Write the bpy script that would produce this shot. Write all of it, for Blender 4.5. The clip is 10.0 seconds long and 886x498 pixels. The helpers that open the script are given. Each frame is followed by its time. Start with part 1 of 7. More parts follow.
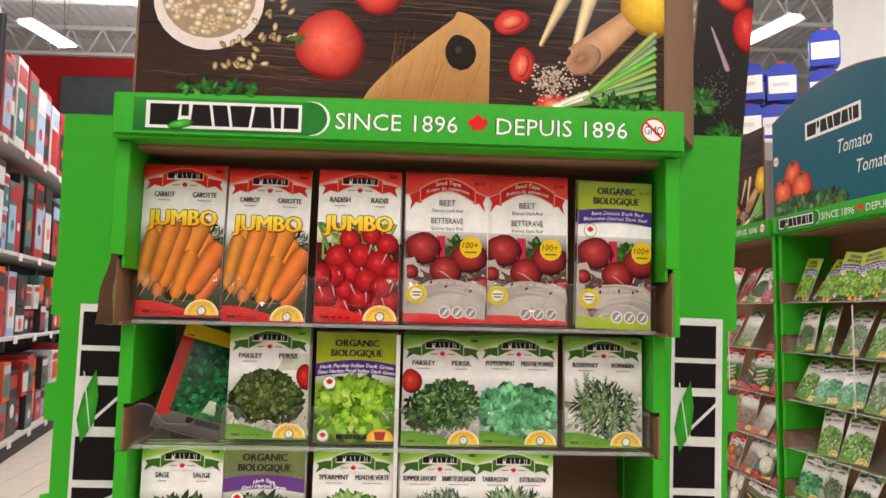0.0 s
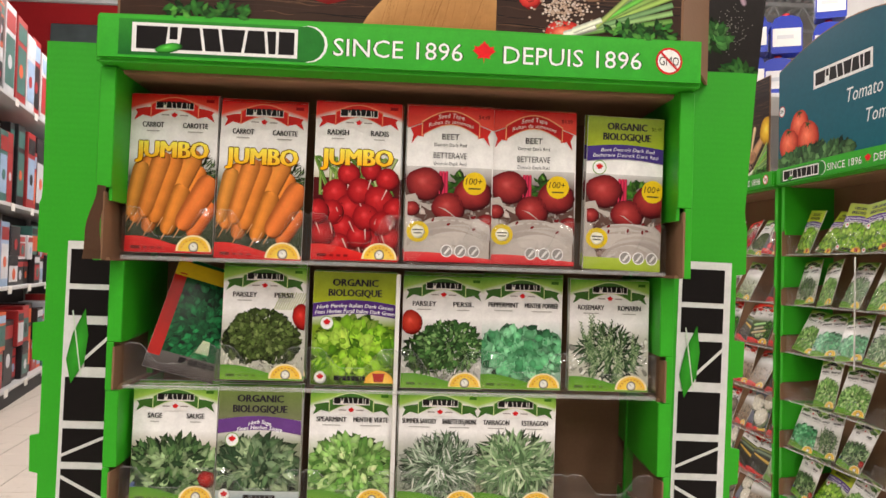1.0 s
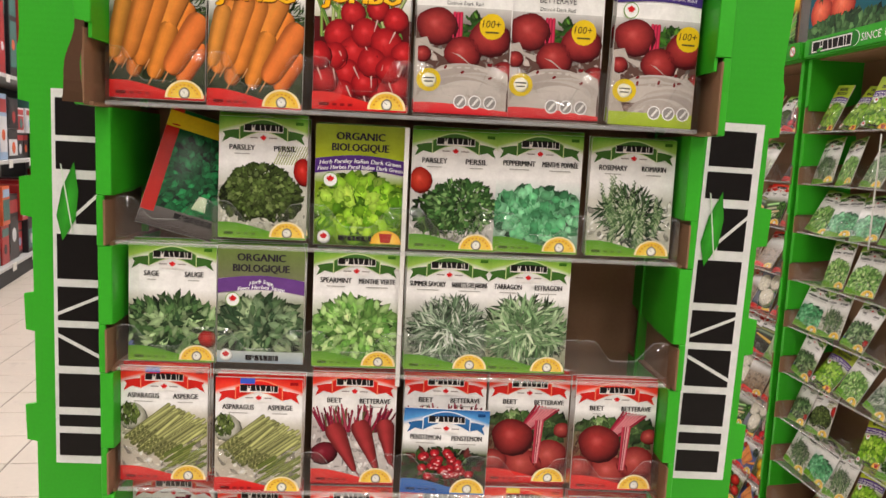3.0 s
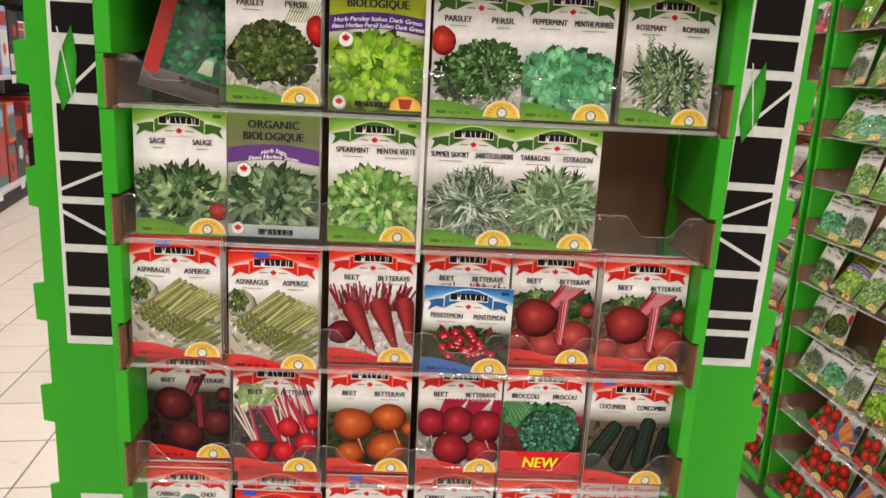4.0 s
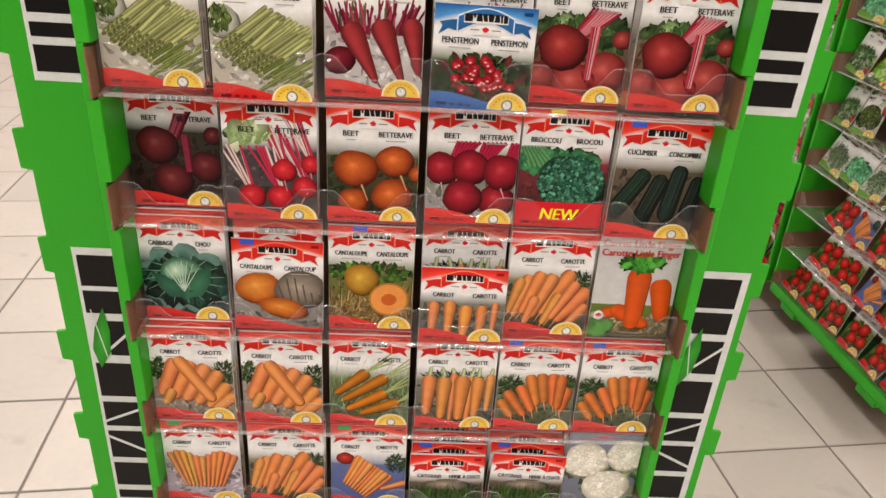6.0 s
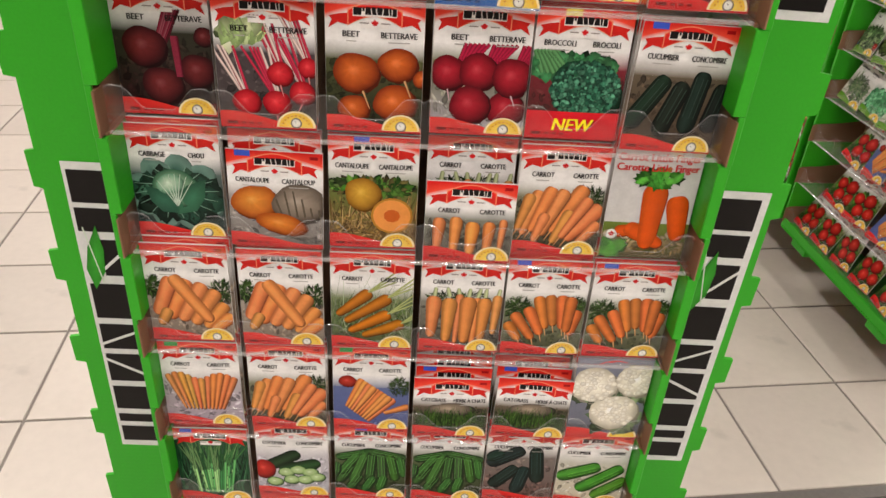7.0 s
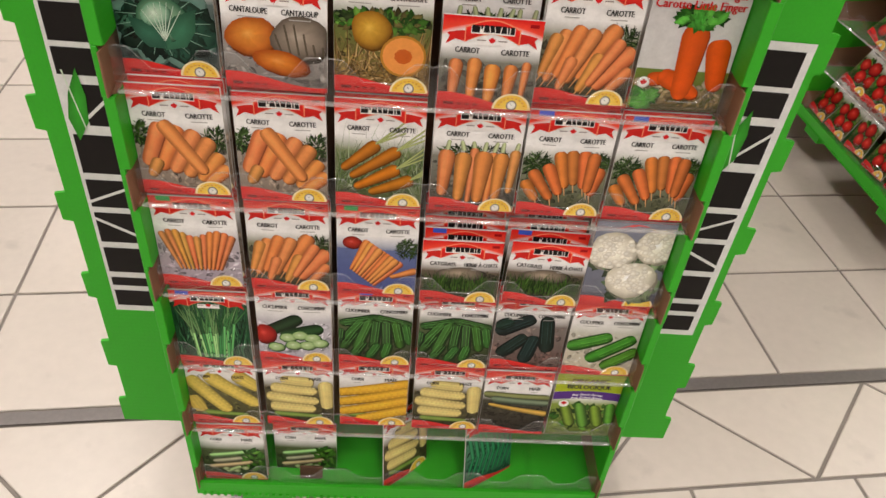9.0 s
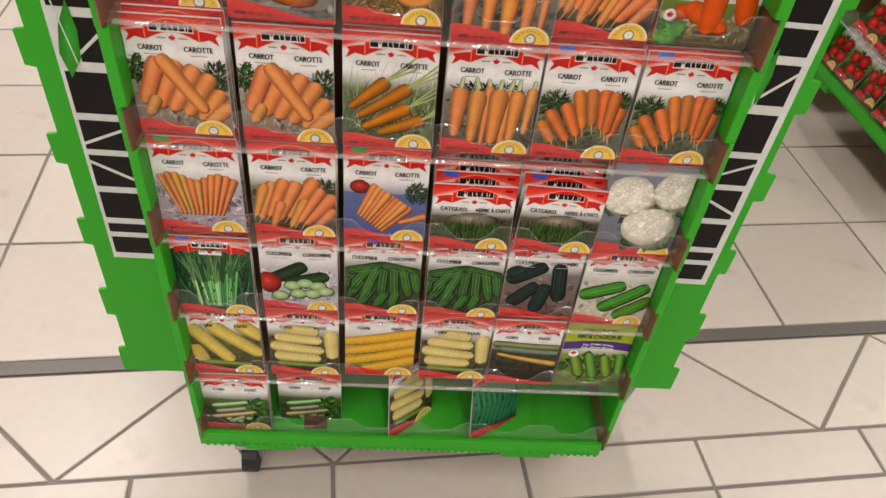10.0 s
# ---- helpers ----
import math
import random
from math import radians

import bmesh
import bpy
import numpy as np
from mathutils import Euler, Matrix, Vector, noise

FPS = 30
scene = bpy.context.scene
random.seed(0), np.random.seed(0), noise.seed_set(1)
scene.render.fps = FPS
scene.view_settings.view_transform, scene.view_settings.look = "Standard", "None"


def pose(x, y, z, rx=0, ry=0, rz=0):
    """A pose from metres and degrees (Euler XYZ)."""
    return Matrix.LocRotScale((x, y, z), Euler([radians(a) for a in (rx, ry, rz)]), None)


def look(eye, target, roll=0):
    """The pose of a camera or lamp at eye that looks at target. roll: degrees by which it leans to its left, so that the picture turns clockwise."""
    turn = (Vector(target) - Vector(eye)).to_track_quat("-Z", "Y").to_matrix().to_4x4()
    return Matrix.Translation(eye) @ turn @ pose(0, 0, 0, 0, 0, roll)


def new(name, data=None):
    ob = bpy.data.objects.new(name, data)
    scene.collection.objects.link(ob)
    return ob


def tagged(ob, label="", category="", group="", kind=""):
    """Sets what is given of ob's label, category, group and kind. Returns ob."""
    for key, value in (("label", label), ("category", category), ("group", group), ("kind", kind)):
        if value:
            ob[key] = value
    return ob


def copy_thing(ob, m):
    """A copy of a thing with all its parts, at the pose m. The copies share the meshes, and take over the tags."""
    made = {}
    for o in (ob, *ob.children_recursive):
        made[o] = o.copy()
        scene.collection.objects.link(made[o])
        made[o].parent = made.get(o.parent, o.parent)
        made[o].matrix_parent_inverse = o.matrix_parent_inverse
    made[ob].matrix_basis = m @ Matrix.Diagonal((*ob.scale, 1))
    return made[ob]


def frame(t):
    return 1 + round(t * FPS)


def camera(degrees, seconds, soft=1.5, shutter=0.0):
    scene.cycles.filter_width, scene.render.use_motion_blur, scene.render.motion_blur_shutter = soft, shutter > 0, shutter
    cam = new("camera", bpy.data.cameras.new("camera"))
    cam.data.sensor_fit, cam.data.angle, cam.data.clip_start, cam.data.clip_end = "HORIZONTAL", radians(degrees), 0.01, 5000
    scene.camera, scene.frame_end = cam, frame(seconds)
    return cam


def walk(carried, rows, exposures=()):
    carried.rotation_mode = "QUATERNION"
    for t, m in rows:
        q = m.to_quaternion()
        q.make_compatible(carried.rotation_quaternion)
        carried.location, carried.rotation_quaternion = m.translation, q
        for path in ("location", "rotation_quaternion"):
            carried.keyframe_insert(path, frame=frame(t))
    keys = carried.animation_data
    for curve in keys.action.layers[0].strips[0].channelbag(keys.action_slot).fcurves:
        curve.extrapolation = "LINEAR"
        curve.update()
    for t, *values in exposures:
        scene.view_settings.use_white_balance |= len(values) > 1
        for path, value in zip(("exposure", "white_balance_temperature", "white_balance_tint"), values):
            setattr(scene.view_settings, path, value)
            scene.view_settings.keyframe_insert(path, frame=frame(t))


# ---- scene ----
cam = camera(61.6, 10.0)
PATH = [
    (0, (0.011, 0.023, 1.4), (0.099, 2.014, 1.568), 0.9),
    (0.5, (0.007, 0.038, 1.392), (0.101, 2.033, 1.506), 1.1),
    (1, (0.006, 0.055, 1.383), (0.109, 2.052, 1.433), 1.4),
    (1.5, (0.007, 0.067, 1.374), (0.116, 2.064, 1.364), 1.7),
    (2, (0.011, 0.079, 1.365), (0.122, 2.075, 1.291), 2.0),
    (3.3, (0.0, 0.109, 1.345), (0.095, 2.084, 1.043), 2.3),
    (3.5, (-0.001, 0.113, 1.325), (0.089, 2.085, 1.001), 2.3),
    (4, (-0.008, 0.134, 1.298), (0.079, 2.078, 0.837), 2.5),
    (4.5, (-0.008, 0.147, 1.273), (0.082, 2.065, 0.713), 2.5),
    (5, (-0.008, 0.161, 1.244), (0.087, 2.038, 0.56), 2.7),
    (5.5, (-0.01, 0.172, 1.214), (0.08, 2.001, 0.411), 2.9),
    (5.7, (-0.009, 0.176, 1.207), (0.08, 1.984, 0.357), 3.0),
    (6.8, (-0.002, 0.197, 1.166), (0.07, 1.919, 0.151), 3.1),
    (7, (-0.005, 0.199, 1.156), (0.072, 1.906, 0.118), 3.3),
    (7.5, (-0.007, 0.205, 1.138), (0.08, 1.868, 0.03), 3.5),
    (8, (-0.009, 0.212, 1.12), (0.095, 1.834, -0.046), 4.2),
    (8.5, (-0.014, 0.214, 1.103), (0.094, 1.801, -0.11), 4.7),
    (9, (-0.02, 0.22, 1.09), (0.086, 1.769, -0.171), 5.0),
    (9.5, (-0.028, 0.229, 1.076), (0.087, 1.737, -0.233), 5.6),
    (10, (-0.035, 0.235, 1.063), (0.092, 1.705, -0.288), 5.8),
]
walk(cam, [(t, look(eye, target, roll)) for t, eye, target, roll in PATH], [(0.0, -0.08), (4.0, -0.08), (10.0, -0.33)])

# ---- light ----
world = bpy.data.worlds.new("store_ambient")
scene.world = world
world.use_nodes = True
world.node_tree.nodes["Background"].inputs[0].default_value = (1.0, 0.97, 0.93, 1)
world.node_tree.nodes["Background"].inputs[1].default_value = 0.02


def strip_lamp(x, y, z, sx, sy, watts):
    """A ceiling tube lamp's light; also serves the added upward fill."""
    d = bpy.data.lights.new("tube_or_fill_light", "AREA")
    d.shape, d.size, d.size_y, d.energy, d.color = "RECTANGLE", sx, sy, watts, (1.0, 0.915, 0.865)
    o = new("tube_or_fill_light", d)
    o.matrix_world = pose(x, y, z)
    return o


LAMPS = [(-2.2, -1.9), (0.5, -1.9), (3.2, -1.9), (-2.4, 2.8), (2.9, 3.3), (-2.6, 8.5), (2.6, 8.5), (-1.2, -5.0), (1.8, -5.0)]
for lx, ly in LAMPS:
    strip_lamp(lx, ly, 4.6, 0.3, 2.4, 86 if ly < 0 else (125 if lx < 0 else 135))

# added fill lights without fixtures, aimed upwards to brighten the white deck
for lx, ly in ((2.6, 8.5), (-2.6, 8.5), (5.2, 5.0), (-4.86, 11.5)):
    up = strip_lamp(lx, ly, 4.95, 0.3, 2.4, 190)
    up.matrix_world = pose(lx, ly, 4.95, 180)


# ---- materials ----
def lin(c):
    """An sRGB colour 0..255 as linear values."""
    out = []
    for v in c[:3]:
        v = v / 255.0
        out.append(v / 12.92 if v <= 0.04045 else ((v + 0.055) / 1.055) ** 2.4)
    return tuple(out)


def material(name, rgb, rough=0.5, metal=0.0, grain=120.0, vary=0.08, bump=0.03, blotch=4.0, spec=0.5):
    """A plain surface with two scales of colour variation and a fine relief."""
    m = bpy.data.materials.new(name)
    m.use_nodes = True
    nt = m.node_tree
    b = nt.nodes["Principled BSDF"]
    b.inputs["Roughness"].default_value, b.inputs["Metallic"].default_value = rough, metal
    b.inputs["Specular IOR Level"].default_value = spec
    tc = nt.nodes.new("ShaderNodeTexCoord")
    n1, n2 = nt.nodes.new("ShaderNodeTexNoise"), nt.nodes.new("ShaderNodeTexNoise")
    n1.inputs["Scale"].default_value, n2.inputs["Scale"].default_value = grain, blotch
    n1.inputs["Detail"].default_value = n2.inputs["Detail"].default_value = 4
    add = nt.nodes.new("ShaderNodeMath")
    add.operation = "ADD"
    nt.links.new(tc.outputs["Object"], n1.inputs["Vector"])
    nt.links.new(tc.outputs["Object"], n2.inputs["Vector"])
    nt.links.new(n1.outputs["Fac"], add.inputs[0])
    nt.links.new(n2.outputs["Fac"], add.inputs[1])
    mr = nt.nodes.new("ShaderNodeMapRange")
    mr.inputs["From Min"].default_value, mr.inputs["From Max"].default_value = 0.6, 1.4
    mr.inputs["To Min"].default_value, mr.inputs["To Max"].default_value = 1 - vary, 1 + vary
    nt.links.new(add.outputs[0], mr.inputs["Value"])
    mul = nt.nodes.new("ShaderNodeVectorMath")
    mul.operation = "SCALE"
    mul.inputs[0].default_value = rgb
    nt.links.new(mr.outputs[0], mul.inputs["Scale"])
    nt.links.new(mul.outputs[0], b.inputs["Base Color"])
    if bump:
        bp = nt.nodes.new("ShaderNodeBump")
        bp.inputs["Strength"].default_value, bp.inputs["Distance"].default_value = bump, 0.002
        nt.links.new(add.outputs[0], bp.inputs["Height"])
        nt.links.new(bp.outputs[0], b.inputs["Normal"])
    return m


def ink_material(name, rough, bump=0.0, wave=18.0, coat=0.0):
    """Printed stock: the ink's colour is carried by the artwork's own shapes."""
    m = bpy.data.materials.new(name)
    m.use_nodes = True
    nt = m.node_tree
    b = nt.nodes["Principled BSDF"]
    a = nt.nodes.new("ShaderNodeVertexColor")
    a.layer_name = "ink"
    n = nt.nodes.new("ShaderNodeTexNoise")
    n.inputs["Scale"].default_value, n.inputs["Detail"].default_value = 420, 5
    tc = nt.nodes.new("ShaderNodeTexCoord")
    nt.links.new(tc.outputs["Object"], n.inputs["Vector"])
    mr = nt.nodes.new("ShaderNodeMapRange")
    mr.inputs["From Min"].default_value, mr.inputs["From Max"].default_value = 0.3, 0.7
    mr.inputs["To Min"].default_value, mr.inputs["To Max"].default_value = 0.955, 1.03
    nt.links.new(n.outputs["Fac"], mr.inputs["Value"])
    broad = nt.nodes.new("ShaderNodeTexNoise")
    broad.inputs["Scale"].default_value, broad.inputs["Detail"].default_value = 85, 6
    nt.links.new(tc.outputs["Object"], broad.inputs["Vector"])
    mb = nt.nodes.new("ShaderNodeMapRange")
    mb.inputs["From Min"].default_value, mb.inputs["From Max"].default_value = 0.32, 0.68
    mb.inputs["To Min"].default_value, mb.inputs["To Max"].default_value = 0.93, 1.05
    nt.links.new(broad.outputs["Fac"], mb.inputs["Value"])
    both = nt.nodes.new("ShaderNodeMath")
    both.operation = "MULTIPLY"
    nt.links.new(mr.outputs[0], both.inputs[0])
    nt.links.new(mb.outputs[0], both.inputs[1])
    mul = nt.nodes.new("ShaderNodeVectorMath")
    mul.operation = "SCALE"
    nt.links.new(a.outputs["Color"], mul.inputs[0])
    nt.links.new(both.outputs[0], mul.inputs["Scale"])
    nt.links.new(mul.outputs[0], b.inputs["Base Color"])
    b.inputs["Roughness"].default_value = rough
    b.inputs["Specular IOR Level"].default_value = 0.14
    b.inputs["Coat Weight"].default_value = coat
    b.inputs["Coat Roughness"].default_value = 0.15
    if bump:
        w = nt.nodes.new("ShaderNodeTexNoise")
        w.inputs["Scale"].default_value, w.inputs["Detail"].default_value = wave, 2
        nt.links.new(tc.outputs["Object"], w.inputs["Vector"])
        bp = nt.nodes.new("ShaderNodeBump")
        bp.inputs["Strength"].default_value, bp.inputs["Distance"].default_value = bump, 0.004
        nt.links.new(w.outputs["Fac"], bp.inputs["Height"])
        nt.links.new(bp.outputs[0], b.inputs["Normal"])
    return m


def corrugated(name, rgb, rough):
    """Cardboard with faint flutes under its printed liner."""
    m = material(name, rgb, rough, 0, 300, 0.07, 0.0, 7, 0.35)
    nt = m.node_tree
    w = nt.nodes.new("ShaderNodeTexWave")
    w.bands_direction = "Z"
    w.inputs["Scale"].default_value, w.inputs["Distortion"].default_value = 45, 1.0
    n = nt.nodes.new("ShaderNodeTexNoise")
    n.inputs["Scale"].default_value = 14
    tc = nt.nodes.new("ShaderNodeTexCoord")
    nt.links.new(tc.outputs["Object"], w.inputs["Vector"])
    nt.links.new(tc.outputs["Object"], n.inputs["Vector"])
    ad = nt.nodes.new("ShaderNodeMath")
    ad.operation = "MULTIPLY_ADD"
    ad.inputs[1].default_value = 0.10
    nt.links.new(w.outputs["Fac"], ad.inputs[0])
    nt.links.new(n.outputs["Fac"], ad.inputs[2])
    bp = nt.nodes.new("ShaderNodeBump")
    bp.inputs["Strength"].default_value, bp.inputs["Distance"].default_value = 0.22, 0.002
    nt.links.new(ad.outputs[0], bp.inputs["Height"])
    nt.links.new(bp.outputs[0], nt.nodes["Principled BSDF"].inputs["Normal"])
    return m


def clear_plastic(name, milk=0.012):
    """Thin clear sheet: see-through, a little milky, with a gloss."""
    m = bpy.data.materials.new(name)
    m.use_nodes = True
    nt = m.node_tree
    nt.nodes.remove(nt.nodes["Principled BSDF"])
    out = nt.nodes["Material Output"]
    tr, df, gl = (nt.nodes.new("ShaderNodeBsdf" + k) for k in ("Transparent", "Diffuse", "Glossy"))
    tr.inputs["Color"].default_value = (0.99, 0.99, 0.988, 1)
    df.inputs["Color"].default_value = (0.8, 0.8, 0.78, 1)
    gl.inputs["Roughness"].default_value = 0.06
    tc, n = nt.nodes.new("ShaderNodeTexCoord"), nt.nodes.new("ShaderNodeTexNoise")
    n.inputs["Scale"].default_value, n.inputs["Detail"].default_value = 34, 2
    bp = nt.nodes.new("ShaderNodeBump")
    bp.inputs["Strength"].default_value, bp.inputs["Distance"].default_value = 0.55, 0.0055
    nt.links.new(tc.outputs["Object"], n.inputs["Vector"])
    nt.links.new(n.outputs["Fac"], bp.inputs["Height"])
    nt.links.new(bp.outputs[0], gl.inputs["Normal"])
    m1, m2 = nt.nodes.new("ShaderNodeMixShader"), nt.nodes.new("ShaderNodeMixShader")
    m1.inputs[0].default_value = milk
    lw = nt.nodes.new("ShaderNodeLayerWeight")
    nt.links.new(bp.outputs[0], lw.inputs["Normal"])
    pw = nt.nodes.new("ShaderNodeMath")
    pw.operation = "POWER"
    pw.inputs[1].default_value = 3.5
    nt.links.new(lw.outputs["Facing"], pw.inputs[0])
    fr = nt.nodes.new("ShaderNodeMath")
    fr.operation = "MULTIPLY_ADD"
    fr.inputs[1].default_value, fr.inputs[2].default_value = 0.42, 0.05
    nt.links.new(pw.outputs[0], fr.inputs[0])
    nt.links.new(tr.outputs[0], m1.inputs[1])
    nt.links.new(df.outputs[0], m1.inputs[2])
    nt.links.new(fr.outputs[0], m2.inputs[0])
    nt.links.new(m1.outputs[0], m2.inputs[1])
    nt.links.new(gl.outputs[0], m2.inputs[2])
    nt.links.new(m2.outputs[0], out.inputs["Surface"])
    return m


# extra milk whitens the tray edges in place of highlight lines
RIM = clear_plastic("rim_highlight_plastic", 0.2)
GREEN = corrugated("green_cardboard", lin((50, 168, 30)), 0.46)
BROWN = corrugated("brown_cardboard", lin((138, 104, 78)), 0.8)
DARK_BROWN = corrugated("torn_cardboard", lin((92, 66, 48)), 0.85)
INK = ink_material("packet_print", 0.34, 0.25, 16.0, 0.07)
POSTER = ink_material("board_print", 0.38, 0.12, 9.0, 0.1)
PAPER = material("packet_paper", lin((214, 210, 204)), 0.5, 0, 200, 0.05)
CLEAR = clear_plastic("clear_plastic")
WHITE_RAIL = material("white_plastic", lin((225, 222, 216)), 0.35, 0, 60, 0.04)
RUBBER = material("black_rubber", (0.015, 0.015, 0.016), 0.5, 0, 90, 0.2)
STEEL = material("zinc_steel", (0.45, 0.45, 0.46), 0.35, 0.9, 90, 0.1)
GROUT = material("grout", lin((132, 124, 116)), 0.85, 0, 260, 0.12, 0.2)
JOINT = material("metal_joint", lin((116, 110, 106)), 0.5, 0.3, 120, 0.15)
TILE = material("floor_tile", lin((204, 194, 182)), 0.32, 0, 45, 0.05, 0.02, 6)
nt_ = TILE.node_tree
oi_ = nt_.nodes.new("ShaderNodeObjectInfo")
mr_ = nt_.nodes.new("ShaderNodeMapRange")
mr_.inputs["To Min"].default_value, mr_.inputs["To Max"].default_value = 0.93, 1.05
nt_.links.new(oi_.outputs["Random"], mr_.inputs["Value"])
ml_ = nt_.nodes.new("ShaderNodeVectorMath")
ml_.operation = "SCALE"
src_ = nt_.nodes["Principled BSDF"].inputs["Base Color"].links[0].from_socket
nt_.links.new(src_, ml_.inputs[0])
nt_.links.new(mr_.outputs[0], ml_.inputs["Scale"])
nt_.links.new(ml_.outputs[0], nt_.nodes["Principled BSDF"].inputs["Base Color"])
sm_ = nt_.nodes.new("ShaderNodeTexNoise")
sm_.inputs["Scale"].default_value, sm_.inputs["Detail"].default_value = 9.0, 8
tc_ = nt_.nodes.new("ShaderNodeTexCoord")
nt_.links.new(tc_.outputs["Object"], sm_.inputs["Vector"])
rm_ = nt_.nodes.new("ShaderNodeMapRange")
rm_.inputs["From Min"].default_value, rm_.inputs["From Max"].default_value = 0.60, 0.74
rm_.inputs["To Min"].default_value, rm_.inputs["To Max"].default_value = 1.0, 0.78
nt_.links.new(sm_.outputs["Fac"], rm_.inputs["Value"])
m2_ = nt_.nodes.new("ShaderNodeVectorMath")
m2_.operation = "SCALE"
nt_.links.new(ml_.outputs[0], m2_.inputs[0])
nt_.links.new(rm_.outputs[0], m2_.inputs["Scale"])
nt_.links.new(m2_.outputs[0], nt_.nodes["Principled BSDF"].inputs["Base Color"])
WALL = material("painted_wall", lin((214, 212, 208)), 0.7, 0, 40, 0.04)
RED_WALL = material("red_painted_wall", lin((205, 32, 40)), 0.6, 0, 40, 0.05)
CEIL = material("white_metal_deck", lin((228, 230, 232)), 0.6, 0, 20, 0.05)
SHELF = material("grey_steel_shelf", lin((196, 196, 196)), 0.45, 0.1, 60, 0.06)
DARK = material("charcoal_paint", lin((40, 40, 44)), 0.6, 0, 60, 0.15)
BLUE = material("blue_plastic", lin((26, 50, 160)), 0.3, 0, 40, 0.06)
CAP = material("red_cap_plastic", lin((200, 30, 36)), 0.35, 0, 40, 0.06)
TUBE = bpy.data.materials.new("lamp_glow")
TUBE.use_nodes = True
e_ = TUBE.node_tree.nodes["Principled BSDF"]
e_.inputs["Emission Color"].default_value = (1, 0.97, 0.92, 1)
e_.inputs["Emission Strength"].default_value = 6.0


# ---- building helpers ----
class Geo:
    """Collects vertices, faces and ink colours for one mesh."""

    def __init__(self):
        self.v, self.f, self.c = [], [], []

    def add(self, verts, faces, cols=None):
        n = len(self.v)
        self.v += [tuple(p) for p in verts]
        self.f += [tuple(i + n for i in fc) for fc in faces]
        self.c += list(cols) if cols is not None else [(0.5, 0.5, 0.5)] * len(verts)

    def box(self, x0, y0, z0, x1, y1, z1, b=0.0):
        """A box, its edges chamfered by b."""
        if b <= 0:
            vs = [(x, y, z) for x in (x0, x1) for y in (y0, y1) for z in (z0, z1)]
            self.add(vs, [(0, 1, 3, 2), (4, 6, 7, 5), (0, 4, 5, 1), (2, 3, 7, 6), (0, 2, 6, 4), (1, 5, 7, 3)])
            return
        bm = bmesh.new()
        bmesh.ops.create_cube(bm, size=1)
        for v in bm.verts:
            v.co = Vector(((x0 + x1) / 2 + v.co.x * (x1 - x0), (y0 + y1) / 2 + v.co.y * (y1 - y0), (z0 + z1) / 2 + v.co.z * (z1 - z0)))
        bmesh.ops.bevel(bm, geom=bm.edges[:], offset=b, segments=1, affect="EDGES")
        bm.verts.index_update()
        self.add([v.co[:] for v in bm.verts], [[v.index for v in f.verts] for f in bm.faces])
        bm.free()

    def prism(self, pts, axis, a, b):
        """A polygon (2D) pushed along an axis from a to b."""
        def p3(p, t):
            return {"x": (t, p[0], p[1]), "y": (p[0], t, p[1]), "z": (p[0], p[1], t)}[axis]
        n = len(pts)
        self.add([p3(p, a) for p in pts] + [p3(p, b) for p in pts],
                 [tuple(range(n))[::-1], tuple(range(n, 2 * n))] + [(i, (i + 1) % n, n + (i + 1) % n, n + i) for i in range(n)])

    def cyl(self, c, axis, r, h, n=16, r2=None):
        """A cylinder or cone from c along an axis."""
        r2 = r if r2 is None else r2
        ring = [(math.cos(2 * math.pi * i / n), math.sin(2 * math.pi * i / n)) for i in range(n)]
        def p3(p, t, k):
            a, b2 = p[0] * k, p[1] * k
            return {"x": (c[0] + t, c[1] + a, c[2] + b2), "y": (c[0] + a, c[1] + t, c[2] + b2), "z": (c[0] + a, c[1] + b2, c[2] + t)}[axis]
        self.add([p3(p, 0, r) for p in ring] + [p3(p, h, r2) for p in ring],
                 [tuple(range(n))[::-1], tuple(range(n, 2 * n))] + [(i, (i + 1) % n, n + (i + 1) % n, n + i) for i in range(n)])

    def mesh(self, name, mat, ink=False, smooth=False):
        me = bpy.data.meshes.new(name)
        me.from_pydata(self.v, [], self.f)
        me.update()
        if not ink:
            bm = bmesh.new()
            bm.from_mesh(me)
            bmesh.ops.recalc_face_normals(bm, faces=bm.faces[:])
            bm.to_mesh(me)
            bm.free()
        else:
            at = me.color_attributes.new("ink", "FLOAT_COLOR", "POINT")
            arr = np.ones((len(self.v), 4), dtype=np.float32)
            arr[:, :3] = np.array(self.c, dtype=np.float32)
            at.data.foreach_set("color", arr.ravel())
        me.materials.append(mat)
        if smooth:
            me.polygons.foreach_set("use_smooth", [True] * len(me.polygons))
        return me


def part(name, geo, mat, parent=None, label="", m=None, ink=False, smooth=False):
    """One mesh object, under a thing or a part."""
    me = geo if isinstance(geo, bpy.types.Mesh) else geo.mesh(name, mat, ink, smooth)
    o = new(name, me)
    if parent is not None:
        o.parent = parent
    if m is not None:
        o.matrix_basis = m
    if label:
        o["label"] = label
    return o


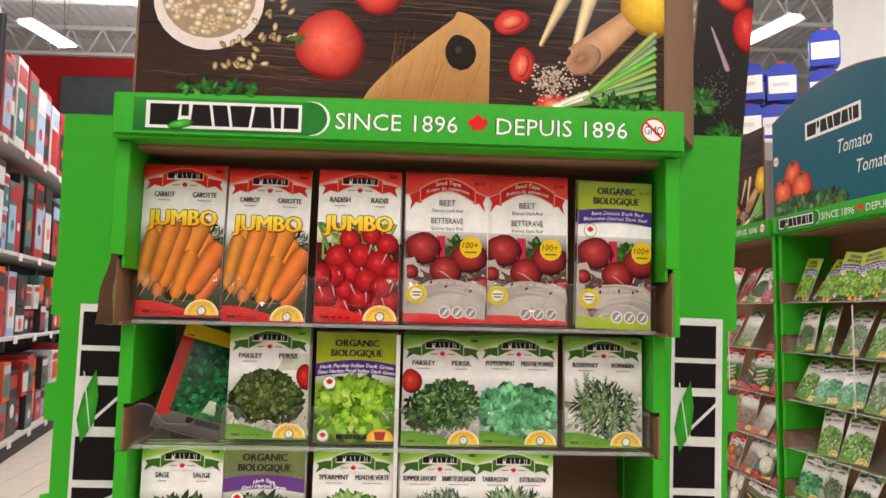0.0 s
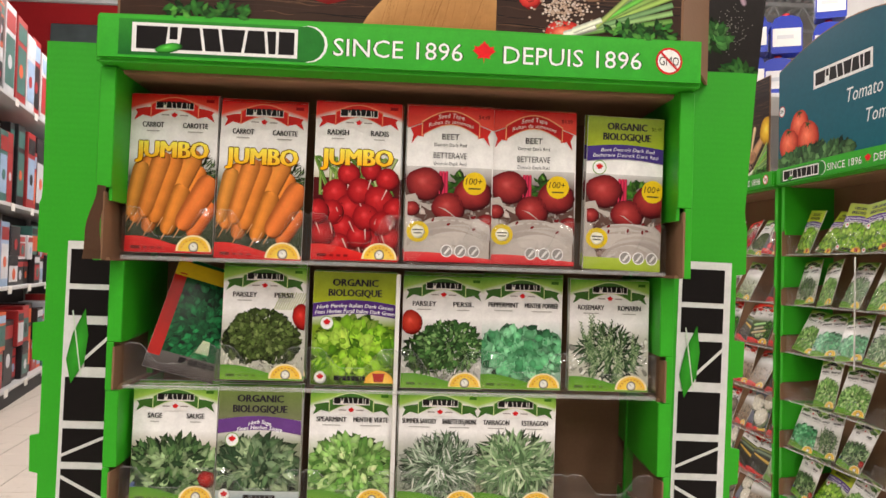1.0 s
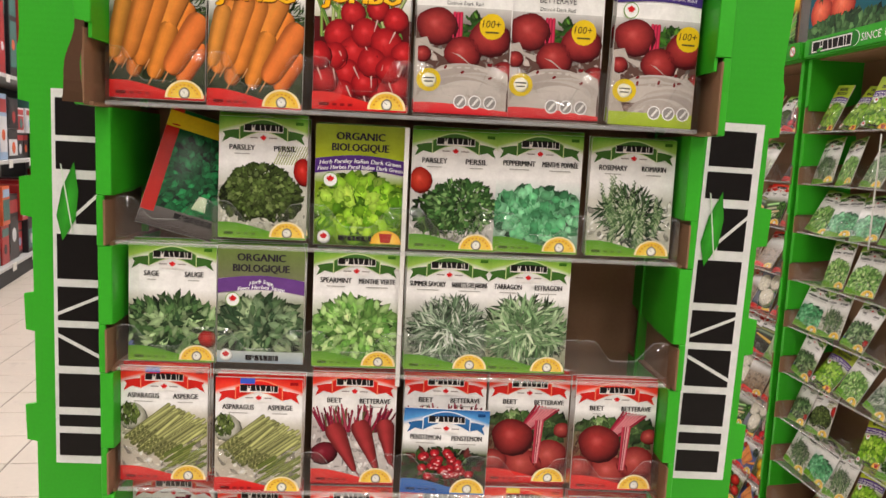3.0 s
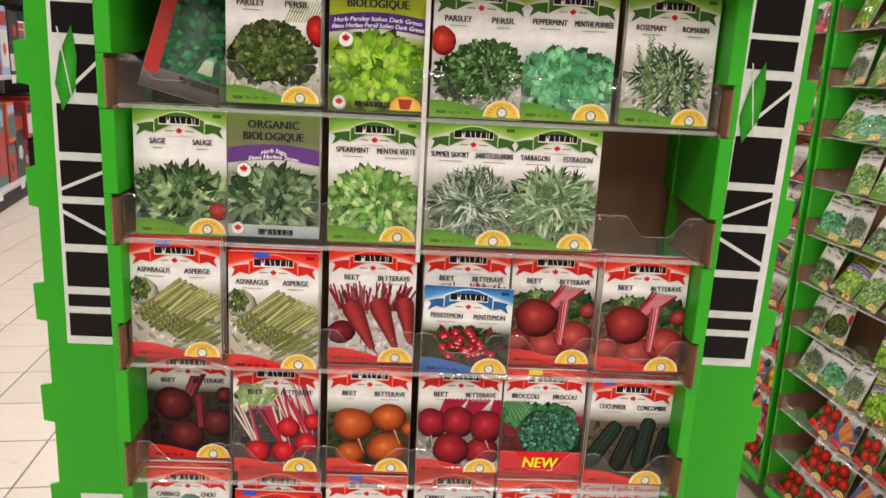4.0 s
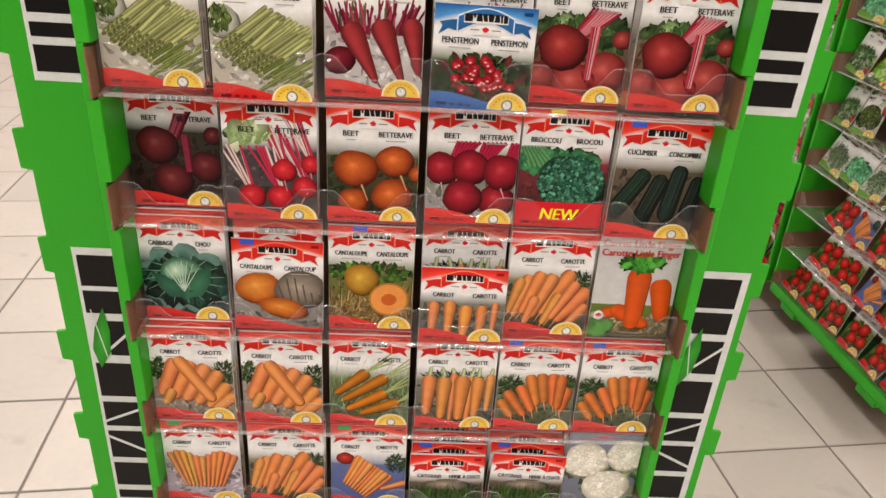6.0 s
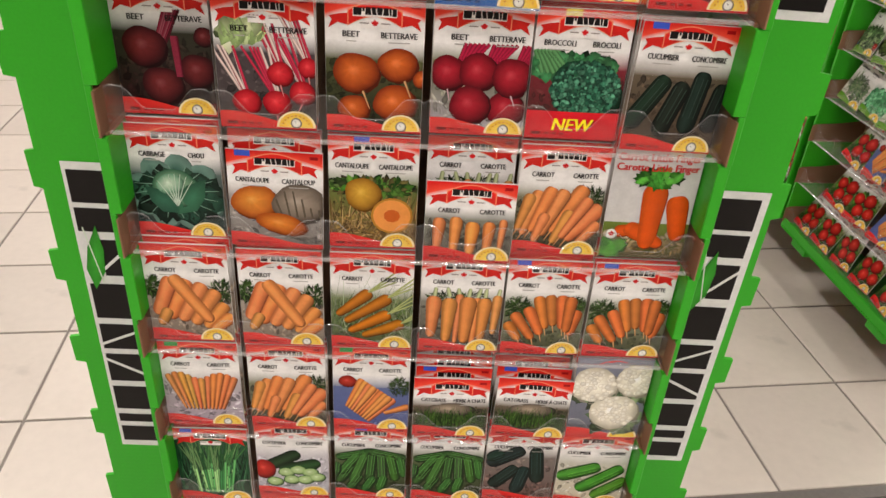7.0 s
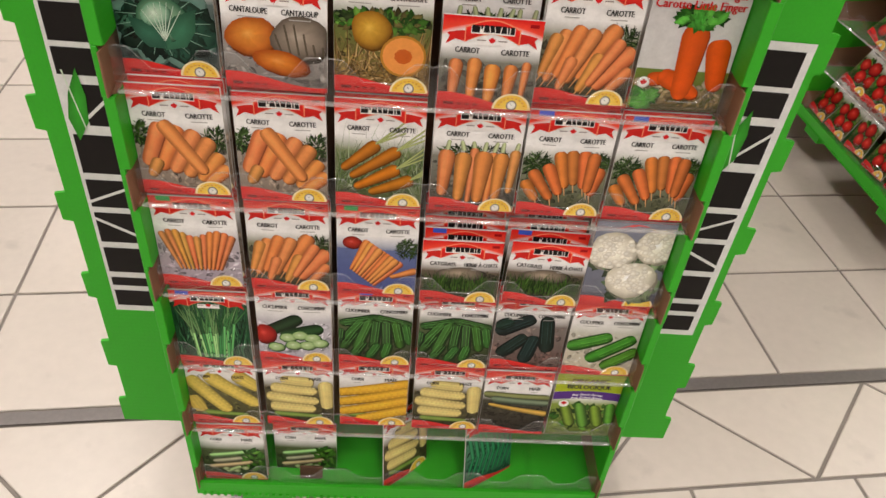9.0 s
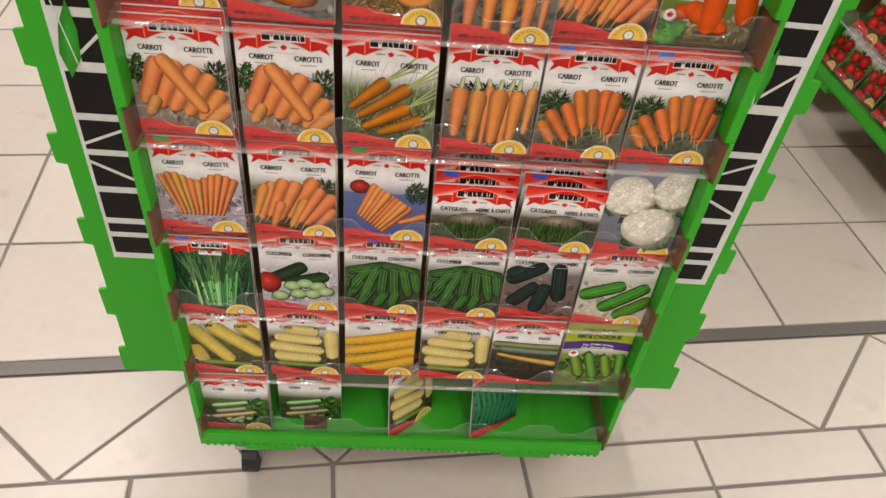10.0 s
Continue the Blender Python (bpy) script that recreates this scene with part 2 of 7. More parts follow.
# ---- drawing printed artwork: millimetres on the sheet, x right, y up ----
class Art(Geo):
    STEP = 0.00009
    tone = 1.0

    def __init__(self, w, h, bulge=0.0012):
        self.v, self.f, self.c = [], [], []
        self.w, self.h, self.bulge, self.rng, self.n = w, h, bulge, random.Random(int(w * 7 + h)), 0

    def put(self, pts, faces, cols, layer):
        self.n += 1
        off = 0.0002 + layer * self.STEP + (self.n % 60) * 0.0000002
        vs = []
        for x, y in pts:
            x, y = min(max(x, 0.2), self.w - 0.2), min(max(y, 0.2), self.h - 0.2)
            b = self.bulge * math.sin(math.pi * x / self.w) * math.sin(math.pi * min(1, max(0, y / self.h))) ** 0.5
            vs.append(((x - self.w / 2) / 1000, -b - off, y / 1000))
        if self.tone != 1.0 and 1 <= layer < 7.9:
            cols = [tuple(self.tone * q ** 1.16 for q in c) for c in cols]
        self.add(vs, faces, cols)

    def sheet(self, x0, y0, x1, y1, bottom, top, layer, nx=8, ny=8):
        """A rectangle whose colour runs from bottom to top."""
        b, t = lin(bottom), lin(top)
        pts, cols = [], []
        for j in range(ny + 1):
            for i in range(nx + 1):
                pts.append((x0 + (x1 - x0) * i / nx, y0 + (y1 - y0) * j / ny))
                cols.append(tuple(b[k] + (t[k] - b[k]) * j / ny for k in range(3)))
        self.put(pts, [(j * (nx + 1) + i, j * (nx + 1) + i + 1, (j + 1) * (nx + 1) + i + 1, (j + 1) * (nx + 1) + i) for j in range(ny) for i in range(nx)], cols, layer)

    def poly(self, pts, col, layer):
        self.put(pts, [tuple(range(len(pts)))], [lin(col)] * len(pts), layer)

    def band(self, f0, f1, x0, x1, col, layer, n=16, col2=None):
        """The area between two curves y = f0(s), y = f1(s), s from 0 to 1."""
        pts, cols = [], []
        for i in range(n + 1):
            s = i / n
            x = x0 + (x1 - x0) * s
            pts += [(x, f0(s)), (x, f1(s))]
            cols += [lin(col), lin(col2 or col)]
        self.put(pts, [(2 * i, 2 * i + 2, 2 * i + 3, 2 * i + 1) for i in range(n)], cols, layer)

    def disc(self, cx, cy, rx, ry, inner, outer, layer, rot=0.0, n=16, hx=-0.25, hy=0.3, a0=0.0, a1=360.0):
        """An ellipse shaded from a bright spot to its rim."""
        full = a1 - a0 >= 359
        ci, co = lin(inner), lin(outer)
        flat = tuple(inner) == tuple(outer) or not full or rx < 4
        ca, sa = math.cos(math.radians(rot)), math.sin(math.radians(rot))
        hi = ci if flat else tuple(min(1, q * 1.3 + 0.06) for q in ci)
        pts, cols, m = [(cx + hx * rx * 0.5, cy + hy * ry * 0.5)], [hi], n if full else n + 1
        for k, w in ((0.3, 0.0), (0.72, 0.6), (1.0, 1.0)):
            for i in range(m):
                t = math.radians(a0 + (a1 - a0) * i / n)
                wob = 1.0 if flat else 1 + 0.035 * math.sin(3 * t + cx) + 0.02 * math.sin(5 * t + cy)
                ex, ey = rx * k * wob * math.cos(t) + hx * rx * 0.5 * (1 - k), ry * k * wob * math.sin(t) + hy * ry * 0.5 * (1 - k)
                pts.append((cx + ex * ca - ey * sa, cy + ex * sa + ey * ca))
                dim = 1.0 if flat or k < 0.99 else 0.78 + 0.2 * math.sin(t - 0.6)
                jit = 1.0 if flat else self.rng.uniform(0.92, 1.08)
                cols.append(tuple(min(1, (ci[q] + (co[q] - ci[q]) * w) * dim * jit) for q in range(3)))
        if not flat and rx > 5.5:
            ring = [(cx + rx * 0.08 + 1.03 * rx * math.cos(q) * ca - 1.03 * ry * math.sin(q) * sa, cy - ry * 0.1 + 1.03 * rx * math.cos(q) * sa + 1.03 * ry * math.sin(q) * ca) for q in [2 * math.pi * i / 12 for i in range(12)]]
            self.put(ring, [tuple(range(12))], [tuple(q * 0.4 for q in co)] * 12, layer - 0.3)
        fs = []
        for i in range(n if full else n):
            j = (i + 1) % m
            fs.append((0, 1 + i, 1 + j))
            for r in (0, 1):
                a = 1 + r * m
                fs.append((a + i, a + m + i, a + m + j, a + j))
        self.put(pts, fs, cols, layer)

    def root(self, x0, y0, x1, y1, w0, w1, col, layer, tip=True, dark=0.55, light=1.25, rings=True):
        """A tapered root, stem or pod, round in its shading, with growth rings."""
        c = lin(col)
        L = math.hypot(x1 - x0, y1 - y0) or 1
        ux, uy = (x1 - x0) / L, (y1 - y0) / L
        pts, cols = [], []
        steps = (0.0, 0.012, 0.035, 0.075, 0.14, 0.26, 0.38, 0.5, 0.62, 0.74, 0.84, 0.91, 0.955, 0.985, 1.0)
        wm = max(w0, w1)
        for s in steps:
            w = w0 + (w1 - w0) * s
            a = min(1.0, s * L / max(0.5 * w0, 0.01))
            w *= 0.3 + 0.7 * math.sqrt(max(0.0, 1 - (1 - a) ** 2))
            if tip:
                e = min(1.0, (1 - s) * L / max(0.6 * w1, 0.01))
                w *= 0.12 + 0.88 * math.sqrt(max(0.0, 1 - (1 - e) ** 2))
            ring = 1 + (self.rng.uniform(-0.06, 0.06) if rings else 0)
            for k, sh in ((-1, dark), (-0.8, 0.75 * dark + 0.25), (-0.45, 0.5 + 0.5 * light), (-0.15, light), (0.2, 0.5 + 0.5 * light), (0.65, 0.55 * dark + 0.45), (1, dark * 0.9)):
                pts.append((x0 + ux * L * s - uy * k * w / 2, y0 + uy * L * s + ux * k * w / 2))
                cols.append(tuple(min(1, q * sh * ring) for q in c))
        n = len(steps) - 1
        fs = [(i * 7 + j, i * 7 + j + 1, (i + 1) * 7 + j + 1, (i + 1) * 7 + j) for i in range(n) for j in range(6)]
        if wm > 6:
            self.put([(x + 0.9, y - 1.1) for x, y in pts], fs, [tuple(q * 0.3 for q in c)] * len(pts), layer - 0.3)
        self.put(pts, fs, cols, layer)

    def leaf(self, x, y, r, ang, col, layer, fat=0.5):
        ca, sa = math.cos(ang), math.sin(ang)
        prof = [(-1, 0), (-0.4, fat), (0.3, fat * 0.85), (1, 0), (0.3, -fat * 0.85), (-0.4, -fat)]
        c = lin(col)
        pts = [(x, y)] + [(x + r * (a * ca - b * sa), y + r * (a * sa + b * ca)) for a, b in prof]
        cols = [tuple(min(1, q * 1.35) for q in c)] + [tuple(q * k for q in c) for k in [self.rng.uniform(0.6, 1.1) for _ in prof]]
        self.put(pts, [(0, 1 + i, 1 + (i + 1) % 6) for i in range(6)], cols, layer)

    def foliage(self, cx, cy, rx, ry, n, r, cols, layer, fat=0.5, depth=4, up=False):
        """A clump of many leaves, dark ones under light ones."""
        for i in range(n):
            a, q = self.rng.uniform(0, 2 * math.pi), math.sqrt(self.rng.random())
            x, y = cx + rx * q * math.cos(a), cy + ry * q * math.sin(a)
            d = i / n
            c = self.rng.choice(cols)
            k = 0.4 + 0.75 * d + self.rng.uniform(-0.15, 0.15)
            c = tuple(min(255, v * k) for v in c)
            self.leaf(x, y, r * self.rng.uniform(0.6, 1.3), self.rng.uniform(0.9, 2.2) if up else a + self.rng.uniform(-0.9, 0.9), c, layer + int(d * depth), fat)

    def blades(self, x0, x1, y0, h, n, cols, layer, lean=0.35, w=0.9, depth=4):
        """Thin blades or needles."""
        for i in range(n):
            x, y = self.rng.uniform(x0, x1), y0 + self.rng.uniform(0, h * 0.45)
            a = math.pi / 2 + self.rng.gauss(0, lean)
            L = h * self.rng.uniform(0.3, 0.75)
            k = self.rng.uniform(0.55, 1.15)
            c = lin(tuple(min(255, v * k) for v in self.rng.choice(cols)))
            ex, ey, nx_, ny_ = x + L * math.cos(a), y + L * math.sin(a), -math.sin(a) * w / 2, math.cos(a) * w / 2
            self.put([(x - nx_, y - ny_), (x + nx_, y + ny_), (ex, ey)], [(0, 1, 2)], [c, tuple(q * 0.8 for q in c), c], layer + int(i / n * depth))

    def text(self, s, cx, cy, size, col, layer, width=0.0, slant=0.0, arch=0.0, col2=None, bold=0.012):
        """Lettering centred on cx, its baseline on cy, squeezed to a width; size: height of a capital."""
        vs, fs = glyphs(s)
        if not vs:
            return
        xs = [p[0] for p in vs]
        x0, x1 = min(xs), max(xs)
        k = size / 0.70
        kx = (width / (x1 - x0)) if width else k
        c0, c1 = lin(col), lin(col2 or col)
        w = bold * k
        for dx, up in (((-w, 0.0), (w, 0.06)) if bold > 0.015 else ((0.0, 0.0),)):
            pts, cols = [], []
            for x, y in vs:
                px = (x - (x0 + x1) / 2) * kx
                t = min(1, max(0, y / 0.7))
                u = px / max(1e-6, (x1 - x0) * kx / 2)
                pts.append((cx + px + dx + slant * y * k, cy + y * k + arch * (1 - u * u)))
                cols.append(tuple(c0[q] + (c1[q] - c0[q]) * t for q in range(3)))
            self.put(pts, fs, cols, layer + up)


GLYPHS = {}


def glyphs(s):
    """A line of lettering as flat vertices and faces, of capital height about 0.7."""
    if s not in GLYPHS:
        cu = bpy.data.curves.new("lettering", "FONT")
        cu.body, cu.resolution_u = s, 2
        ob = bpy.data.objects.new("lettering", cu)
        me = bpy.data.meshes.new_from_object(ob)
        GLYPHS[s] = ([(v.co.x, v.co.y) for v in me.vertices], [tuple(p.vertices) for p in me.polygons])
        bpy.data.objects.remove(ob)
        bpy.data.curves.remove(cu)
        bpy.data.meshes.remove(me)
    return GLYPHS[s]


# ---- seed packets ----
PACKS = {}
BODY = {}
RED, HERB, TEAL = ((206, 14, 22), (238, 72, 50)), ((74, 140, 30), (158, 196, 84)), ((24, 84, 150), (84, 150, 206))


def pouch(w, h):
    """A flat paper pouch, a little fuller in the middle, with sealed edges."""
    if (w, h) in BODY:
        return BODY[w, h]
    g = Geo()
    nx, ny = 8, 10
    def grid(side):
        vs = []
        for j in range(ny + 1):
            for i in range(nx + 1):
                u, v = i / nx, j / ny
                b = math.sin(math.pi * u) * math.sin(math.pi * v) ** 0.5
                vs.append(((u - 0.5) * w / 1000, (-0.0012 * b) if side else (0.0012 + 0.0028 * b), v * h / 1000))
        return vs
    q = [(j * (nx + 1) + i, j * (nx + 1) + i + 1, (j + 1) * (nx + 1) + i + 1, (j + 1) * (nx + 1) + i) for j in range(ny) for i in range(nx)]
    n = (nx + 1) * (ny + 1)
    rim = list(range(nx + 1)) + [j * (nx + 1) + nx for j in range(1, ny + 1)] + [ny * (nx + 1) + i for i in range(nx - 1, -1, -1)] + [j * (nx + 1) for j in range(ny - 1, 0, -1)]
    g.add(grid(1) + grid(0), q + [tuple(i + n for i in f[::-1]) for f in q] + [(rim[i], rim[i] + n, rim[(i + 1) % len(rim)] + n, rim[(i + 1) % len(rim)]) for i in range(len(rim))])
    BODY[w, h] = g.mesh("pouch", PAPER, smooth=True)
    return BODY[w, h]


MAPLE = [(0, -1), (0.06, -0.45), (0.55, -0.55), (0.45, -0.3), (0.95, 0.15), (0.75, 0.25), (0.8, 0.55), (0.5, 0.45), (0.3, 0.6), (0.35, 0.75), (0.18, 0.7), (0, 1)]


def maple(a, cx, cy, r, col, layer):
    c = [(cx + x * r, cy + y * r) for x, y in MAPLE + [(-x, y) for x, y in MAPLE[-2:0:-1]]]
    a.put([(cx, cy)] + c, [(0, 1 + i, 1 + (i + 1) % len(c)) for i in range(len(c))], [lin(col)] * (len(c) + 1), layer)


BLOCKS = ((0.19, 0.0, 0.10), (0.05, 0.0, 0.0), (0.13, 0.10, -0.16), (0.10, -0.16, -0.16), (0.13, -0.16, 0.14), (0.12, 0.14, -0.1), (0.05, -0.1, 0.0), (0.10, 0.0, 0.0))


def block_row(art, x, y, w, h, layer, arch=0.0):
    """The maker's mark as a row of plain black blocks with upright and slanted sides."""
    x0 = x
    for i, (q, a, b) in enumerate(BLOCKS):
        u = 2 * (x + q * w / 2 - x0) / w - 1
        lo = y + arch * (1 - u * u)
        foot = lo + (h * 0.45 if i == 1 else 0)
        art.poly([(x - a * h / 2, foot), (x + q * w - b * h / 2, foot), (x + q * w + b * h / 2, lo + h), (x + a * h / 2, lo + h)], (26, 22, 22), layer)
        x += q * w + w * 0.0186


def brand_bars(t, cx, cy, w, h, arch, layer):
    block_row(t, cx - w / 2, cy, w, h, layer, arch)


class Pack:
    def __init__(self, key, label, style="veg", w=84.0, h=116.0, seed=0):
        self.a, self.t = Art(w, h), Art(w, h)
        self.a.rng = self.t.rng = random.Random(seed + len(PACKS) * 17 + 5)
        self.w, self.h, self.key, self.label, self.style = w, h, key, label, style
        PACKS[key] = self
        self.a.tone = 0.78

    def ground(self, low, high, top=0.62, fade=True):
        """The photograph's backdrop, fading into the white above it."""
        a, w, h = self.a, self.w, self.h
        a.sheet(0, 0, w, h, (240, 238, 234), (242, 240, 237), 0)
        a.sheet(0, 0, w, h * (top - 0.14), low, high, 1)
        if fade:
            a.sheet(0, h * (top - 0.14), w, h * top, tuple(v * 0.87 for v in high), (240, 238, 235), 0.9)
        for i in range(150):
            y = a.rng.uniform(6, h * (top - 0.16))
            s = y / (h * top)
            k = a.rng.uniform(0.62, 1.25)
            a.leaf(a.rng.uniform(2, w - 2), y, a.rng.uniform(1.5, 5.5), a.rng.uniform(0, 6.3), tuple(min(255, (low[q] + (high[q] - low[q]) * s) * k) for q in range(3)), 1.4, a.rng.uniform(0.2, 0.7))
        return self

    def trim(self, sun=True, names=None, swoosh=True, small=True):
        a, t, w, h = self.a, self.t, self.w, self.h
        dk, lt = {"veg": RED, "herb": HERB, "flower": TEAL}[self.style]
        top = h
        # coloured head that fades downwards
        a.band(lambda s: top - 13 + 9 * math.sin(math.pi * s), lambda s: top - 0.3, 0, w, lt, 8, 14, dk)
        a.band(lambda s: top - 18 + 9 * math.sin(math.pi * s), lambda s: top - 13 + 9 * math.sin(math.pi * s), 0, w, (236, 232, 228), 8, 14, lt)
        # ribbon
        rib = {"veg": (206, 36, 30), "herb": (62, 104, 40), "flower": (40, 96, 150)}[self.style]
        edge = {"veg": (238, 140, 104), "herb": (196, 214, 150), "flower": (220, 230, 236)}[self.style]
        a.band(lambda s: top - 22.5 + 8 * math.sin(math.pi * s), lambda s: top - 9 + 7 * math.sin(math.pi * s), 19, w - 19, edge, 9, 12)
        a.band(lambda s: top - 21.5 + 8 * math.sin(math.pi * s), lambda s: top - 10 + 7 * math.sin(math.pi * s), 20, w - 20, rib, 9.6, 12, tuple(min(255, v * 1.12) for v in rib))
        for s in (-1, 1):
            c = w / 2
            a.poly([(c + s * 22, top - 12), (c + s * 22, top - 22), (c + s * 31, top - 20), (c + s * 39, top - 25), (c + s * 36, top - 18), (c + s * 38.5, top - 15), (c + s * 30, top - 13)][::s], rib, 8.8)
        a.sheet(w / 2 - 12, top - 24, w / 2 + 12, top - 18.3, (238, 234, 230), (238, 234, 230), 9.9, 4, 1)
        t.sheet(w / 2 - 18.5, top - 14.4, w / 2 + 18.5, top - 8, (238, 232, 226), (238, 232, 226), 11, 4, 1)
        brand_bars(t, w / 2, top - 13.6, 36, 6.2, 0.8, 12)
        maple(t, w / 2, top - 19.8, 3.4, (206, 30, 34), 12)
        t.sheet(w - 12, top - 6.5, w - 4.5, top - 3.6, tuple(v * 0.75 for v in dk), tuple(v * 0.75 for v in dk), 12, 1, 1)
        if small:
            for s in (-1, 1):
                t.sheet(w / 2 + s * 9 - 3.8, top - 20.2, w / 2 + s * 9 + 3.8, top - 19.2, (150, 140, 134), (150, 140, 134), 12, 1, 1)
        if names:
            for i, s in enumerate(names):
                wd = min(35.0 if len(s) > 11 else 31.0, len(s) * 3.2 + 1.5)
                cx = (w * 0.265, w * 0.745)[i]
                if len(s) > 11:
                    cx = (w * 0.25, w * 0.74)[i]
                t.text(s, cx, top - 31.5, 5.0, (30, 28, 28), 12, wd, bold=0.03)
                t.sheet(cx - wd * 0.3, top - 35.5, cx + wd * 0.3, top - 34.6, (170, 166, 160), (170, 166, 160), 12, 2, 1)
        if swoosh:
            lo = {"veg": (196, 24, 28), "herb": (116, 168, 44), "flower": (30, 86, 160)}[self.style]
            lo2 = {"veg": (222, 48, 42), "herb": (84, 146, 34), "flower": (60, 110, 180)}[self.style]
            a.band(lambda s: 0.4, lambda s: 10 + 5.5 * math.sin(1.2 + s * 4.0), 0, w, lo, 9, 16, lo2)
            t.sheet(6, 3.6, 15, 6.4, tuple(v * 0.55 for v in lo), tuple(v * 0.55 for v in lo), 12, 1, 1)
            for k in range(3):
                t.sheet(18 + k * 7, 3.8, 22 + k * 7, 6, tuple(v * 0.7 for v in lo), tuple(v * 0.7 for v in lo), 12, 1, 1)
        if sun:
            cx, r = w * 0.785, w * 0.185
            a.disc(cx, 2.2, r * 1.1, r * 0.98, (250, 232, 170), (244, 226, 176), 9.8, 0, 18, 0, 0, 0, 180)
            a.disc(cx, 2.6, r * 0.96, r * 0.86, (248, 214, 84), (240, 192, 56), 10.2, 0, 18, 0, 0, 0, 180)
            for k in range(9):
                th = math.radians(20 + k * 17.5)
                t.disc(cx + r * 0.76 * math.cos(th), 2.6 + r * 0.68 * math.sin(th), 1.0, 0.8, (206, 130, 30), (206, 130, 30), 12, 0, 5)
            t.disc(cx, 6.4, 5, 5, (170, 164, 150), (120, 112, 100), 12, 0, 12)
            t.disc(cx, 6.4, 3.7, 3.7, (240, 238, 230), (228, 224, 214), 12.6, 0, 12)
            t.poly([(cx, 6.2), (cx + 0.4, 6.8), (cx - 2, 8.6)], (60, 56, 52), 13.2)
        return self

    def organic(self, title, lines, purple=(84, 48, 128), head=((176, 190, 40), (150, 170, 50))):
        a, t, w, h = self.a, self.t, self.w, self.h
        a.band(lambda s: h * 0.735 + 3.5 * math.sin(math.pi * s) - 2, lambda s: h - 0.3, 0, w, head[0], 8, 14, head[1])
        a.band(lambda s: h * 0.62 + 4.5 * math.sin(math.pi * s) - 3, lambda s: h * 0.74 + 4.5 * math.sin(math.pi * s) - 3, 0, w, purple, 8.6, 14)
        for i, s in enumerate(title):
            t.text(s, w / 2, h - 14.5 - i * 10.5, 7.2, (46, 38, 50), 12, 46 if i == 0 else 54, bold=0.04)
        for i, s in enumerate(lines):
            t.text(s, w / 2, h * 0.675 - 1 - i * 5.6, 3.9, (240, 238, 244), 12, min(w * 0.94, len(s) * 2.5), 0.2, 2.5, bold=0.03)
        t.disc(15, h * 0.545, 7.2, 7.2, (120, 160, 70), (120, 160, 70), 11.5, 0, 16)
        t.disc(15, h * 0.545, 6.4, 6.4, (240, 240, 236), (240, 240, 236), 12, 0, 16)
        maple(t, 15, h * 0.55, 4.2, (206, 30, 34), 12.6)
        return self

    def done(self):
        self.a.add(self.t.v, self.t.f, self.t.c)
        self.print_mesh = self.a.mesh("front_print", INK, True)
        self.body = pouch(self.w, self.h)


def price_tag(p, col, x=14):
    p.a.sheet(x - 6, p.h - 6, x + 8, p.h - 0.5, col, col, 10.8, 2, 1)


ORANGE = (250, 164, 98)
FERN = [(66, 92, 44), (48, 72, 36), (92, 118, 66)]
LEAF = [(74, 122, 44), (54, 98, 34), (104, 150, 62)]


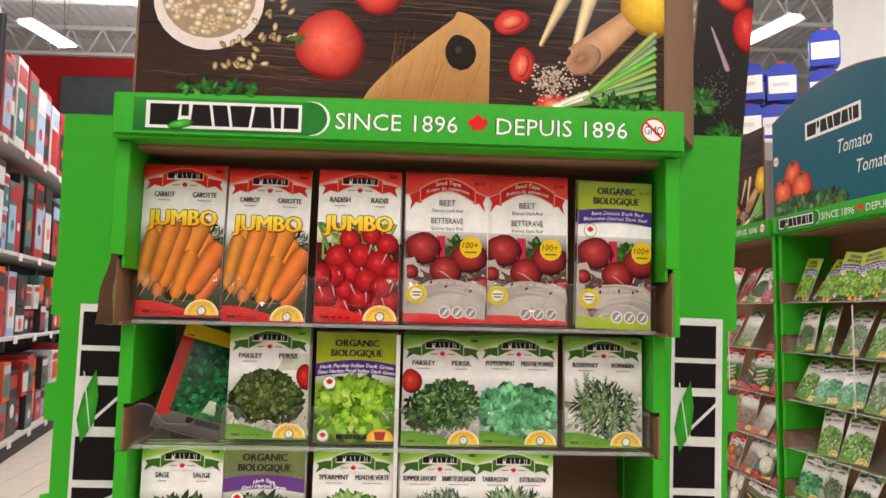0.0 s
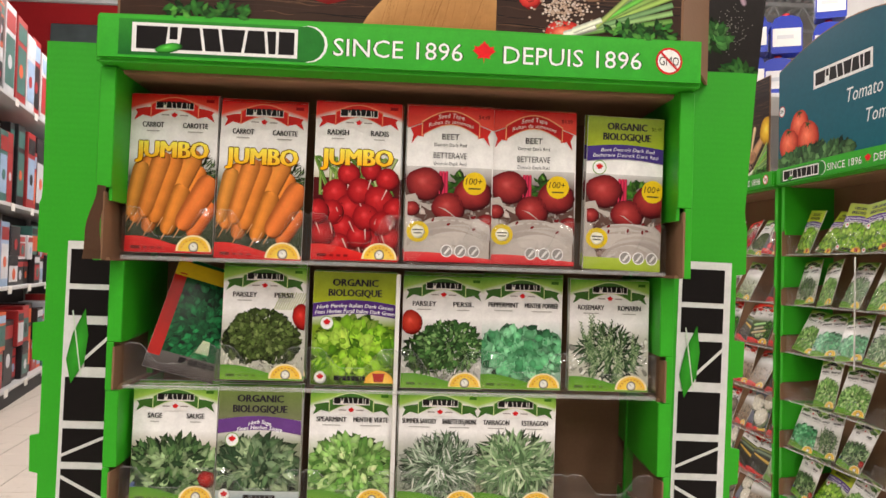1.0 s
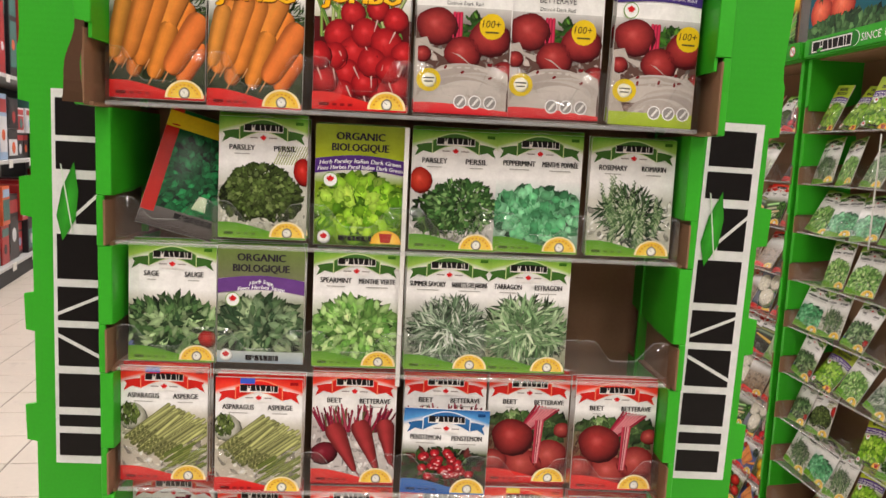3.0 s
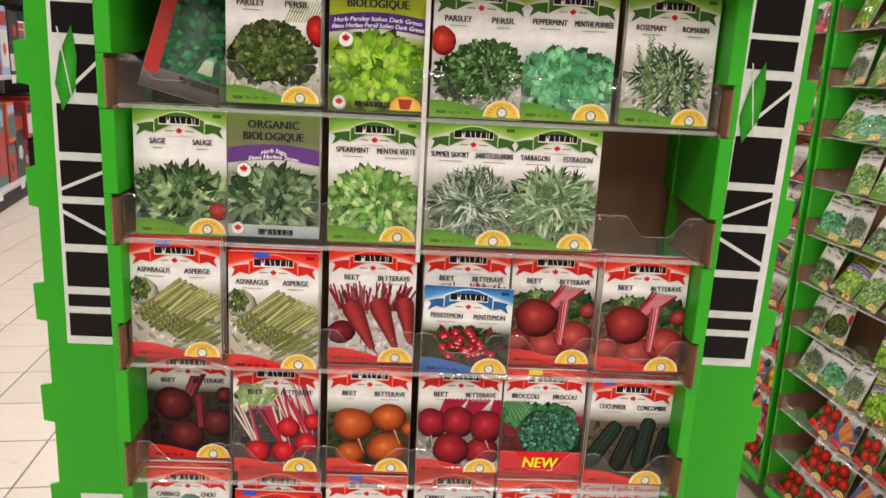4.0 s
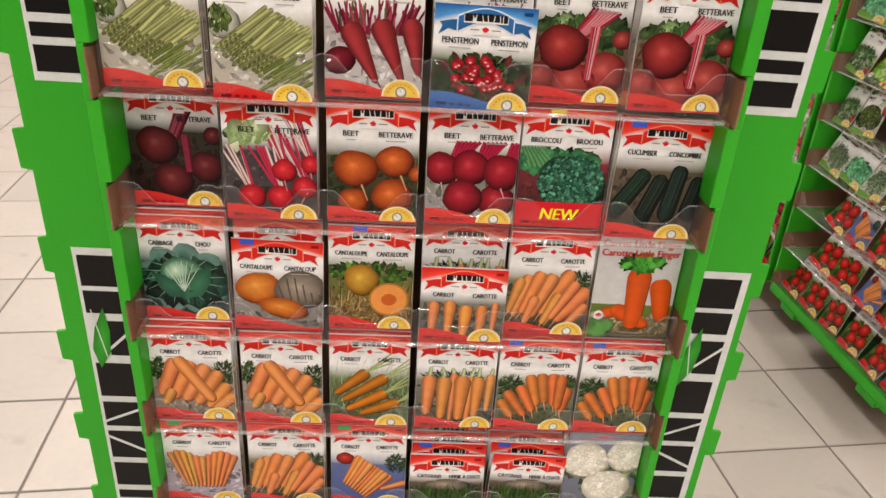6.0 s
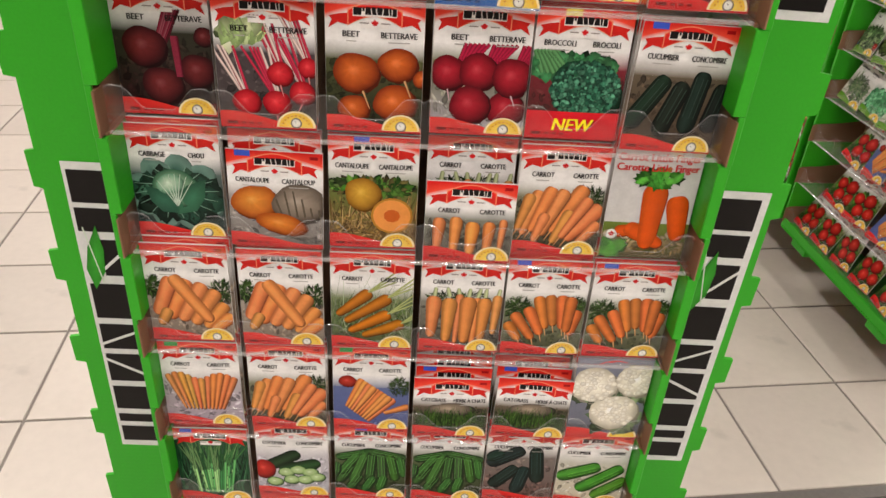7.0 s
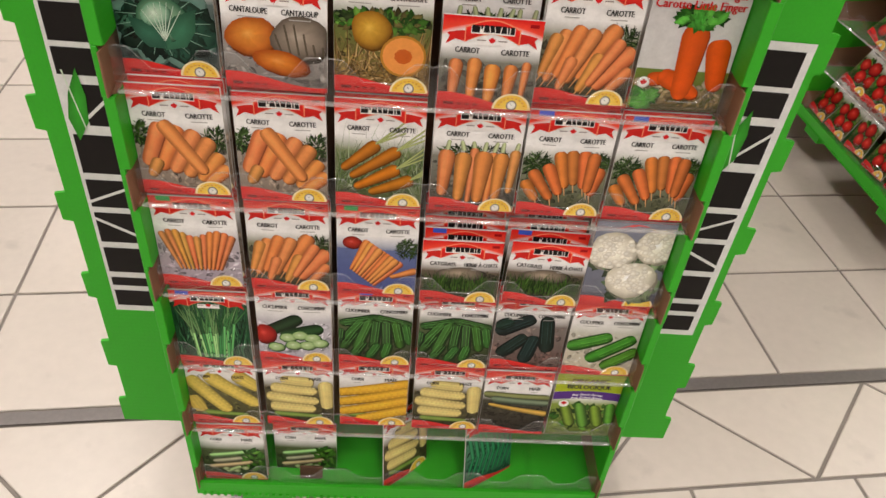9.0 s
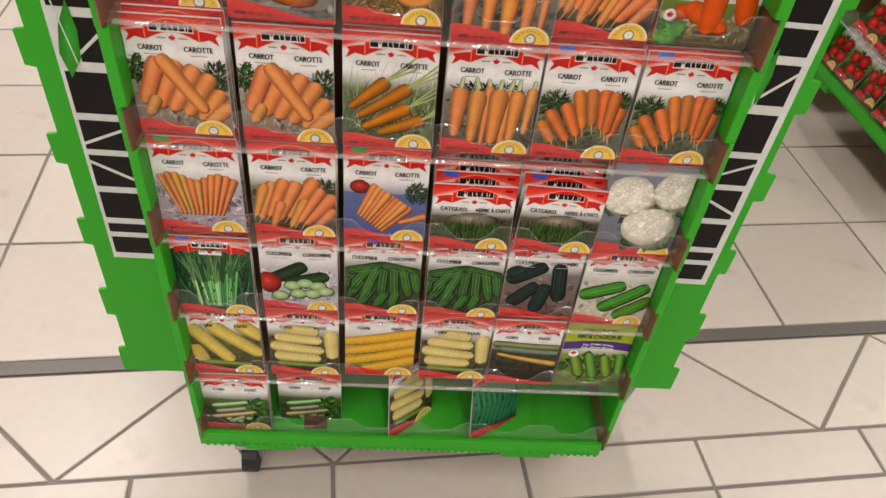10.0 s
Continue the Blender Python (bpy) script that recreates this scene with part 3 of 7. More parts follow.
def carrots(p, kind, col=ORANGE, foot=12):
    a, h, w = p.a, p.h, p.w
    r = a.rng
    if kind == "bunch":
        a.foliage(68, h * 0.5, 20, 18, 260, 4, FERN, 2, 0.14, 2)
        for x0, y0, x1, y1, q in ((14, 66, 3, 26, 13), (22, 70, 8, 22, 14), (34, 74, 16, 26, 15), (46, 72, 26, 22, 15), (64, 76, 36, 26, 17), (30, 46, 20, 15, 13), (54, 50, 38, 14, 14), (82, 56, 52, 18, 18), (82, 38, 62, 12, 13), (70, 64, 46, 20, 13)):
            k = h / 116 if h > 120 else 1.0
            a.root(x0, y0 * k, x1, y1 * k, q * (1.28 if h > 130 else 1), q * (0.98 if h > 130 else 0.5), tuple(v * r.uniform(0.92, 1.06) for v in col), 5 + r.random(), True)
            a.root(x1, y1 * k, x1 - 5, y1 * k - 9, 1.6, 0.6, (226, 170, 120), 6.5, True)
    elif kind == "cross":
        a.foliage(76, 62, 14, 14, 170, 4, FERN, 2, 0.14, 2)
        a.foliage(6, 66, 8, 14, 110, 4, FERN, 2, 0.2, 2)
        for x0, y0, x1, y1, q in ((26, 78, 8, 32, 16), (42, 76, 20, 28, 16), (57, 72, 32, 26, 16), (70, 64, 44, 22, 16), (78, 48, 56, 18, 14), (84, 34, 62, 14, 14), (20, 40, 10, 20, 12)):
            a.root(x0, y0, x1, y1, q, q * 0.8, tuple(v * r.uniform(0.92, 1.06) for v in col), 4 + r.random(), True)
        a.root(27, 80, 62, 26, 16, 12, col, 6, True)
    elif kind == "diagonal":
        a.blades(0, 84, 20, 70, 260, [(190, 206, 170), (90, 120, 60), (130, 156, 96)], 2, 1.2, 0.9, 2)
        for i, (x0, y0, x1, y1) in enumerate(((40, 72, 6, 42), (60, 66, 14, 34), (60, 46, 18, 22), (74, 34, 32, 17))):
            a.root(x0, y0, x1, y1, 14, 7, tuple(v * r.uniform(0.9, 1.0) for v in (222, 140, 40)), 5 + i * 0.4, True)
            for k in range(3):
                a.root(x0 - 2, y0 - 1, x0 + 26, y0 + 12 + k * 6, 2, 1.6, (196, 206, 140), 5.2 + i * 0.4, True, rings=False)
    elif kind == "fan":
        for i in range(11):
            x = 6 + i * 7.2
            a.root(x, 72 + 4 * math.sin(i), 22 + i * 4, 24, 8, 2.6, tuple(v * r.uniform(0.9, 1.08) for v in col), 4 + (i % 3) * 0.5, True)
    elif kind == "upright":
        a.foliage(42, 68, 36, 8, 170, 4, FERN, 2, 0.16, 2)
        for x, y1, q in ((14, 18, 17), (30, 13, 17), (49, 12, 19), (66, 16, 16), (79, 24, 11), (58, 10, 10), (40, 11, 9)):
            a.root(x, 70 + r.uniform(-3, 3), x - 3, y1, q, q * 0.5, tuple(v * r.uniform(0.92, 1.06) for v in col), 4 + r.random(), True)
            a.root(x, 69, x + r.uniform(-3, 3), 80, 5, 4, (206, 216, 170), 3.8, True, rings=False)
    elif kind == "spray":
        a.foliage(70, 62, 16, 12, 260, 4, FERN, 2, 0.14, 2)
        a.foliage(14, 58, 14, 14, 220, 4, FERN, 2, 0.14, 2)
        for i, (x0, y0, x1, y1) in enumerate(((34, 74, 44, 34), (46, 76, 52, 38), (58, 76, 62, 34), (68, 74, 66, 30), (76, 58, 70, 26), (24, 60, 40, 26), (10, 52, 32, 20), (4, 40, 18, 18))):
            a.root(x0, y0, x1, y1, 13.5, 9, tuple(v * r.uniform(0.92, 1.06) for v in (228, 140, 74)), 4 + (i % 4) * 0.4, True)
            a.root(x1, y1, x1 + 2, y1 - 9, 1.8, 0.7, (226, 180, 130), 6.2, True)
    elif kind == "pile":
        a.sheet(0, 12, 84, 62, (104, 116, 172), (120, 132, 176), 1.6)
        a.disc(16, 70, 10, 8, (206, 70, 50), (150, 36, 28), 3)
        a.foliage(74, 64, 12, 12, 160, 4, FERN, 2, 0.14, 2)
        for i in range(9):
            a.root(32 + i * 4.4, 74 - i * 3.4, 14 + i * 3, 34 - i * 2.6, 9, 2.6, tuple(v * r.uniform(0.9, 1.08) for v in col), 4 + (i % 4) * 0.4, True)
        a.root(84, 36, 56, 26, 9, 4, col, 5)


def balls(p, spots, col, rim, stems=None, tail=(220, 150, 150)):
    a = p.a
    for i, (x, y, q) in enumerate(spots):
        if stems:
            for k in range(4):
                a.root(x + a.rng.uniform(-2, 2), y + q * 0.7, x + a.rng.uniform(-14, 14), y + q + a.rng.uniform(16, 30), 2.6, 2.0, stems, 3.2 + k * 0.2, True, rings=False)
    for i, (x, y, q) in enumerate(spots):
        a.disc(x, y, q, q * 0.95, col, rim, 5 + (i % 4) * 0.4, 0, 18)
        a.root(x, y - q * 0.9, x + a.rng.uniform(-6, 6), y - q - 9, 1.6, 0.6, tail, 5.4 + (i % 4) * 0.4, True)


def cukes(p, spots, col, wd=13):
    for i, (x0, y0, x1, y1) in enumerate(spots):
        p.a.root(x0, y0, x1, y1, wd * 0.9, wd, tuple(v * p.a.rng.uniform(0.85, 1.1) for v in col), 4 + (i % 4) * 0.5, True, 0.35, 1.5)


def cobs(p, spots, col, wd=14):
    a = p.a
    for i, (x0, y0, x1, y1) in enumerate(spots):
        a.root(x0, y0, x1, y1, wd, wd * 0.75, col, 4 + (i % 4) * 0.5, True, 0.6, 1.15)
        n = 12
        for k in range(1, n):
            for q in (-0.28, 0.0, 0.28):
                s = k / n
                L = math.hypot(x1 - x0, y1 - y0)
                px, py = x0 + (x1 - x0) * s - (y1 - y0) / L * q * wd, y0 + (y1 - y0) * s + (x1 - x0) / L * q * wd
                a.disc(px, py, 1.7, 1.5, tuple(min(255, v * 1.05) for v in col), tuple(v * 0.93 for v in col), 4.3 + (i % 4) * 0.5, 0, 6)


# top tray
for key, seed in (("jumbo_carrot", 1),):
    p = Pack(key, "tall red and white jumbo carrot seed packet", "veg", 85, 150, seed).ground((52, 66, 40), (120, 128, 104), 0.62)
    carrots(p, "bunch", (236, 150, 72))
    p.trim(names=("CARROT", "CAROTTE"))
    for jx, jy in ((-1.5, 0), (1.5, 0), (0.7, -1.0), (-0.7, 0.9), (0.7, 0.9), (1.4, -0.9)):
        p.t.text("JUMBO", 42 + jx, 90 + jy, 15.5, (104, 58, 20), 11.4 + 0.1 * jx + 0.13 * jy, 69, bold=0.02)
    for jx in (-0.7, 0.7, 0.0):
        p.t.text("JUMBO", 42 + jx, 90, 15.5, (246, 180, 16), 12.6 + 0.1 * jx, 69, col2=(250, 236, 90), bold=0.02)
p = Pack("jumbo_radish", "tall red and white jumbo radish seed packet", "veg", 85, 150, 4).ground((150, 36, 40), (176, 170, 120), 0.62)
for i in range(46):
    p.a.root(p.a.rng.uniform(0, 85), 98, p.a.rng.uniform(6, 78), 62, 2.4, 2.6, p.a.rng.choice([(150, 180, 92), (190, 206, 140), (110, 150, 70)]), 2.5, False, rings=False)
p.a.sheet(0, 0, 85, 78, (120, 14, 24), (96, 26, 28), 2.2, 4, 4)
balls(p, [(34, 82, 11), (56, 86, 10), (72, 78, 11), (4, 46, 12), (22, 64, 13), (46, 66, 13), (64, 58, 14), (80, 50, 11), (36, 50, 14), (18, 46, 12), (52, 42, 13), (68, 36, 12), (30, 32, 12), (46, 24, 12), (10, 26, 12), (76, 22, 11), (60, 18, 11), (26, 16, 11)], (214, 50, 54), (156, 18, 32), None, (236, 200, 190))
p.trim(names=("RADISH", "RADIS"))
for jx, jy in ((-1.5, 0), (1.5, 0), (0.7, -1.0), (-0.7, 0.9), (0.7, 0.9), (1.4, -0.9)):
    p.t.text("JUMBO", 42 + jx, 90 + jy, 15.5, (104, 58, 20), 11.4 + 0.1 * jx + 0.13 * jy, 69, bold=0.02)
for jx in (-0.7, 0.7, 0.0):
    p.t.text("JUMBO", 42 + jx, 90, 15.5, (246, 180, 16), 12.6 + 0.1 * jx, 69, col2=(250, 236, 90), bold=0.02)


def beet_tape(p):
    a, t = p.a, p.t
    a.sheet(0, 0, 85, 75, (104, 66, 60), (120, 98, 88), 1.2)
    a.sheet(0, 74, 85, 92, (120, 98, 88), (233, 230, 226), 1.4)
    a.foliage(52, 74, 12, 12, 50, 5, LEAF, 2, 0.4, 2)
    for x in (34, 37, 40):
        a.root(x, 88, x, 56, 3, 3, (214, 60, 96), 3.4, False, rings=False)
    for x, y, q in ((18, 76, 18), (66, 68, 18), (42, 54, 16), (6, 52, 8), (80, 40, 10)):
        a.disc(x, y, q, q * 0.85, (190, 74, 70), (124, 28, 36), 4, 0, 20)
    # curled white seed tape
    r = a.rng
    a.poly([(0, 4), (84, 4), (84, 38), (70, 44), (56, 40), (40, 52), (14, 58), (10, 66), (0, 64)], (206, 197, 188), 5)
    for i in range(16):
        c = r.choice([(214, 206, 198), (190, 180, 172), (200, 190, 182), (208, 200, 192)])
        a.band(lambda q: 4 + 2 * i, lambda q: 10 + 2 * i + (14 - 0.6 * i) * math.sin(math.pi * q) ** 0.6, r.uniform(-4, 34), r.uniform(52, 88), c, 6.4 - i * 0.06, 10)
    for i in range(6):
        a.disc(r.uniform(20, 76), r.uniform(30, 48), 2.2, 1.2, (150, 30, 40), (120, 20, 30), 7.2, r.uniform(0, 90), 6)
    a.disc(13, 30, 11, 10, (240, 212, 50), (240, 212, 50), 7.6)
    a.disc(13, 30, 6.5, 6, (240, 238, 220), (240, 236, 210), 7.9)
    t.sheet(9, 28, 17, 29.2, (90, 90, 80), (90, 90, 80), 11, 1, 1)
    t.sheet(8, 31, 18, 32.2, (90, 90, 80), (90, 90, 80), 11, 1, 1)
    a.disc(68, 77, 11.5, 11, (250, 216, 44), (250, 216, 44), 7.6)
    t.text("100+", 67, 76, 6.2, (30, 28, 28), 11, 16, 0.15)
    t.sheet(62, 71.4, 74, 72.8, (90, 80, 40), (90, 80, 40), 11, 1, 1)
    for k in range(3):
        a.disc(42 + k * 13.5, 12.5, 6, 6, (232, 230, 228), (232, 230, 228), 9.6)
        a.disc(42 + k * 13.5, 12.5, 5, 5, (142, 138, 134), (142, 138, 134), 9.9)
        a.poly([(39 + k * 13.5, 9.5), (41 + k * 13.5, 9), (46 + k * 13.5, 15), (44 + k * 13.5, 16)], (220, 218, 214), 10.2)


p = Pack("beet_tape", "tall red and white beet seed tape packet", "veg", 86, 150, 9).ground((120, 98, 88), (233, 230, 226), 0.6)
beet_tape(p)
a, t = p.a, p.t
a.band(lambda s: 128 + 10 * math.sin(math.pi * s), lambda s: 149.6, 0, 86, (238, 84, 66), 8, 14, (206, 24, 28))
a.band(lambda s: 121 + 11 * math.sin(math.pi * s), lambda s: 135 + 11 * math.sin(math.pi * s), 14, 72, (240, 168, 120), 9, 12)
a.band(lambda s: 122 + 11 * math.sin(math.pi * s), lambda s: 134 + 11 * math.sin(math.pi * s), 15, 71, (196, 30, 30), 9.6, 12)
for s in (-1, 1):
    a.poly([(43 + s * 27, 133), (43 + s * 27, 120), (43 + s * 33, 121), (43 + s * 39, 113), (43 + s * 37, 122), (43 + s * 40, 128)][::s], (206, 40, 36), 8.6)
a.band(lambda s: 2, lambda s: 8 + 3 * math.sin(1 + s * 3), 0, 86, (196, 30, 40), 9, 10, (214, 70, 70))
t.text("Seed Tape", 43, 137.0, 4.4, (244, 232, 226), 12, 26, 0.1, 2)
t.text("Ruban de semences", 43, 129.5, 3.8, (244, 232, 226), 12, 44, 0.1, 4)
t.text("$4.99", 76, 139, 3.6, (90, 20, 20), 12, 11)
for s, y, q, wd in (("BEET", 118, 5.6, 17), ("Detroit Dark Red", 111.4, 3.2, 32), ("BETTERAVE", 100, 5.6, 33), ("Detroit Dark Red", 93.4, 3.2, 32)):
    t.text(s, 43, y, q, (30, 28, 28), 12, wd)

p = Pack("beet_organic", "tall olive and purple organic beet seed packet", "veg", 78, 148, 12).ground((120, 98, 88), (233, 230, 226), 0.6)
beet_tape(p)
p.a.sheet(0, 0.5, 84, 12, (150, 172, 50), (166, 186, 70), 8.5, 6, 2)
p.a.band(lambda s: 117 + 3 * math.sin(math.pi * s), lambda s: 147.6, 0, 78, (170, 186, 44), 8, 14, (150, 170, 60))
p.a.band(lambda s: 104 + 3 * math.sin(math.pi * s), lambda s: 118 + 3 * math.sin(math.pi * s), 0, 78, (70, 52, 128), 8.6, 14)
p.t.text("ORGANIC", 40, 135, 7.0, (46, 38, 50), 12, 40, bold=0.04)
p.t.text("BIOLOGIQUE", 40, 125, 7.0, (46, 38, 50), 12, 48, bold=0.04)
p.t.text("$5.49", 70, 136, 3.4, (80, 90, 20), 12, 10)
p.t.text("Beet Detroit Dark Red", 41, 113.4, 3.4, (240, 238, 244), 12, 54, 0.2, 1)
p.t.text("Betterave Detroit Dark Red", 39, 108, 3.4, (240, 238, 244), 12, 66, 0.2, 1)
p.t.disc(13, 98, 7, 7, (120, 160, 70), (120, 160, 70), 11.5, 0, 16)
p.t.disc(13, 98, 6.2, 6.2, (240, 240, 236), (240, 240, 236), 12, 0, 16)
maple(p.t, 13, 98.6, 4, (206, 30, 34), 12.6)

# herbs
def herb(key, label, names, low, high, top=0.62):
    return Pack(key, label, "herb").ground(low, high, top)


p = herb("parsley", "white and green parsley seed packet", None, (196, 194, 176), (226, 226, 214))
p.a.foliage(24, 38, 22, 20, 420, 3.2, [(96, 112, 60), (74, 90, 46)], 2.6, 0.6, 1)
p.a.foliage(56, 40, 24, 22, 420, 3.2, [(96, 112, 60), (74, 90, 46)], 2.8, 0.6, 1)
p.a.foliage(40, 48, 32, 24, 820, 3.0, [(92, 110, 58), (72, 88, 44), (122, 138, 84)], 3, 0.65)
p.a.disc(80, 66, 9, 13, (222, 60, 46), (160, 24, 24), 7, 10)
for i in range(12):
    p.a.root(52 + i * 2.4, 72, 60 + i * 2.4, 90, 1, 0.7, (196, 206, 130), 2.4, True, rings=False)
p.trim(names=("PARSLEY", "PERSIL"))
p = herb("parsley_plain", "white and green parsley seed packet with a tomato", None, (200, 196, 188), (226, 224, 220))
p.a.foliage(26, 36, 26, 20, 260, 4.2, [(56, 92, 40), (84, 124, 56)], 2.6, 0.5, 1)
p.a.foliage(50, 44, 34, 26, 760, 3.2, [(80, 118, 64), (58, 92, 48), (124, 156, 100)], 3, 0.5)
p.a.blades(12, 76, 10, 30, 40, [(130, 150, 90)], 2.5)
p.a.disc(9, 68, 11, 12, (226, 84, 60), (176, 40, 28), 7.4)
p.trim(names=("PARSLEY", "PERSIL"))
p = Pack("parsley_organic", "olive and purple organic Italian parsley seed packet", "herb", 86).ground((90, 120, 30), (150, 180, 50), 0.66)
p.a.foliage(44, 36, 42, 32, 420, 7.5, [(130, 176, 48), (156, 200, 66), (96, 144, 34), (176, 212, 90)], 2, 0.7)
p.organic(("ORGANIC", "BIOLOGIQUE"), ("Herb Parsley Italian Dark Green", "Fines Herbes Persil Italien Dark Green"))
p.t.disc(10, 8, 6, 6, (238, 238, 232), (226, 226, 220), 12)
maple(p.t, 10, 8.4, 4, (200, 30, 34), 12.6)
brand_bars(p.t, 40, 5, 32, 5, 0, 12)
p.a.disc(70, 3, 15, 13, (250, 214, 90), (240, 176, 50), 9.8, 0, 16, 0, 0, 0, 180)
p.a.poly([(65, 4), (74, 4), (76, 13), (63, 13)], (176, 50, 40), 10.4)
p = herb("peppermint", "white and green peppermint seed packet", None, (150, 190, 160), (206, 224, 212), 0.62)
p.a.foliage(42, 38, 44, 26, 460, 6, [(112, 178, 130), (140, 202, 156), (84, 150, 104)], 3, 0.75)
p.trim(names=("PEPPERMINT", "MENTHE POIVRÉE"))
p = herb("rosemary", "white and green rosemary seed packet", None, (206, 206, 186), (228, 226, 214))
p.a.foliage(42, 40, 34, 30, 260, 6, [(60, 84, 56), (86, 112, 76)], 2, 0.16)
for i in range(26):
    x0, y0 = p.a.rng.uniform(16, 68), p.a.rng.uniform(10, 40)
    x1, y1 = x0 + p.a.rng.gauss(0, 12), y0 + p.a.rng.uniform(24, 40)
    th = math.atan2(y1 - y0, x1 - x0)
    for k in range(22):
        s = k / 21
        p.a.leaf(x0 + (x1 - x0) * s, y0 + (y1 - y0) * s, 5.0 - 2.2 * s, th + (0.75 if k % 2 else -0.75), p.a.rng.choice([(120, 148, 104), (150, 174, 130), (88, 118, 78), (182, 196, 160)]), 4 + i % 4 * 0.5, 0.17)
p.trim(names=("ROSEMARY", "ROMARIN"))
p = herb("sage", "white and green sage seed packet", None, (150, 150, 130), (214, 206, 186))
p.a.foliage(42, 36, 44, 30, 420, 7.5, [(124, 152, 104), (90, 122, 76), (158, 180, 136), (60, 86, 56)], 3, 0.36, up=False)
p.a.sheet(0, 12, 22, 30, (110, 130, 190), (140, 150, 196), 2, 3, 3)
p.a.disc(76, 24, 9, 8, (206, 60, 50), (150, 30, 26), 7)
p.trim(names=("SAGE", "SAUGE"))
p = Pack("sage_organic", "olive and purple organic sage seed packet", "herb").ground((110, 124, 96), (170, 176, 150), 0.66)
p.a.foliage(42, 36, 42, 30, 420, 7.5, [(128, 150, 116), (98, 124, 88), (160, 178, 140), (70, 96, 68)], 2, 0.36)
p.organic(("ORGANIC", "BIOLOGIQUE"), ("Herb Sage", "Fines Herbes Sauge"), purple=(104, 64, 132), head=((118, 122, 88), (110, 132, 64)))
p.a.sheet(0, 0.5, 84, 12, (150, 166, 176), (186, 196, 190), 9, 4, 1)
brand_bars(p.t, 44, 3, 32, 5.4, 0, 12)
p.t.disc(9, 8, 6, 6, (238, 238, 232), (226, 226, 220), 12)
maple(p.t, 9, 8.4, 4, (200, 30, 34), 12.6)
p = herb("spearmint", "white and green spearmint seed packet", None, (160, 180, 130), (214, 222, 196))
p.a.foliage(42, 36, 44, 34, 620, 6, [(128, 170, 92), (150, 190, 112), (100, 144, 72), (176, 208, 140)], 3, 0.5)
p.trim(names=("SPEARMINT", "MENTHE VERTE"))
p = herb("savory", "white and green summer savory seed packet", None, (140, 150, 130), (210, 212, 200), 0.66)
p.a.foliage(43, 40, 38, 34, 900, 7, [(160, 178, 152), (122, 142, 116), (204, 214, 194), (92, 114, 88)], 3, 0.13)
p.trim(names=("SUMMER SAVORY", "SARRIETTE DES JARDINS"))
p = herb("tarragon", "white and green tarragon seed packet", None, (160, 164, 130), (214, 212, 196), 0.66)
p.a.foliage(42, 42, 40, 32, 620, 9.5, [(134, 162, 120), (102, 132, 92), (178, 198, 160)], 3, 0.15)
p.trim(names=("TARRAGON", "ESTRAGON"))
p = Pack("bag_herb", "foil herb packet with green leaves, tipped in its tray", "herb", 80, 120).ground((20, 70, 40), (30, 100, 56), 0.9, False)
p.a.sheet(0, 0, 80, 120, (24, 84, 48), (30, 110, 60), 1.2)
p.a.foliage(44, 58, 36, 44, 620, 5, [(30, 120, 66), (44, 146, 84), (20, 92, 50)], 2, 0.6)
p.a.sheet(0, 0, 80, 20, (60, 50, 48), (96, 92, 88), 8, 4, 2)
p.a.sheet(0, 14, 13, 120, (176, 34, 26), (196, 44, 30), 8.4, 2, 6)
p.a.sheet(0, 100, 80, 116, (236, 206, 40), (226, 190, 30), 8.8, 4, 2)
for x in range(7):
    p.a.root(46 + x * 2, 26, 50 + x, 40, 1.4, 1.4, (206, 220, 180), 8, False, rings=False)
brand_bars(p.t, 50, 12, 36, 6, 0, 12)

# vegetables
for key, ki, gl, gh, nm in (("carrot_bunch", "bunch", (70, 60, 44), (150, 150, 124), ("CARROT", "CAROTTE")), ("carrot_cross", "cross", (150, 136, 122), (196, 184, 172), ("CARROT", "CAROTTE")),
                            ("carrot_diagonal", "diagonal", (92, 104, 66), (150, 160, 120), ("CARROT", "CAROTTE")), ("carrot_upright", "upright", (92, 84, 74), (150, 150, 138), ("CARROT", "CAROTTE")),
                            ("carrot_spray", "spray", (84, 88, 62), (160, 164, 140), ("CARROT", "CAROTTE")), ("carrot_fan", "fan", (190, 176, 190), (210, 202, 204), ("CARROT", "CAROTTE")),
                            ("carrot_pile", "pile", (110, 120, 170), (160, 166, 190), ("CARROT", "CAROTTE"))):
    p = Pack(key, "red and white carrot seed packet", "veg").ground(gl, gh, 0.68)
    carrots(p, ki)
    p.trim(names=nm)
p = Pack("asparagus", "red and white asparagus seed packet", "veg").ground((222, 214, 200), (206, 198, 176), 0.68)
p.a.disc(10, 66, 15, 13, (226, 224, 212), (190, 188, 172), 1.8)
p.a.foliage(8, 68, 10, 10, 90, 3.4, [(130, 146, 84), (96, 116, 60)], 2.2, 0.35, 2, True)
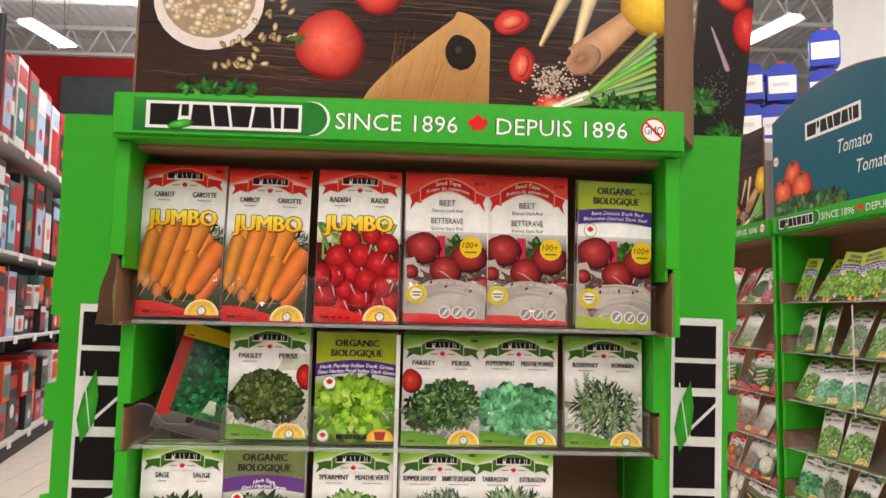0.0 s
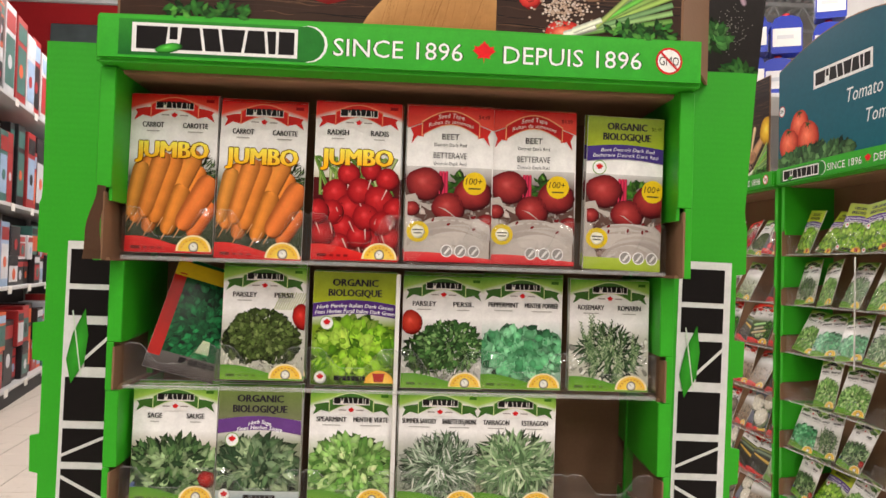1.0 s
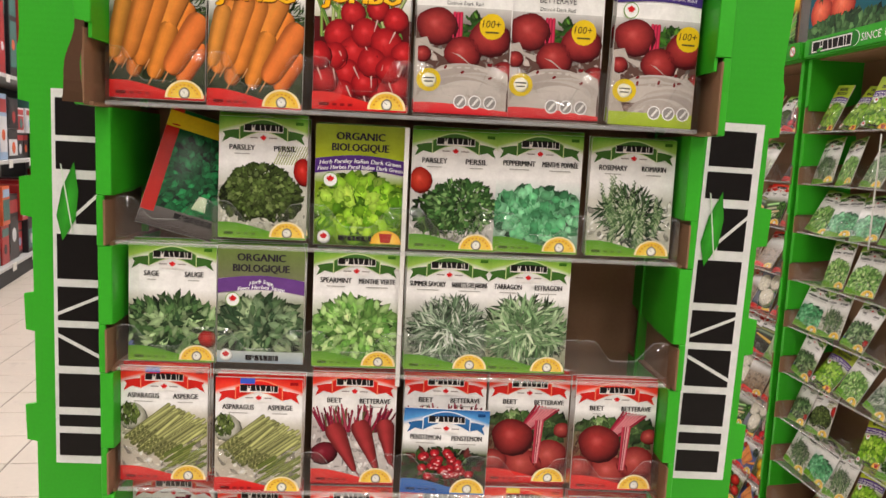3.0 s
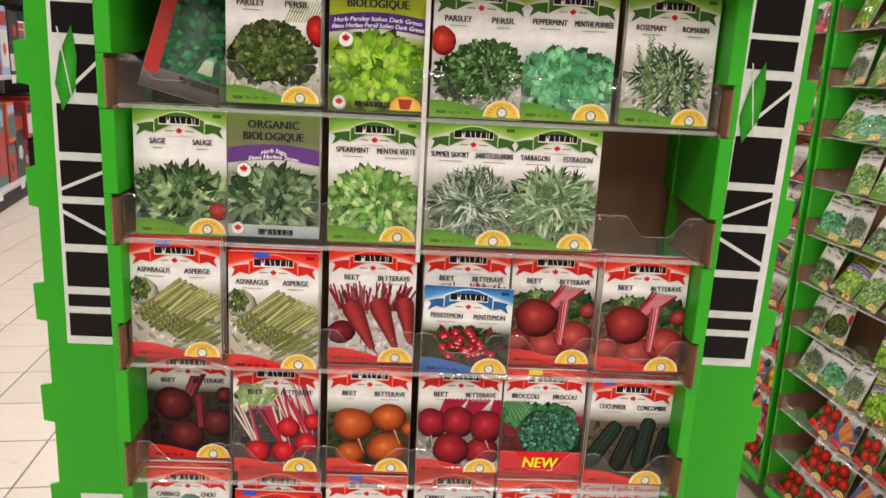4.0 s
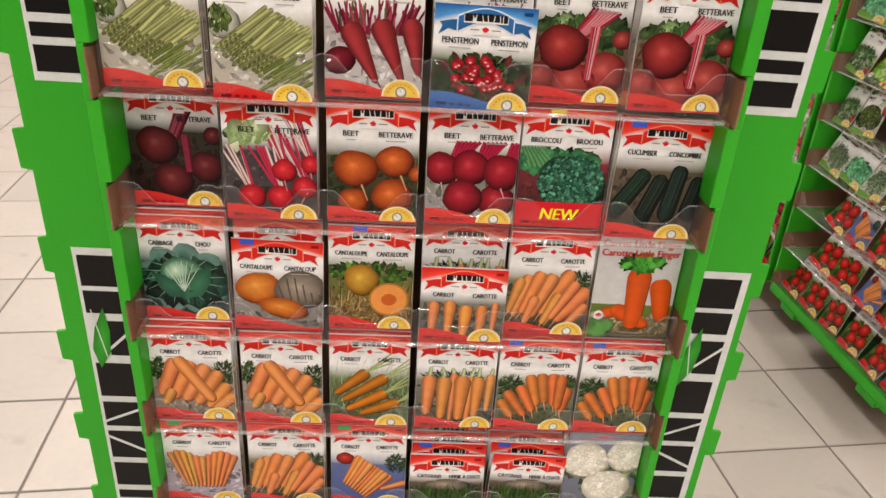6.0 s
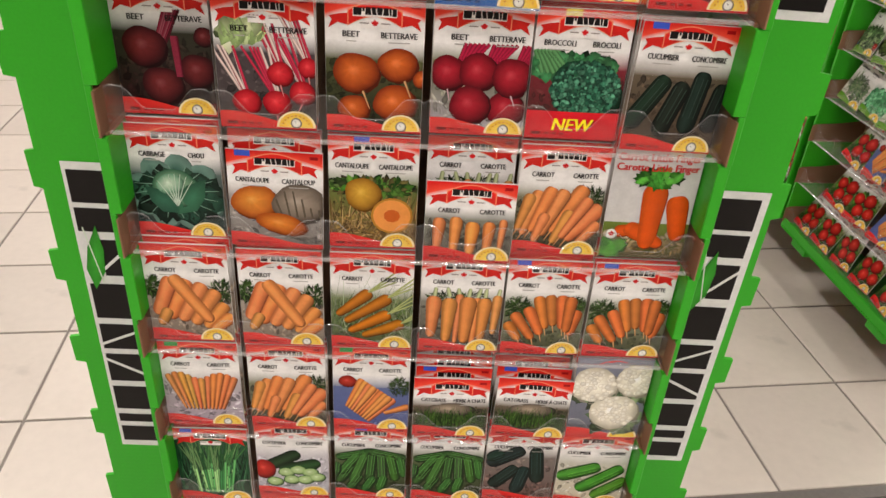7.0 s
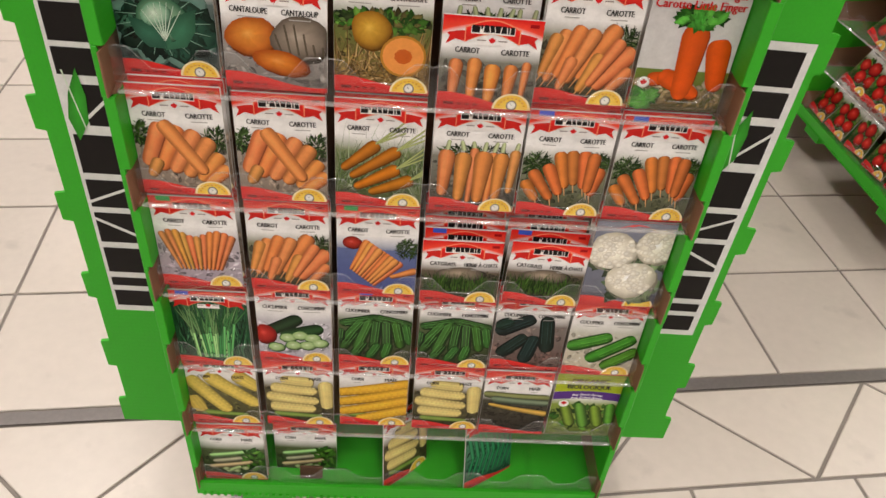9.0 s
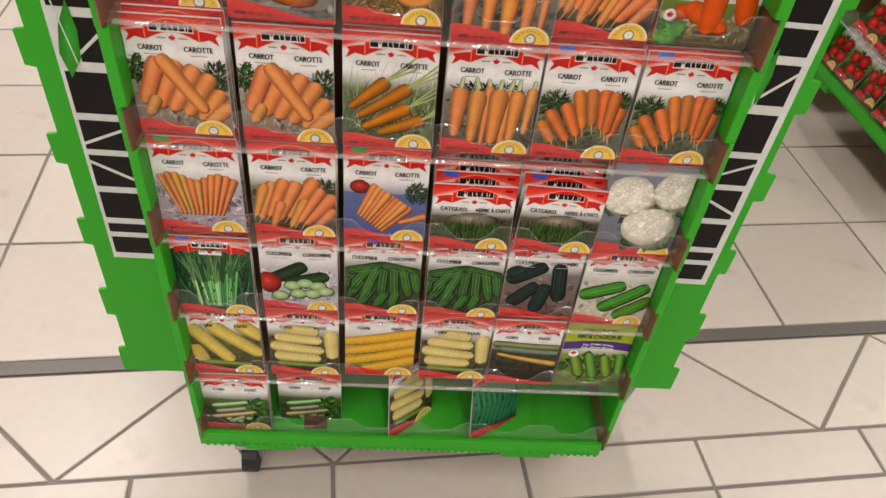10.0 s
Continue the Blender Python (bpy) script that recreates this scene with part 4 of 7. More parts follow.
for i in range(34):
    lane = i % 9
    deep = i // 9
    x1, y1 = 3 + lane * 4.0 + deep * 3 + p.a.rng.uniform(-4, 4), 44 - lane * 2.0 - deep * 3 + p.a.rng.uniform(-2, 2)
    x0, y0 = 48 + lane * 4.8 + deep * 1.5, 80 - lane * 2.4 - deep * 3.5 + p.a.rng.uniform(-2, 2)
    k = p.a.rng.uniform(0.82, 1.12)
    p.a.root(x0, y0, x1, y1, 3.6, 4.0, (186 * k, 188 * k, 128 * k), 3 + deep * 0.7 + (i % 3) * 0.2, True, 0.45, 1.25)
    for q in range(5):
        s_ = 0.62 + q * 0.085
        p.a.leaf(x0 + (x1 - x0) * s_, y0 + (y1 - y0) * s_, 2.7, 3.75 + (q % 2) * 0.45, (118 * k, 122 * k, 74 * k), 3.15 + deep * 0.7 + (i % 3) * 0.2, 0.42)
for i in range(30):
    x, y = p.a.rng.uniform(40, 80), p.a.rng.uniform(10, 32)
    p.a.root(x + 14, y + 9, x - 4, y - 2, 3.0, 2.6, p.a.rng.choice([(150, 160, 92), (120, 134, 70), (176, 182, 122)]), 5.8, True, 0.45, 1.25)
p.trim(names=("ASPARAGUS", "ASPERGE"))
p = Pack("beet_long", "red and white long beet seed packet", "veg").ground((222, 216, 212), (214, 204, 200), 0.68)
for k in range(70):
    x = p.a.rng.uniform(4, 80)
    p.a.root(x * 0.8 + 8, 54, x + p.a.rng.uniform(-8, 8), p.a.rng.uniform(70, 84), 2.4, 1.6, p.a.rng.choice([(160, 40, 74), (120, 30, 56), (190, 84, 104), (110, 110, 70)]), 2.2 + k * 0.01, True, rings=False)
for x0, y0, x1, y1, q in ((20, 62, 44, 14, 24), (46, 66, 66, 16, 23), (72, 68, 80, 22, 21)):
    p.a.root(x0, y0, x1, y1, q, 5, (168, 62, 64), 4.2, True, 0.5, 1.35)
    p.a.root(x1 - 1, y1 + 4, x1 + 5, y1 - 6, 3, 0.8, (150, 60, 64), 4.0, True)
p.a.disc(12, 32, 14, 11, (150, 40, 60), (100, 14, 34), 3.6, 20)
p.trim(names=("BEET", "BETTERAVE"))
p = Pack("beet_dark", "red and white dark red beet seed packet", "veg").ground((150, 60, 54), (126, 128, 100), 0.72)
p.a.foliage(34, 66, 30, 8, 140, 6, [(150, 170, 120), (110, 140, 84), (84, 118, 64)], 2, 0.6, 2)
p.a.foliage(64, 58, 18, 16, 90, 7, [(84, 110, 66), (60, 88, 50)], 1.8, 0.6, 2)
for x, y, q in ((66, 30, 20), (38, 20, 20), (8, 24, 14), (78, 58, 9)):
    p.a.disc(x, y, q, q * 0.85, (196, 92, 84), (140, 40, 44), 3.4, 0, 20)
for k in range(8):
    p.a.root(34 + k * 1.6, 58, 50 + k * 3.4, 84 - k * 0.6, 3.0, 2.4, p.a.rng.choice([(206, 70, 96), (160, 40, 66), (232, 150, 156)]), 4.6 + k * 0.05, False, rings=False)
    p.a.root(50 + k * 1.1, 68, 49 + k * 0.7, 22, 1.9, 1.0, p.a.rng.choice([(206, 76, 96), (160, 40, 66), (236, 170, 172)]), 5.6 + k * 0.1, False, rings=False)
p.a.disc(26, 50, 21, 19, (186, 70, 66), (110, 26, 32), 5, 0, 24)
p.trim(names=("BEET", "BETTERAVE"))
p = Pack("beet_night", "dark red beet seed packet seen through its tray", "veg").ground((56, 30, 32), (70, 70, 56), 0.78)
for k in range(7):
    p.a.root(34 + k * 1.4, 60, 46 + k * 2.2, 94, 2.6, 2.0, p.a.rng.choice([(150, 46, 70), (96, 26, 40), (170, 90, 104)]), 3 + k * 0.1, False, rings=False)
    p.a.root(50 + k * 0.9, 72, 52 + k * 0.8, 36, 1.8, 1.4, p.a.rng.choice([(160, 56, 80), (110, 30, 50)]), 6 + k * 0.1, False, rings=False)
for x, y, q in ((26, 62, 19), (70, 42, 16), (38, 28, 18), (78, 72, 9)):
    p.a.disc(x, y, q, q * 0.92, (132, 52, 54), (70, 16, 24), 4, 0, 20)
p.trim(names=("BEET", "BETTERAVE"))
p = Pack("beet_stems", "red and white beet seed packet with striped stems", "veg").ground((96, 88, 86), (92, 82, 84), 0.72)
p.a.foliage(20, 84, 18, 8, 30, 11, [(206, 222, 170), (180, 206, 140)], 2.4, 0.6, 2)
for x, y in ((24, 26), (50, 26), (54, 52), (72, 38), (78, 56)):
    for k in range(6):
        p.a.root(x + k - 3, y + 6, x - 26 + k * 3.6 + p.a.rng.uniform(-3, 3), y + 46, 2.8, 2.2, p.a.rng.choice([(206, 60, 90), (236, 214, 206)]), 3 + k * 0.1, False, rings=False)
balls(p, [(24, 24, 12), (50, 24, 12), (54, 50, 11), (72, 34, 11), (78, 56, 9)], (232, 60, 70), (170, 12, 36))
p.trim(names=("BEET", "BETTERAVE"))
p = Pack("beet_orange", "red and white golden beet seed packet", "veg").ground((40, 44, 26), (96, 100, 66), 0.70)
for x, y, q in ((26, 54, 20), (62, 62, 17), (24, 22, 14), (60, 28, 19), (84, 50, 9)):
    p.a.disc(x, y, q, q * 0.86, (224, 120, 52), (150, 58, 20), 4, 0, 22)
    p.a.root(x + 6, y - q * 0.8, x + 12, y - q - 12, 2.2, 0.8, (224, 180, 130), 4.6)
p.trim(names=("BEET", "BETTERAVE"))
p = Pack("beet_round", "red and white round beet seed packet", "veg").ground((206, 196, 204), (110, 120, 76), 0.70)
for x0 in (20, 44, 70):
    for k in range(6):
        p.a.root(x0 + k, 56, x0 + 8 + k * 4, 82, 4, 3.4, (190, 40, 80), 2.6, False, rings=False)
balls(p, [(14, 56, 16), (40, 58, 17), (70, 54, 18), (34, 28, 18), (66, 26, 17)], (190, 44, 62), (116, 10, 32), None, (226, 190, 196))
p.trim(names=("BEET", "BETTERAVE"))
p = Pack("broccoli", "red and white broccoli seed packet", "veg").ground((60, 50, 40), (150, 60, 70), 0.70)
p.a.foliage(34, 66, 40, 12, 200, 5, [(66, 130, 84), (90, 156, 104)], 2, 0.8, 2)
for k in range(7):
    p.a.root(10 + k * 5, 60, 2 + k * 3, 80, 4, 5, (110, 166, 110), 3, False, rings=False)
p.a.disc(50, 46, 32, 26, (56, 120, 84), (30, 80, 54), 3.6, -20, 20)
p.a.foliage(50, 46, 31, 26, 1100, 2.1, [(66, 124, 98), (96, 152, 124), (44, 92, 72)], 4, 0.9)
p.trim(sun=False, names=("BROCCOLI", "BROCOLI"))
p.a.sheet(0, 0.3, 84, 26, (206, 20, 34), (216, 26, 40), 10.8, 6, 3)
p.t.text("NEW", 43, 7.6, 11.5, (90, 20, 20), 11.6, 36, 0.15)
for q in (-0.5, 0.0, 0.5):
    p.t.text("NEW", 42 + q, 8.2, 11.5, (252, 232, 40), 13.4 + q * 0.2, 35, 0.15)
for key, sp, col, gl, gh, wd in (("cucumber_dark", ((30, 70, 2, 22), (62, 76, 54, 20), (46, 66, 30, 16), (82, 66, 74, 22)), (40, 54, 46), (84, 66, 52), (120, 108, 90), 17),
                                 ("cucumber_long", ((78, 64, 26, 26), (86, 44, 46, 14), (50, 66, 0, 46)), (84, 140, 52), (226, 214, 190), (222, 220, 206), 19),
                                 ("cucumber_pile", ((2, 66, 46, 78), (40, 78, 84, 66), (28, 74, 6, 40), (36, 74, 20, 26), (44, 76, 40, 26), (54, 74, 56, 24), (64, 72, 72, 30), (76, 68, 82, 36), (30, 40, 16, 14), (46, 36, 34, 12), (58, 38, 52, 13), (2, 58, 0, 36), (20, 56, 4, 26)), (70, 112, 54), (60, 66, 40), (110, 120, 84), 12.5),
                                 ("eggplant_cucumber", ((44, 84, 2, 58), (38, 56, 8, 22), (58, 86, 64, 30), (48, 56, 38, 12), (20, 78, 2, 66)), (36, 58, 54), (120, 92, 84), (150, 140, 134), 18)):
    p = Pack(key, "red and white cucumber seed packet", "veg").ground(gl, gh, 0.74)
    cukes(p, sp, col, wd)
    for x0, y0, x1, y1 in sp:
        for q in (-0.3, 0.05, 0.28):
            L = math.hypot(x1 - x0, y1 - y0)
            ox, oy = -(y1 - y0) / L * q * wd, (x1 - x0) / L * q * wd
            p.a.root(x0 * 0.9 + x1 * 0.1 + ox, y0 * 0.9 + y1 * 0.1 + oy, x0 * 0.25 + x1 * 0.75 + ox, y0 * 0.25 + y1 * 0.75 + oy, 0.7, 0.5, tuple(min(255, v * 1.5 + 14) for v in col), 6.4, False, rings=False)
    p.trim(sun=key != "eggplant_cucumber", names=("CUCUMBER", "CONCOMBRE"))
p = Pack("cucumber_slices", "red and white cucumber seed packet with slices", "veg").ground((206, 202, 214), (220, 216, 220), 0.70)
cukes(p, ((4, 44, 50, 72), (26, 44, 74, 56)), (44, 80, 40), 17)
p.a.disc(8, 44, 13, 15, (216, 70, 56), (160, 30, 30), 5)
for x, y in ((34, 40), (48, 44), (62, 40), (70, 32), (40, 28), (56, 28), (20, 24)):
    p.a.disc(x, y, 10, 7.5, (90, 140, 70), (70, 120, 56), 6)
    p.a.disc(x, y, 8.8, 6.4, (206, 226, 176), (176, 210, 140), 6.5)
p.trim(names=("CUCUMBER", "CONCOMBRE"))
p = Pack("cabbage", "red and white cabbage seed packet", "veg").ground((36, 60, 56), (120, 134, 130), 0.72)
for i in range(9):
    th = i * 0.72
    p.a.disc(40 + 26 * math.cos(th), 48 + 20 * math.sin(th), 20, 14, (74, 116, 104), (150, 186, 172), 2 + i * 0.15, math.degrees(th), 14)
p.a.foliage(40, 44, 40, 24, 90, 11, [(54, 94, 76), (78, 120, 98), (40, 74, 60)], 3.4, 0.75, 1)
for k in range(16):
    th = k * 0.393
    p.a.root(40 + 20 * math.cos(th), 50 + 16 * math.sin(th), 40 + 40 * math.cos(th + 0.1), 48 + 28 * math.sin(th + 0.1), 1.2, 0.4, (150, 186, 166), 4.6, False, rings=False)
p.a.disc(40, 52, 23, 20, (176, 210, 176), (66, 120, 90), 5, 0, 20)
p.a.disc(35, 57, 13, 10, (206, 230, 204), (130, 182, 150), 5.6, 20, 16)
for k in range(7):
    p.a.root(40, 34, 24 + k * 5.4, 60 + 8 * math.sin(k * 0.5), 1.3, 0.5, (216, 234, 214), 6.2, False, rings=False)
p.a.leaf(54, 44, 24, 0.9, (70, 124, 96), 5.6, 0.5)
p.a.leaf(26, 40, 20, 2.4, (64, 114, 92), 5.6, 0.5)
p.trim(names=("CABBAGE", "CHOU"))
p = Pack("cantaloupe", "red and white cantaloupe seed packet", "veg", 88, 100).ground((140, 134, 130), (190, 184, 178), 0.68)
p.a.disc(24, 48, 22, 17, (240, 160, 70), (196, 104, 36), 3, 10, 20)
p.a.disc(66, 48, 26, 20, (176, 162, 146), (120, 108, 96), 3.2, 0, 20)
for k in range(6):
    p.a.root(44 + k * 8, 52 + 10 * math.sin(k), 50 + k * 7, 34, 1.6, 1.6, (110, 100, 84), 3.8, False)
p.a.disc(48, 26, 24, 11, (236, 150, 60), (190, 96, 30), 4.4, -12, 18)
p.trim(sun=False, names=("CANTALOUPE", "CANTALOUP"))
p = Pack("melon", "red and white melon seed packet", "veg").ground((150, 116, 70), (120, 136, 74), 0.72)
p.a.blades(0, 84, 8, 60, 240, [(196, 160, 100), (150, 114, 64), (214, 184, 130)], 2, 1.4, 1.2, 1)
p.a.foliage(40, 66, 42, 10, 220, 4.5, LEAF + [(130, 120, 70), (90, 110, 60)], 2.5, 0.55, 2)
p.a.disc(32, 58, 17, 17, (226, 180, 70), (170, 120, 36), 4, 0, 20)
p.a.disc(60, 36, 20, 19, (206, 150, 60), (206, 150, 60), 4.4, 0, 22)
p.a.disc(60, 36, 18, 17, (255, 176, 96), (255, 176, 96), 4.6, 0, 22)
p.a.disc(60, 36, 8, 7, (226, 120, 50), (226, 120, 50), 5, 0, 9)
p.trim(names=("CANTALOUPE", "CANTALOUPE"))
p = Pack("little_finger", "white and orange carrot packet with plain drawn carrots", "veg").ground((120, 96, 44), (226, 224, 220), 0.4, False)
p.a.sheet(0, 0, 84, 40, (90, 76, 40), (130, 150, 70), 1.2)
p.a.sheet(0, 40, 84, 116, (228, 226, 222), (230, 228, 226), 1.2)
for x0, y0, x1, y1, q in ((44, 82, 44, 12, 26), (66, 70, 74, 22, 24), (22, 36, 60, 16, 18), (12, 30, 40, 34, 14)):
    p.a.root(x0, y0, x1, y1, q, q * 0.62, (236, 106, 26), 4 + q * 0.02, True, 0.75, 1.1)
p.a.foliage(44, 88, 20, 8, 80, 6, [(56, 130, 40), (80, 156, 56)], 5, 0.5)
p.a.foliage(12, 12, 14, 8, 70, 6, [(56, 120, 40), (80, 146, 56)], 6, 0.5)
for q in (-0.35, 0.35):
    p.t.text("Carrot Little Finger", 42 + q, 105, 7.4, (196, 40, 40), 12 + q, 78)
for q in (-0.35, 0.35):
    p.t.text("Carotte Little Finger", 42 + q, 95, 7.4, (196, 40, 40), 12 + q, 78)
p.t.disc(9, 27, 5.4, 5.4, (236, 236, 230), (226, 226, 220), 12)
maple(p.t, 9, 27, 3.6, (200, 30, 34), 12.6)
p = Pack("cauliflower", "red and white cauliflower seed packet", "veg").ground((120, 116, 130), (150, 150, 160), 0.9, False)
p.a.sheet(0, 0, 84, 116, (110, 112, 124), (130, 134, 150), 1.2)
p.trim(sun=True)
p.a.sheet(0, 20, 84, 115.5, (110, 112, 124), (130, 134, 150), 10.4)
p.t.v, p.t.f, p.t.c = [], [], []
for x, y, q in ((22, 78, 27), (70, 86, 25), (50, 40, 28)):
    p.a.foliage(x + 6, y - 8, q, q * 0.8, 30, 13, [(96, 120, 84), (120, 140, 100)], 10.8, 0.6, 1)
    p.a.disc(x, y, q, q * 0.9, (250, 246, 230), (206, 198, 176), 11.4)
    for k in range(70):
        th, d = p.a.rng.uniform(0, 6.283), 0.86 * math.sqrt(p.a.rng.random())
        tone = p.a.rng.uniform(0.9, 1.0)
        p.a.disc(x + q * d * math.cos(th), y + q * 0.88 * d * math.sin(th), 3.6, 3.2, (252 * tone, 248 * tone, 234 * tone), (226 * tone, 218 * tone, 198 * tone), 11.8 + k * 0.01, 0, 8)
p = Pack("onion", "red and white green onion seed packet", "veg").ground((40, 76, 50), (60, 110, 74), 0.9, False)
p.a.sheet(0, 0, 84, 116, (50, 80, 56), (70, 116, 84), 1.2)
p.a.blades(0, 84, 10, 110, 260, [(40, 96, 60), (66, 132, 84), (30, 76, 50), (96, 156, 110)], 2, 0.3, 1.6)
for k in range(34):
    x = 42 + p.a.rng.gauss(0, 11)
    dx = (x - 42) * p.a.rng.uniform(0.4, 1.5)
    c = p.a.rng.choice([(96, 164, 96), (150, 196, 130), (60, 124, 70), (120, 180, 110)])
    z = 3 + (k % 6) * 0.5
    mid = p.a.rng.uniform(50, 70)
    p.a.root(x, 14, x + dx * 0.35, mid, 3.0, 3.6, tuple(min(255, v * 1.15 + 14) for v in c), z, False, 0.35, 1.25, rings=False)
    for b in (-1, 1):
        p.a.root(x + dx * 0.35, mid - 1, x + dx + b * p.a.rng.uniform(2, 9), p.a.rng.uniform(84, 108), 3.2, 0.8, tuple(v * 0.85 for v in c), z + 0.1, False, 0.4, 1.2, rings=False)
p.trim(sun=True)
for key, sp, col, gl, gh, wd, nm in (("corn_yellow", ((88, 80, -6, 60), (88, 66, -6, 42), (88, 50, -4, 24), (88, 33, 20, 12)), (255, 200, 70), (150, 120, 40), (228, 224, 216), 18, ("CORN", "MAÏS")),
                                     ("corn_pale", ((8, 70, 64, 64), (2, 54, 66, 46), (6, 36, 62, 32), (74, 82, 76, 32), (60, 80, 20, 84)), (246, 226, 152), (70, 66, 40), (120, 112, 84), 19, ("CORN", "MAÏS")),
                                     ("corn_husk", ((2, 84, 48, 24), (24, 90, 84, 36), (58, 92, 88, 66), (2, 50, 14, 22)), (240, 216, 116), (80, 80, 40), (130, 124, 90), 23, ("CORN", "MAÏS"))):
    p = Pack(key, "red and white sweet corn seed packet", "veg").ground(gl, gh, 0.74)
    cobs(p, sp, col, wd)
    p.a.root(10, 22, 70, 18, 10, 6, (150, 176, 90), 3.2)
    p.trim(names=nm)
p = Pack("corn_thin", "red and white corn seed packet with one pale cob", "veg").ground((50, 42, 36), (96, 92, 76), 0.68)
p.a.root(84, 40, 8, 56, 10, 5, (226, 190, 100), 5)
cukes(p, ((84, 70, 0, 74), (84, 60, 10, 66)), (150, 166, 110), 12)
p.trim(sun=False, names=("CORN", "MAÏS"))
p = Pack("pea_organic", "olive and purple organic pea seed packet", "veg").ground((110, 130, 60), (160, 180, 90), 0.66)
cukes(p, ((16, 60, 30, 20), (34, 64, 48, 18), (54, 60, 66, 20), (74, 64, 80, 24)), (130, 170, 70), 15)
p.a.foliage(42, 40, 40, 26, 60, 6, LEAF, 2, 0.5, 2)
p.organic(("ORGANIC", "BIOLOGIQUE"), ("Pea Green Arrow", "Pois Green Arrow"))
p = Pack("corn_slender", "red and white corn seed packet with slender pale ears", "veg").ground((50, 66, 40), (110, 124, 84), 0.70)
cukes(p, ((70, 64, 10, 52), (60, 50, 14, 40), (66, 40, 8, 28), (50, 30, 30, 18)), (206, 206, 150), 9)
p.a.foliage(66, 44, 18, 24, 90, 6, LEAF, 3, 0.5, 3)
for x, y in ((30, 24), (44, 20), (56, 26)):
    p.a.disc(x, y, 5, 4.4, (206, 216, 170), (150, 166, 110), 6)
p.trim(names=("CORN", "MAÏS"))
p = Pack("bean_green", "red and green bean seed packet", "veg").ground((40, 90, 70), (90, 140, 110), 0.9, False)
p.a.sheet(0, 0, 84, 116, (60, 110, 84), (120, 170, 140), 1.2)
for k in range(9):
    x = 6 + k * 9
    p.a.root(x, 92, x + 8, 50, 7, 6, (70, 160, 110), 4 + (k % 3) * 0.4, True, rings=False)
    p.a.root(x + 8, 52, x - 2, 16, 6, 4, (60, 150, 100), 4 + (k % 3) * 0.4, True, rings=False)
p.trim(sun=False)
p = Pack("flower", "blue and white flower seed packet with red blooms", "flower", 86, 88).ground((60, 40, 36), (110, 120, 90), 0.62)
p.a.foliage(42, 28, 42, 20, 240, 5, [(70, 100, 50), (50, 76, 40), (120, 60, 56)], 2, 0.5, 2)
for k in range(26):
    x, y = p.a.rng.gauss(43, 15), p.a.rng.uniform(18, 44)
    p.a.disc(x, y, 5, 4.2, (214, 50, 62), (150, 14, 36), 4 + (k % 4) * 0.3, 0, 10)
    p.a.disc(x, y - 1.5, 1.5, 1.0, (246, 214, 210), (236, 150, 150), 5.6, 0, 6)
p.trim(names=("PENSTEMON", "PENSTEMON"))
for key, hh in (("catgrass", 82), ("catgrass_b", 90), ("catgrass_c", 98), ("catgrass_d", 105), ("catgrass_e", 112)):
    p = Pack(key, "red and white catgrass seed packet", "veg", 84, hh).ground((46, 60, 30), (130, 116, 100), 0.66)
    p.a.disc(42, 40, 26, 9, (176, 160, 140), (110, 100, 90), 3, 0, 16)
    p.a.blades(4, 80, 14, 30, 340, [(80, 120, 44), (104, 146, 60), (50, 84, 32)], 4, 0.25, 1.1)
    p.trim(names=("CATGRASS", "HERBE À CHATS"))
p = Pack("carrot_short", "red and white carrot seed packet tucked low", "veg", 85, 84).ground((92, 84, 74), (150, 150, 138), 0.68)
for x, y1, q in ((14, 10, 13), (30, 8, 13), (46, 8, 15), (62, 10, 13), (75, 14, 8)):
    p.a.root(x, 46 + p.a.rng.uniform(-3, 3), x - 2, y1, q, q * 0.5, tuple(v * p.a.rng.uniform(0.92, 1.06) for v in ORANGE), 4 + p.a.rng.random(), True)
p.trim(names=("CARROT", "CAROTTE"))
p = Pack("tomato", "red and white tomato seed packet", "veg").ground((70, 90, 40), (150, 160, 110), 0.72)
p.a.foliage(42, 44, 42, 34, 120, 8, LEAF, 2, 0.5, 2)
for x, y, q in ((20, 56, 15), (52, 62, 17), (34, 30, 16), (66, 34, 15)):
    p.a.disc(x, y, q, q * 0.92, (236, 70, 54), (170, 20, 20), 4 + q * 0.02, 0, 20)
p.trim(names=("TOMATO", "TOMATE"))
p = Pack("pepper", "red and white yellow pepper seed packet", "veg").ground((70, 80, 40), (150, 150, 110), 0.72)
for x, y, q in ((22, 52, 16), (52, 60, 17), (36, 28, 16), (68, 34, 14)):
    p.a.disc(x, y, q * 0.8, q, (246, 206, 60), (206, 140, 20), 4 + q * 0.02, 0, 18)
p.trim(names=("PEPPER", "PIMENT"))
p = Pack("plain_red", "red and white seed packet behind others", "veg").ground((150, 120, 90), (196, 184, 170), 0.68).trim()
p = Pack("plain_green", "green and white seed packet behind others", "herb").ground((150, 166, 120), (206, 210, 190), 0.68).trim()
for p in PACKS.values():
    if p.style == "veg" and p.h < 120 and p.a.rng.random() < 0.35 and not p.key.endswith("organic"):
        price_tag(p, p.a.rng.choice([(60, 90, 200), (240, 220, 60), (40, 150, 70)]), p.a.rng.choice([14, 30]))
    p.done()

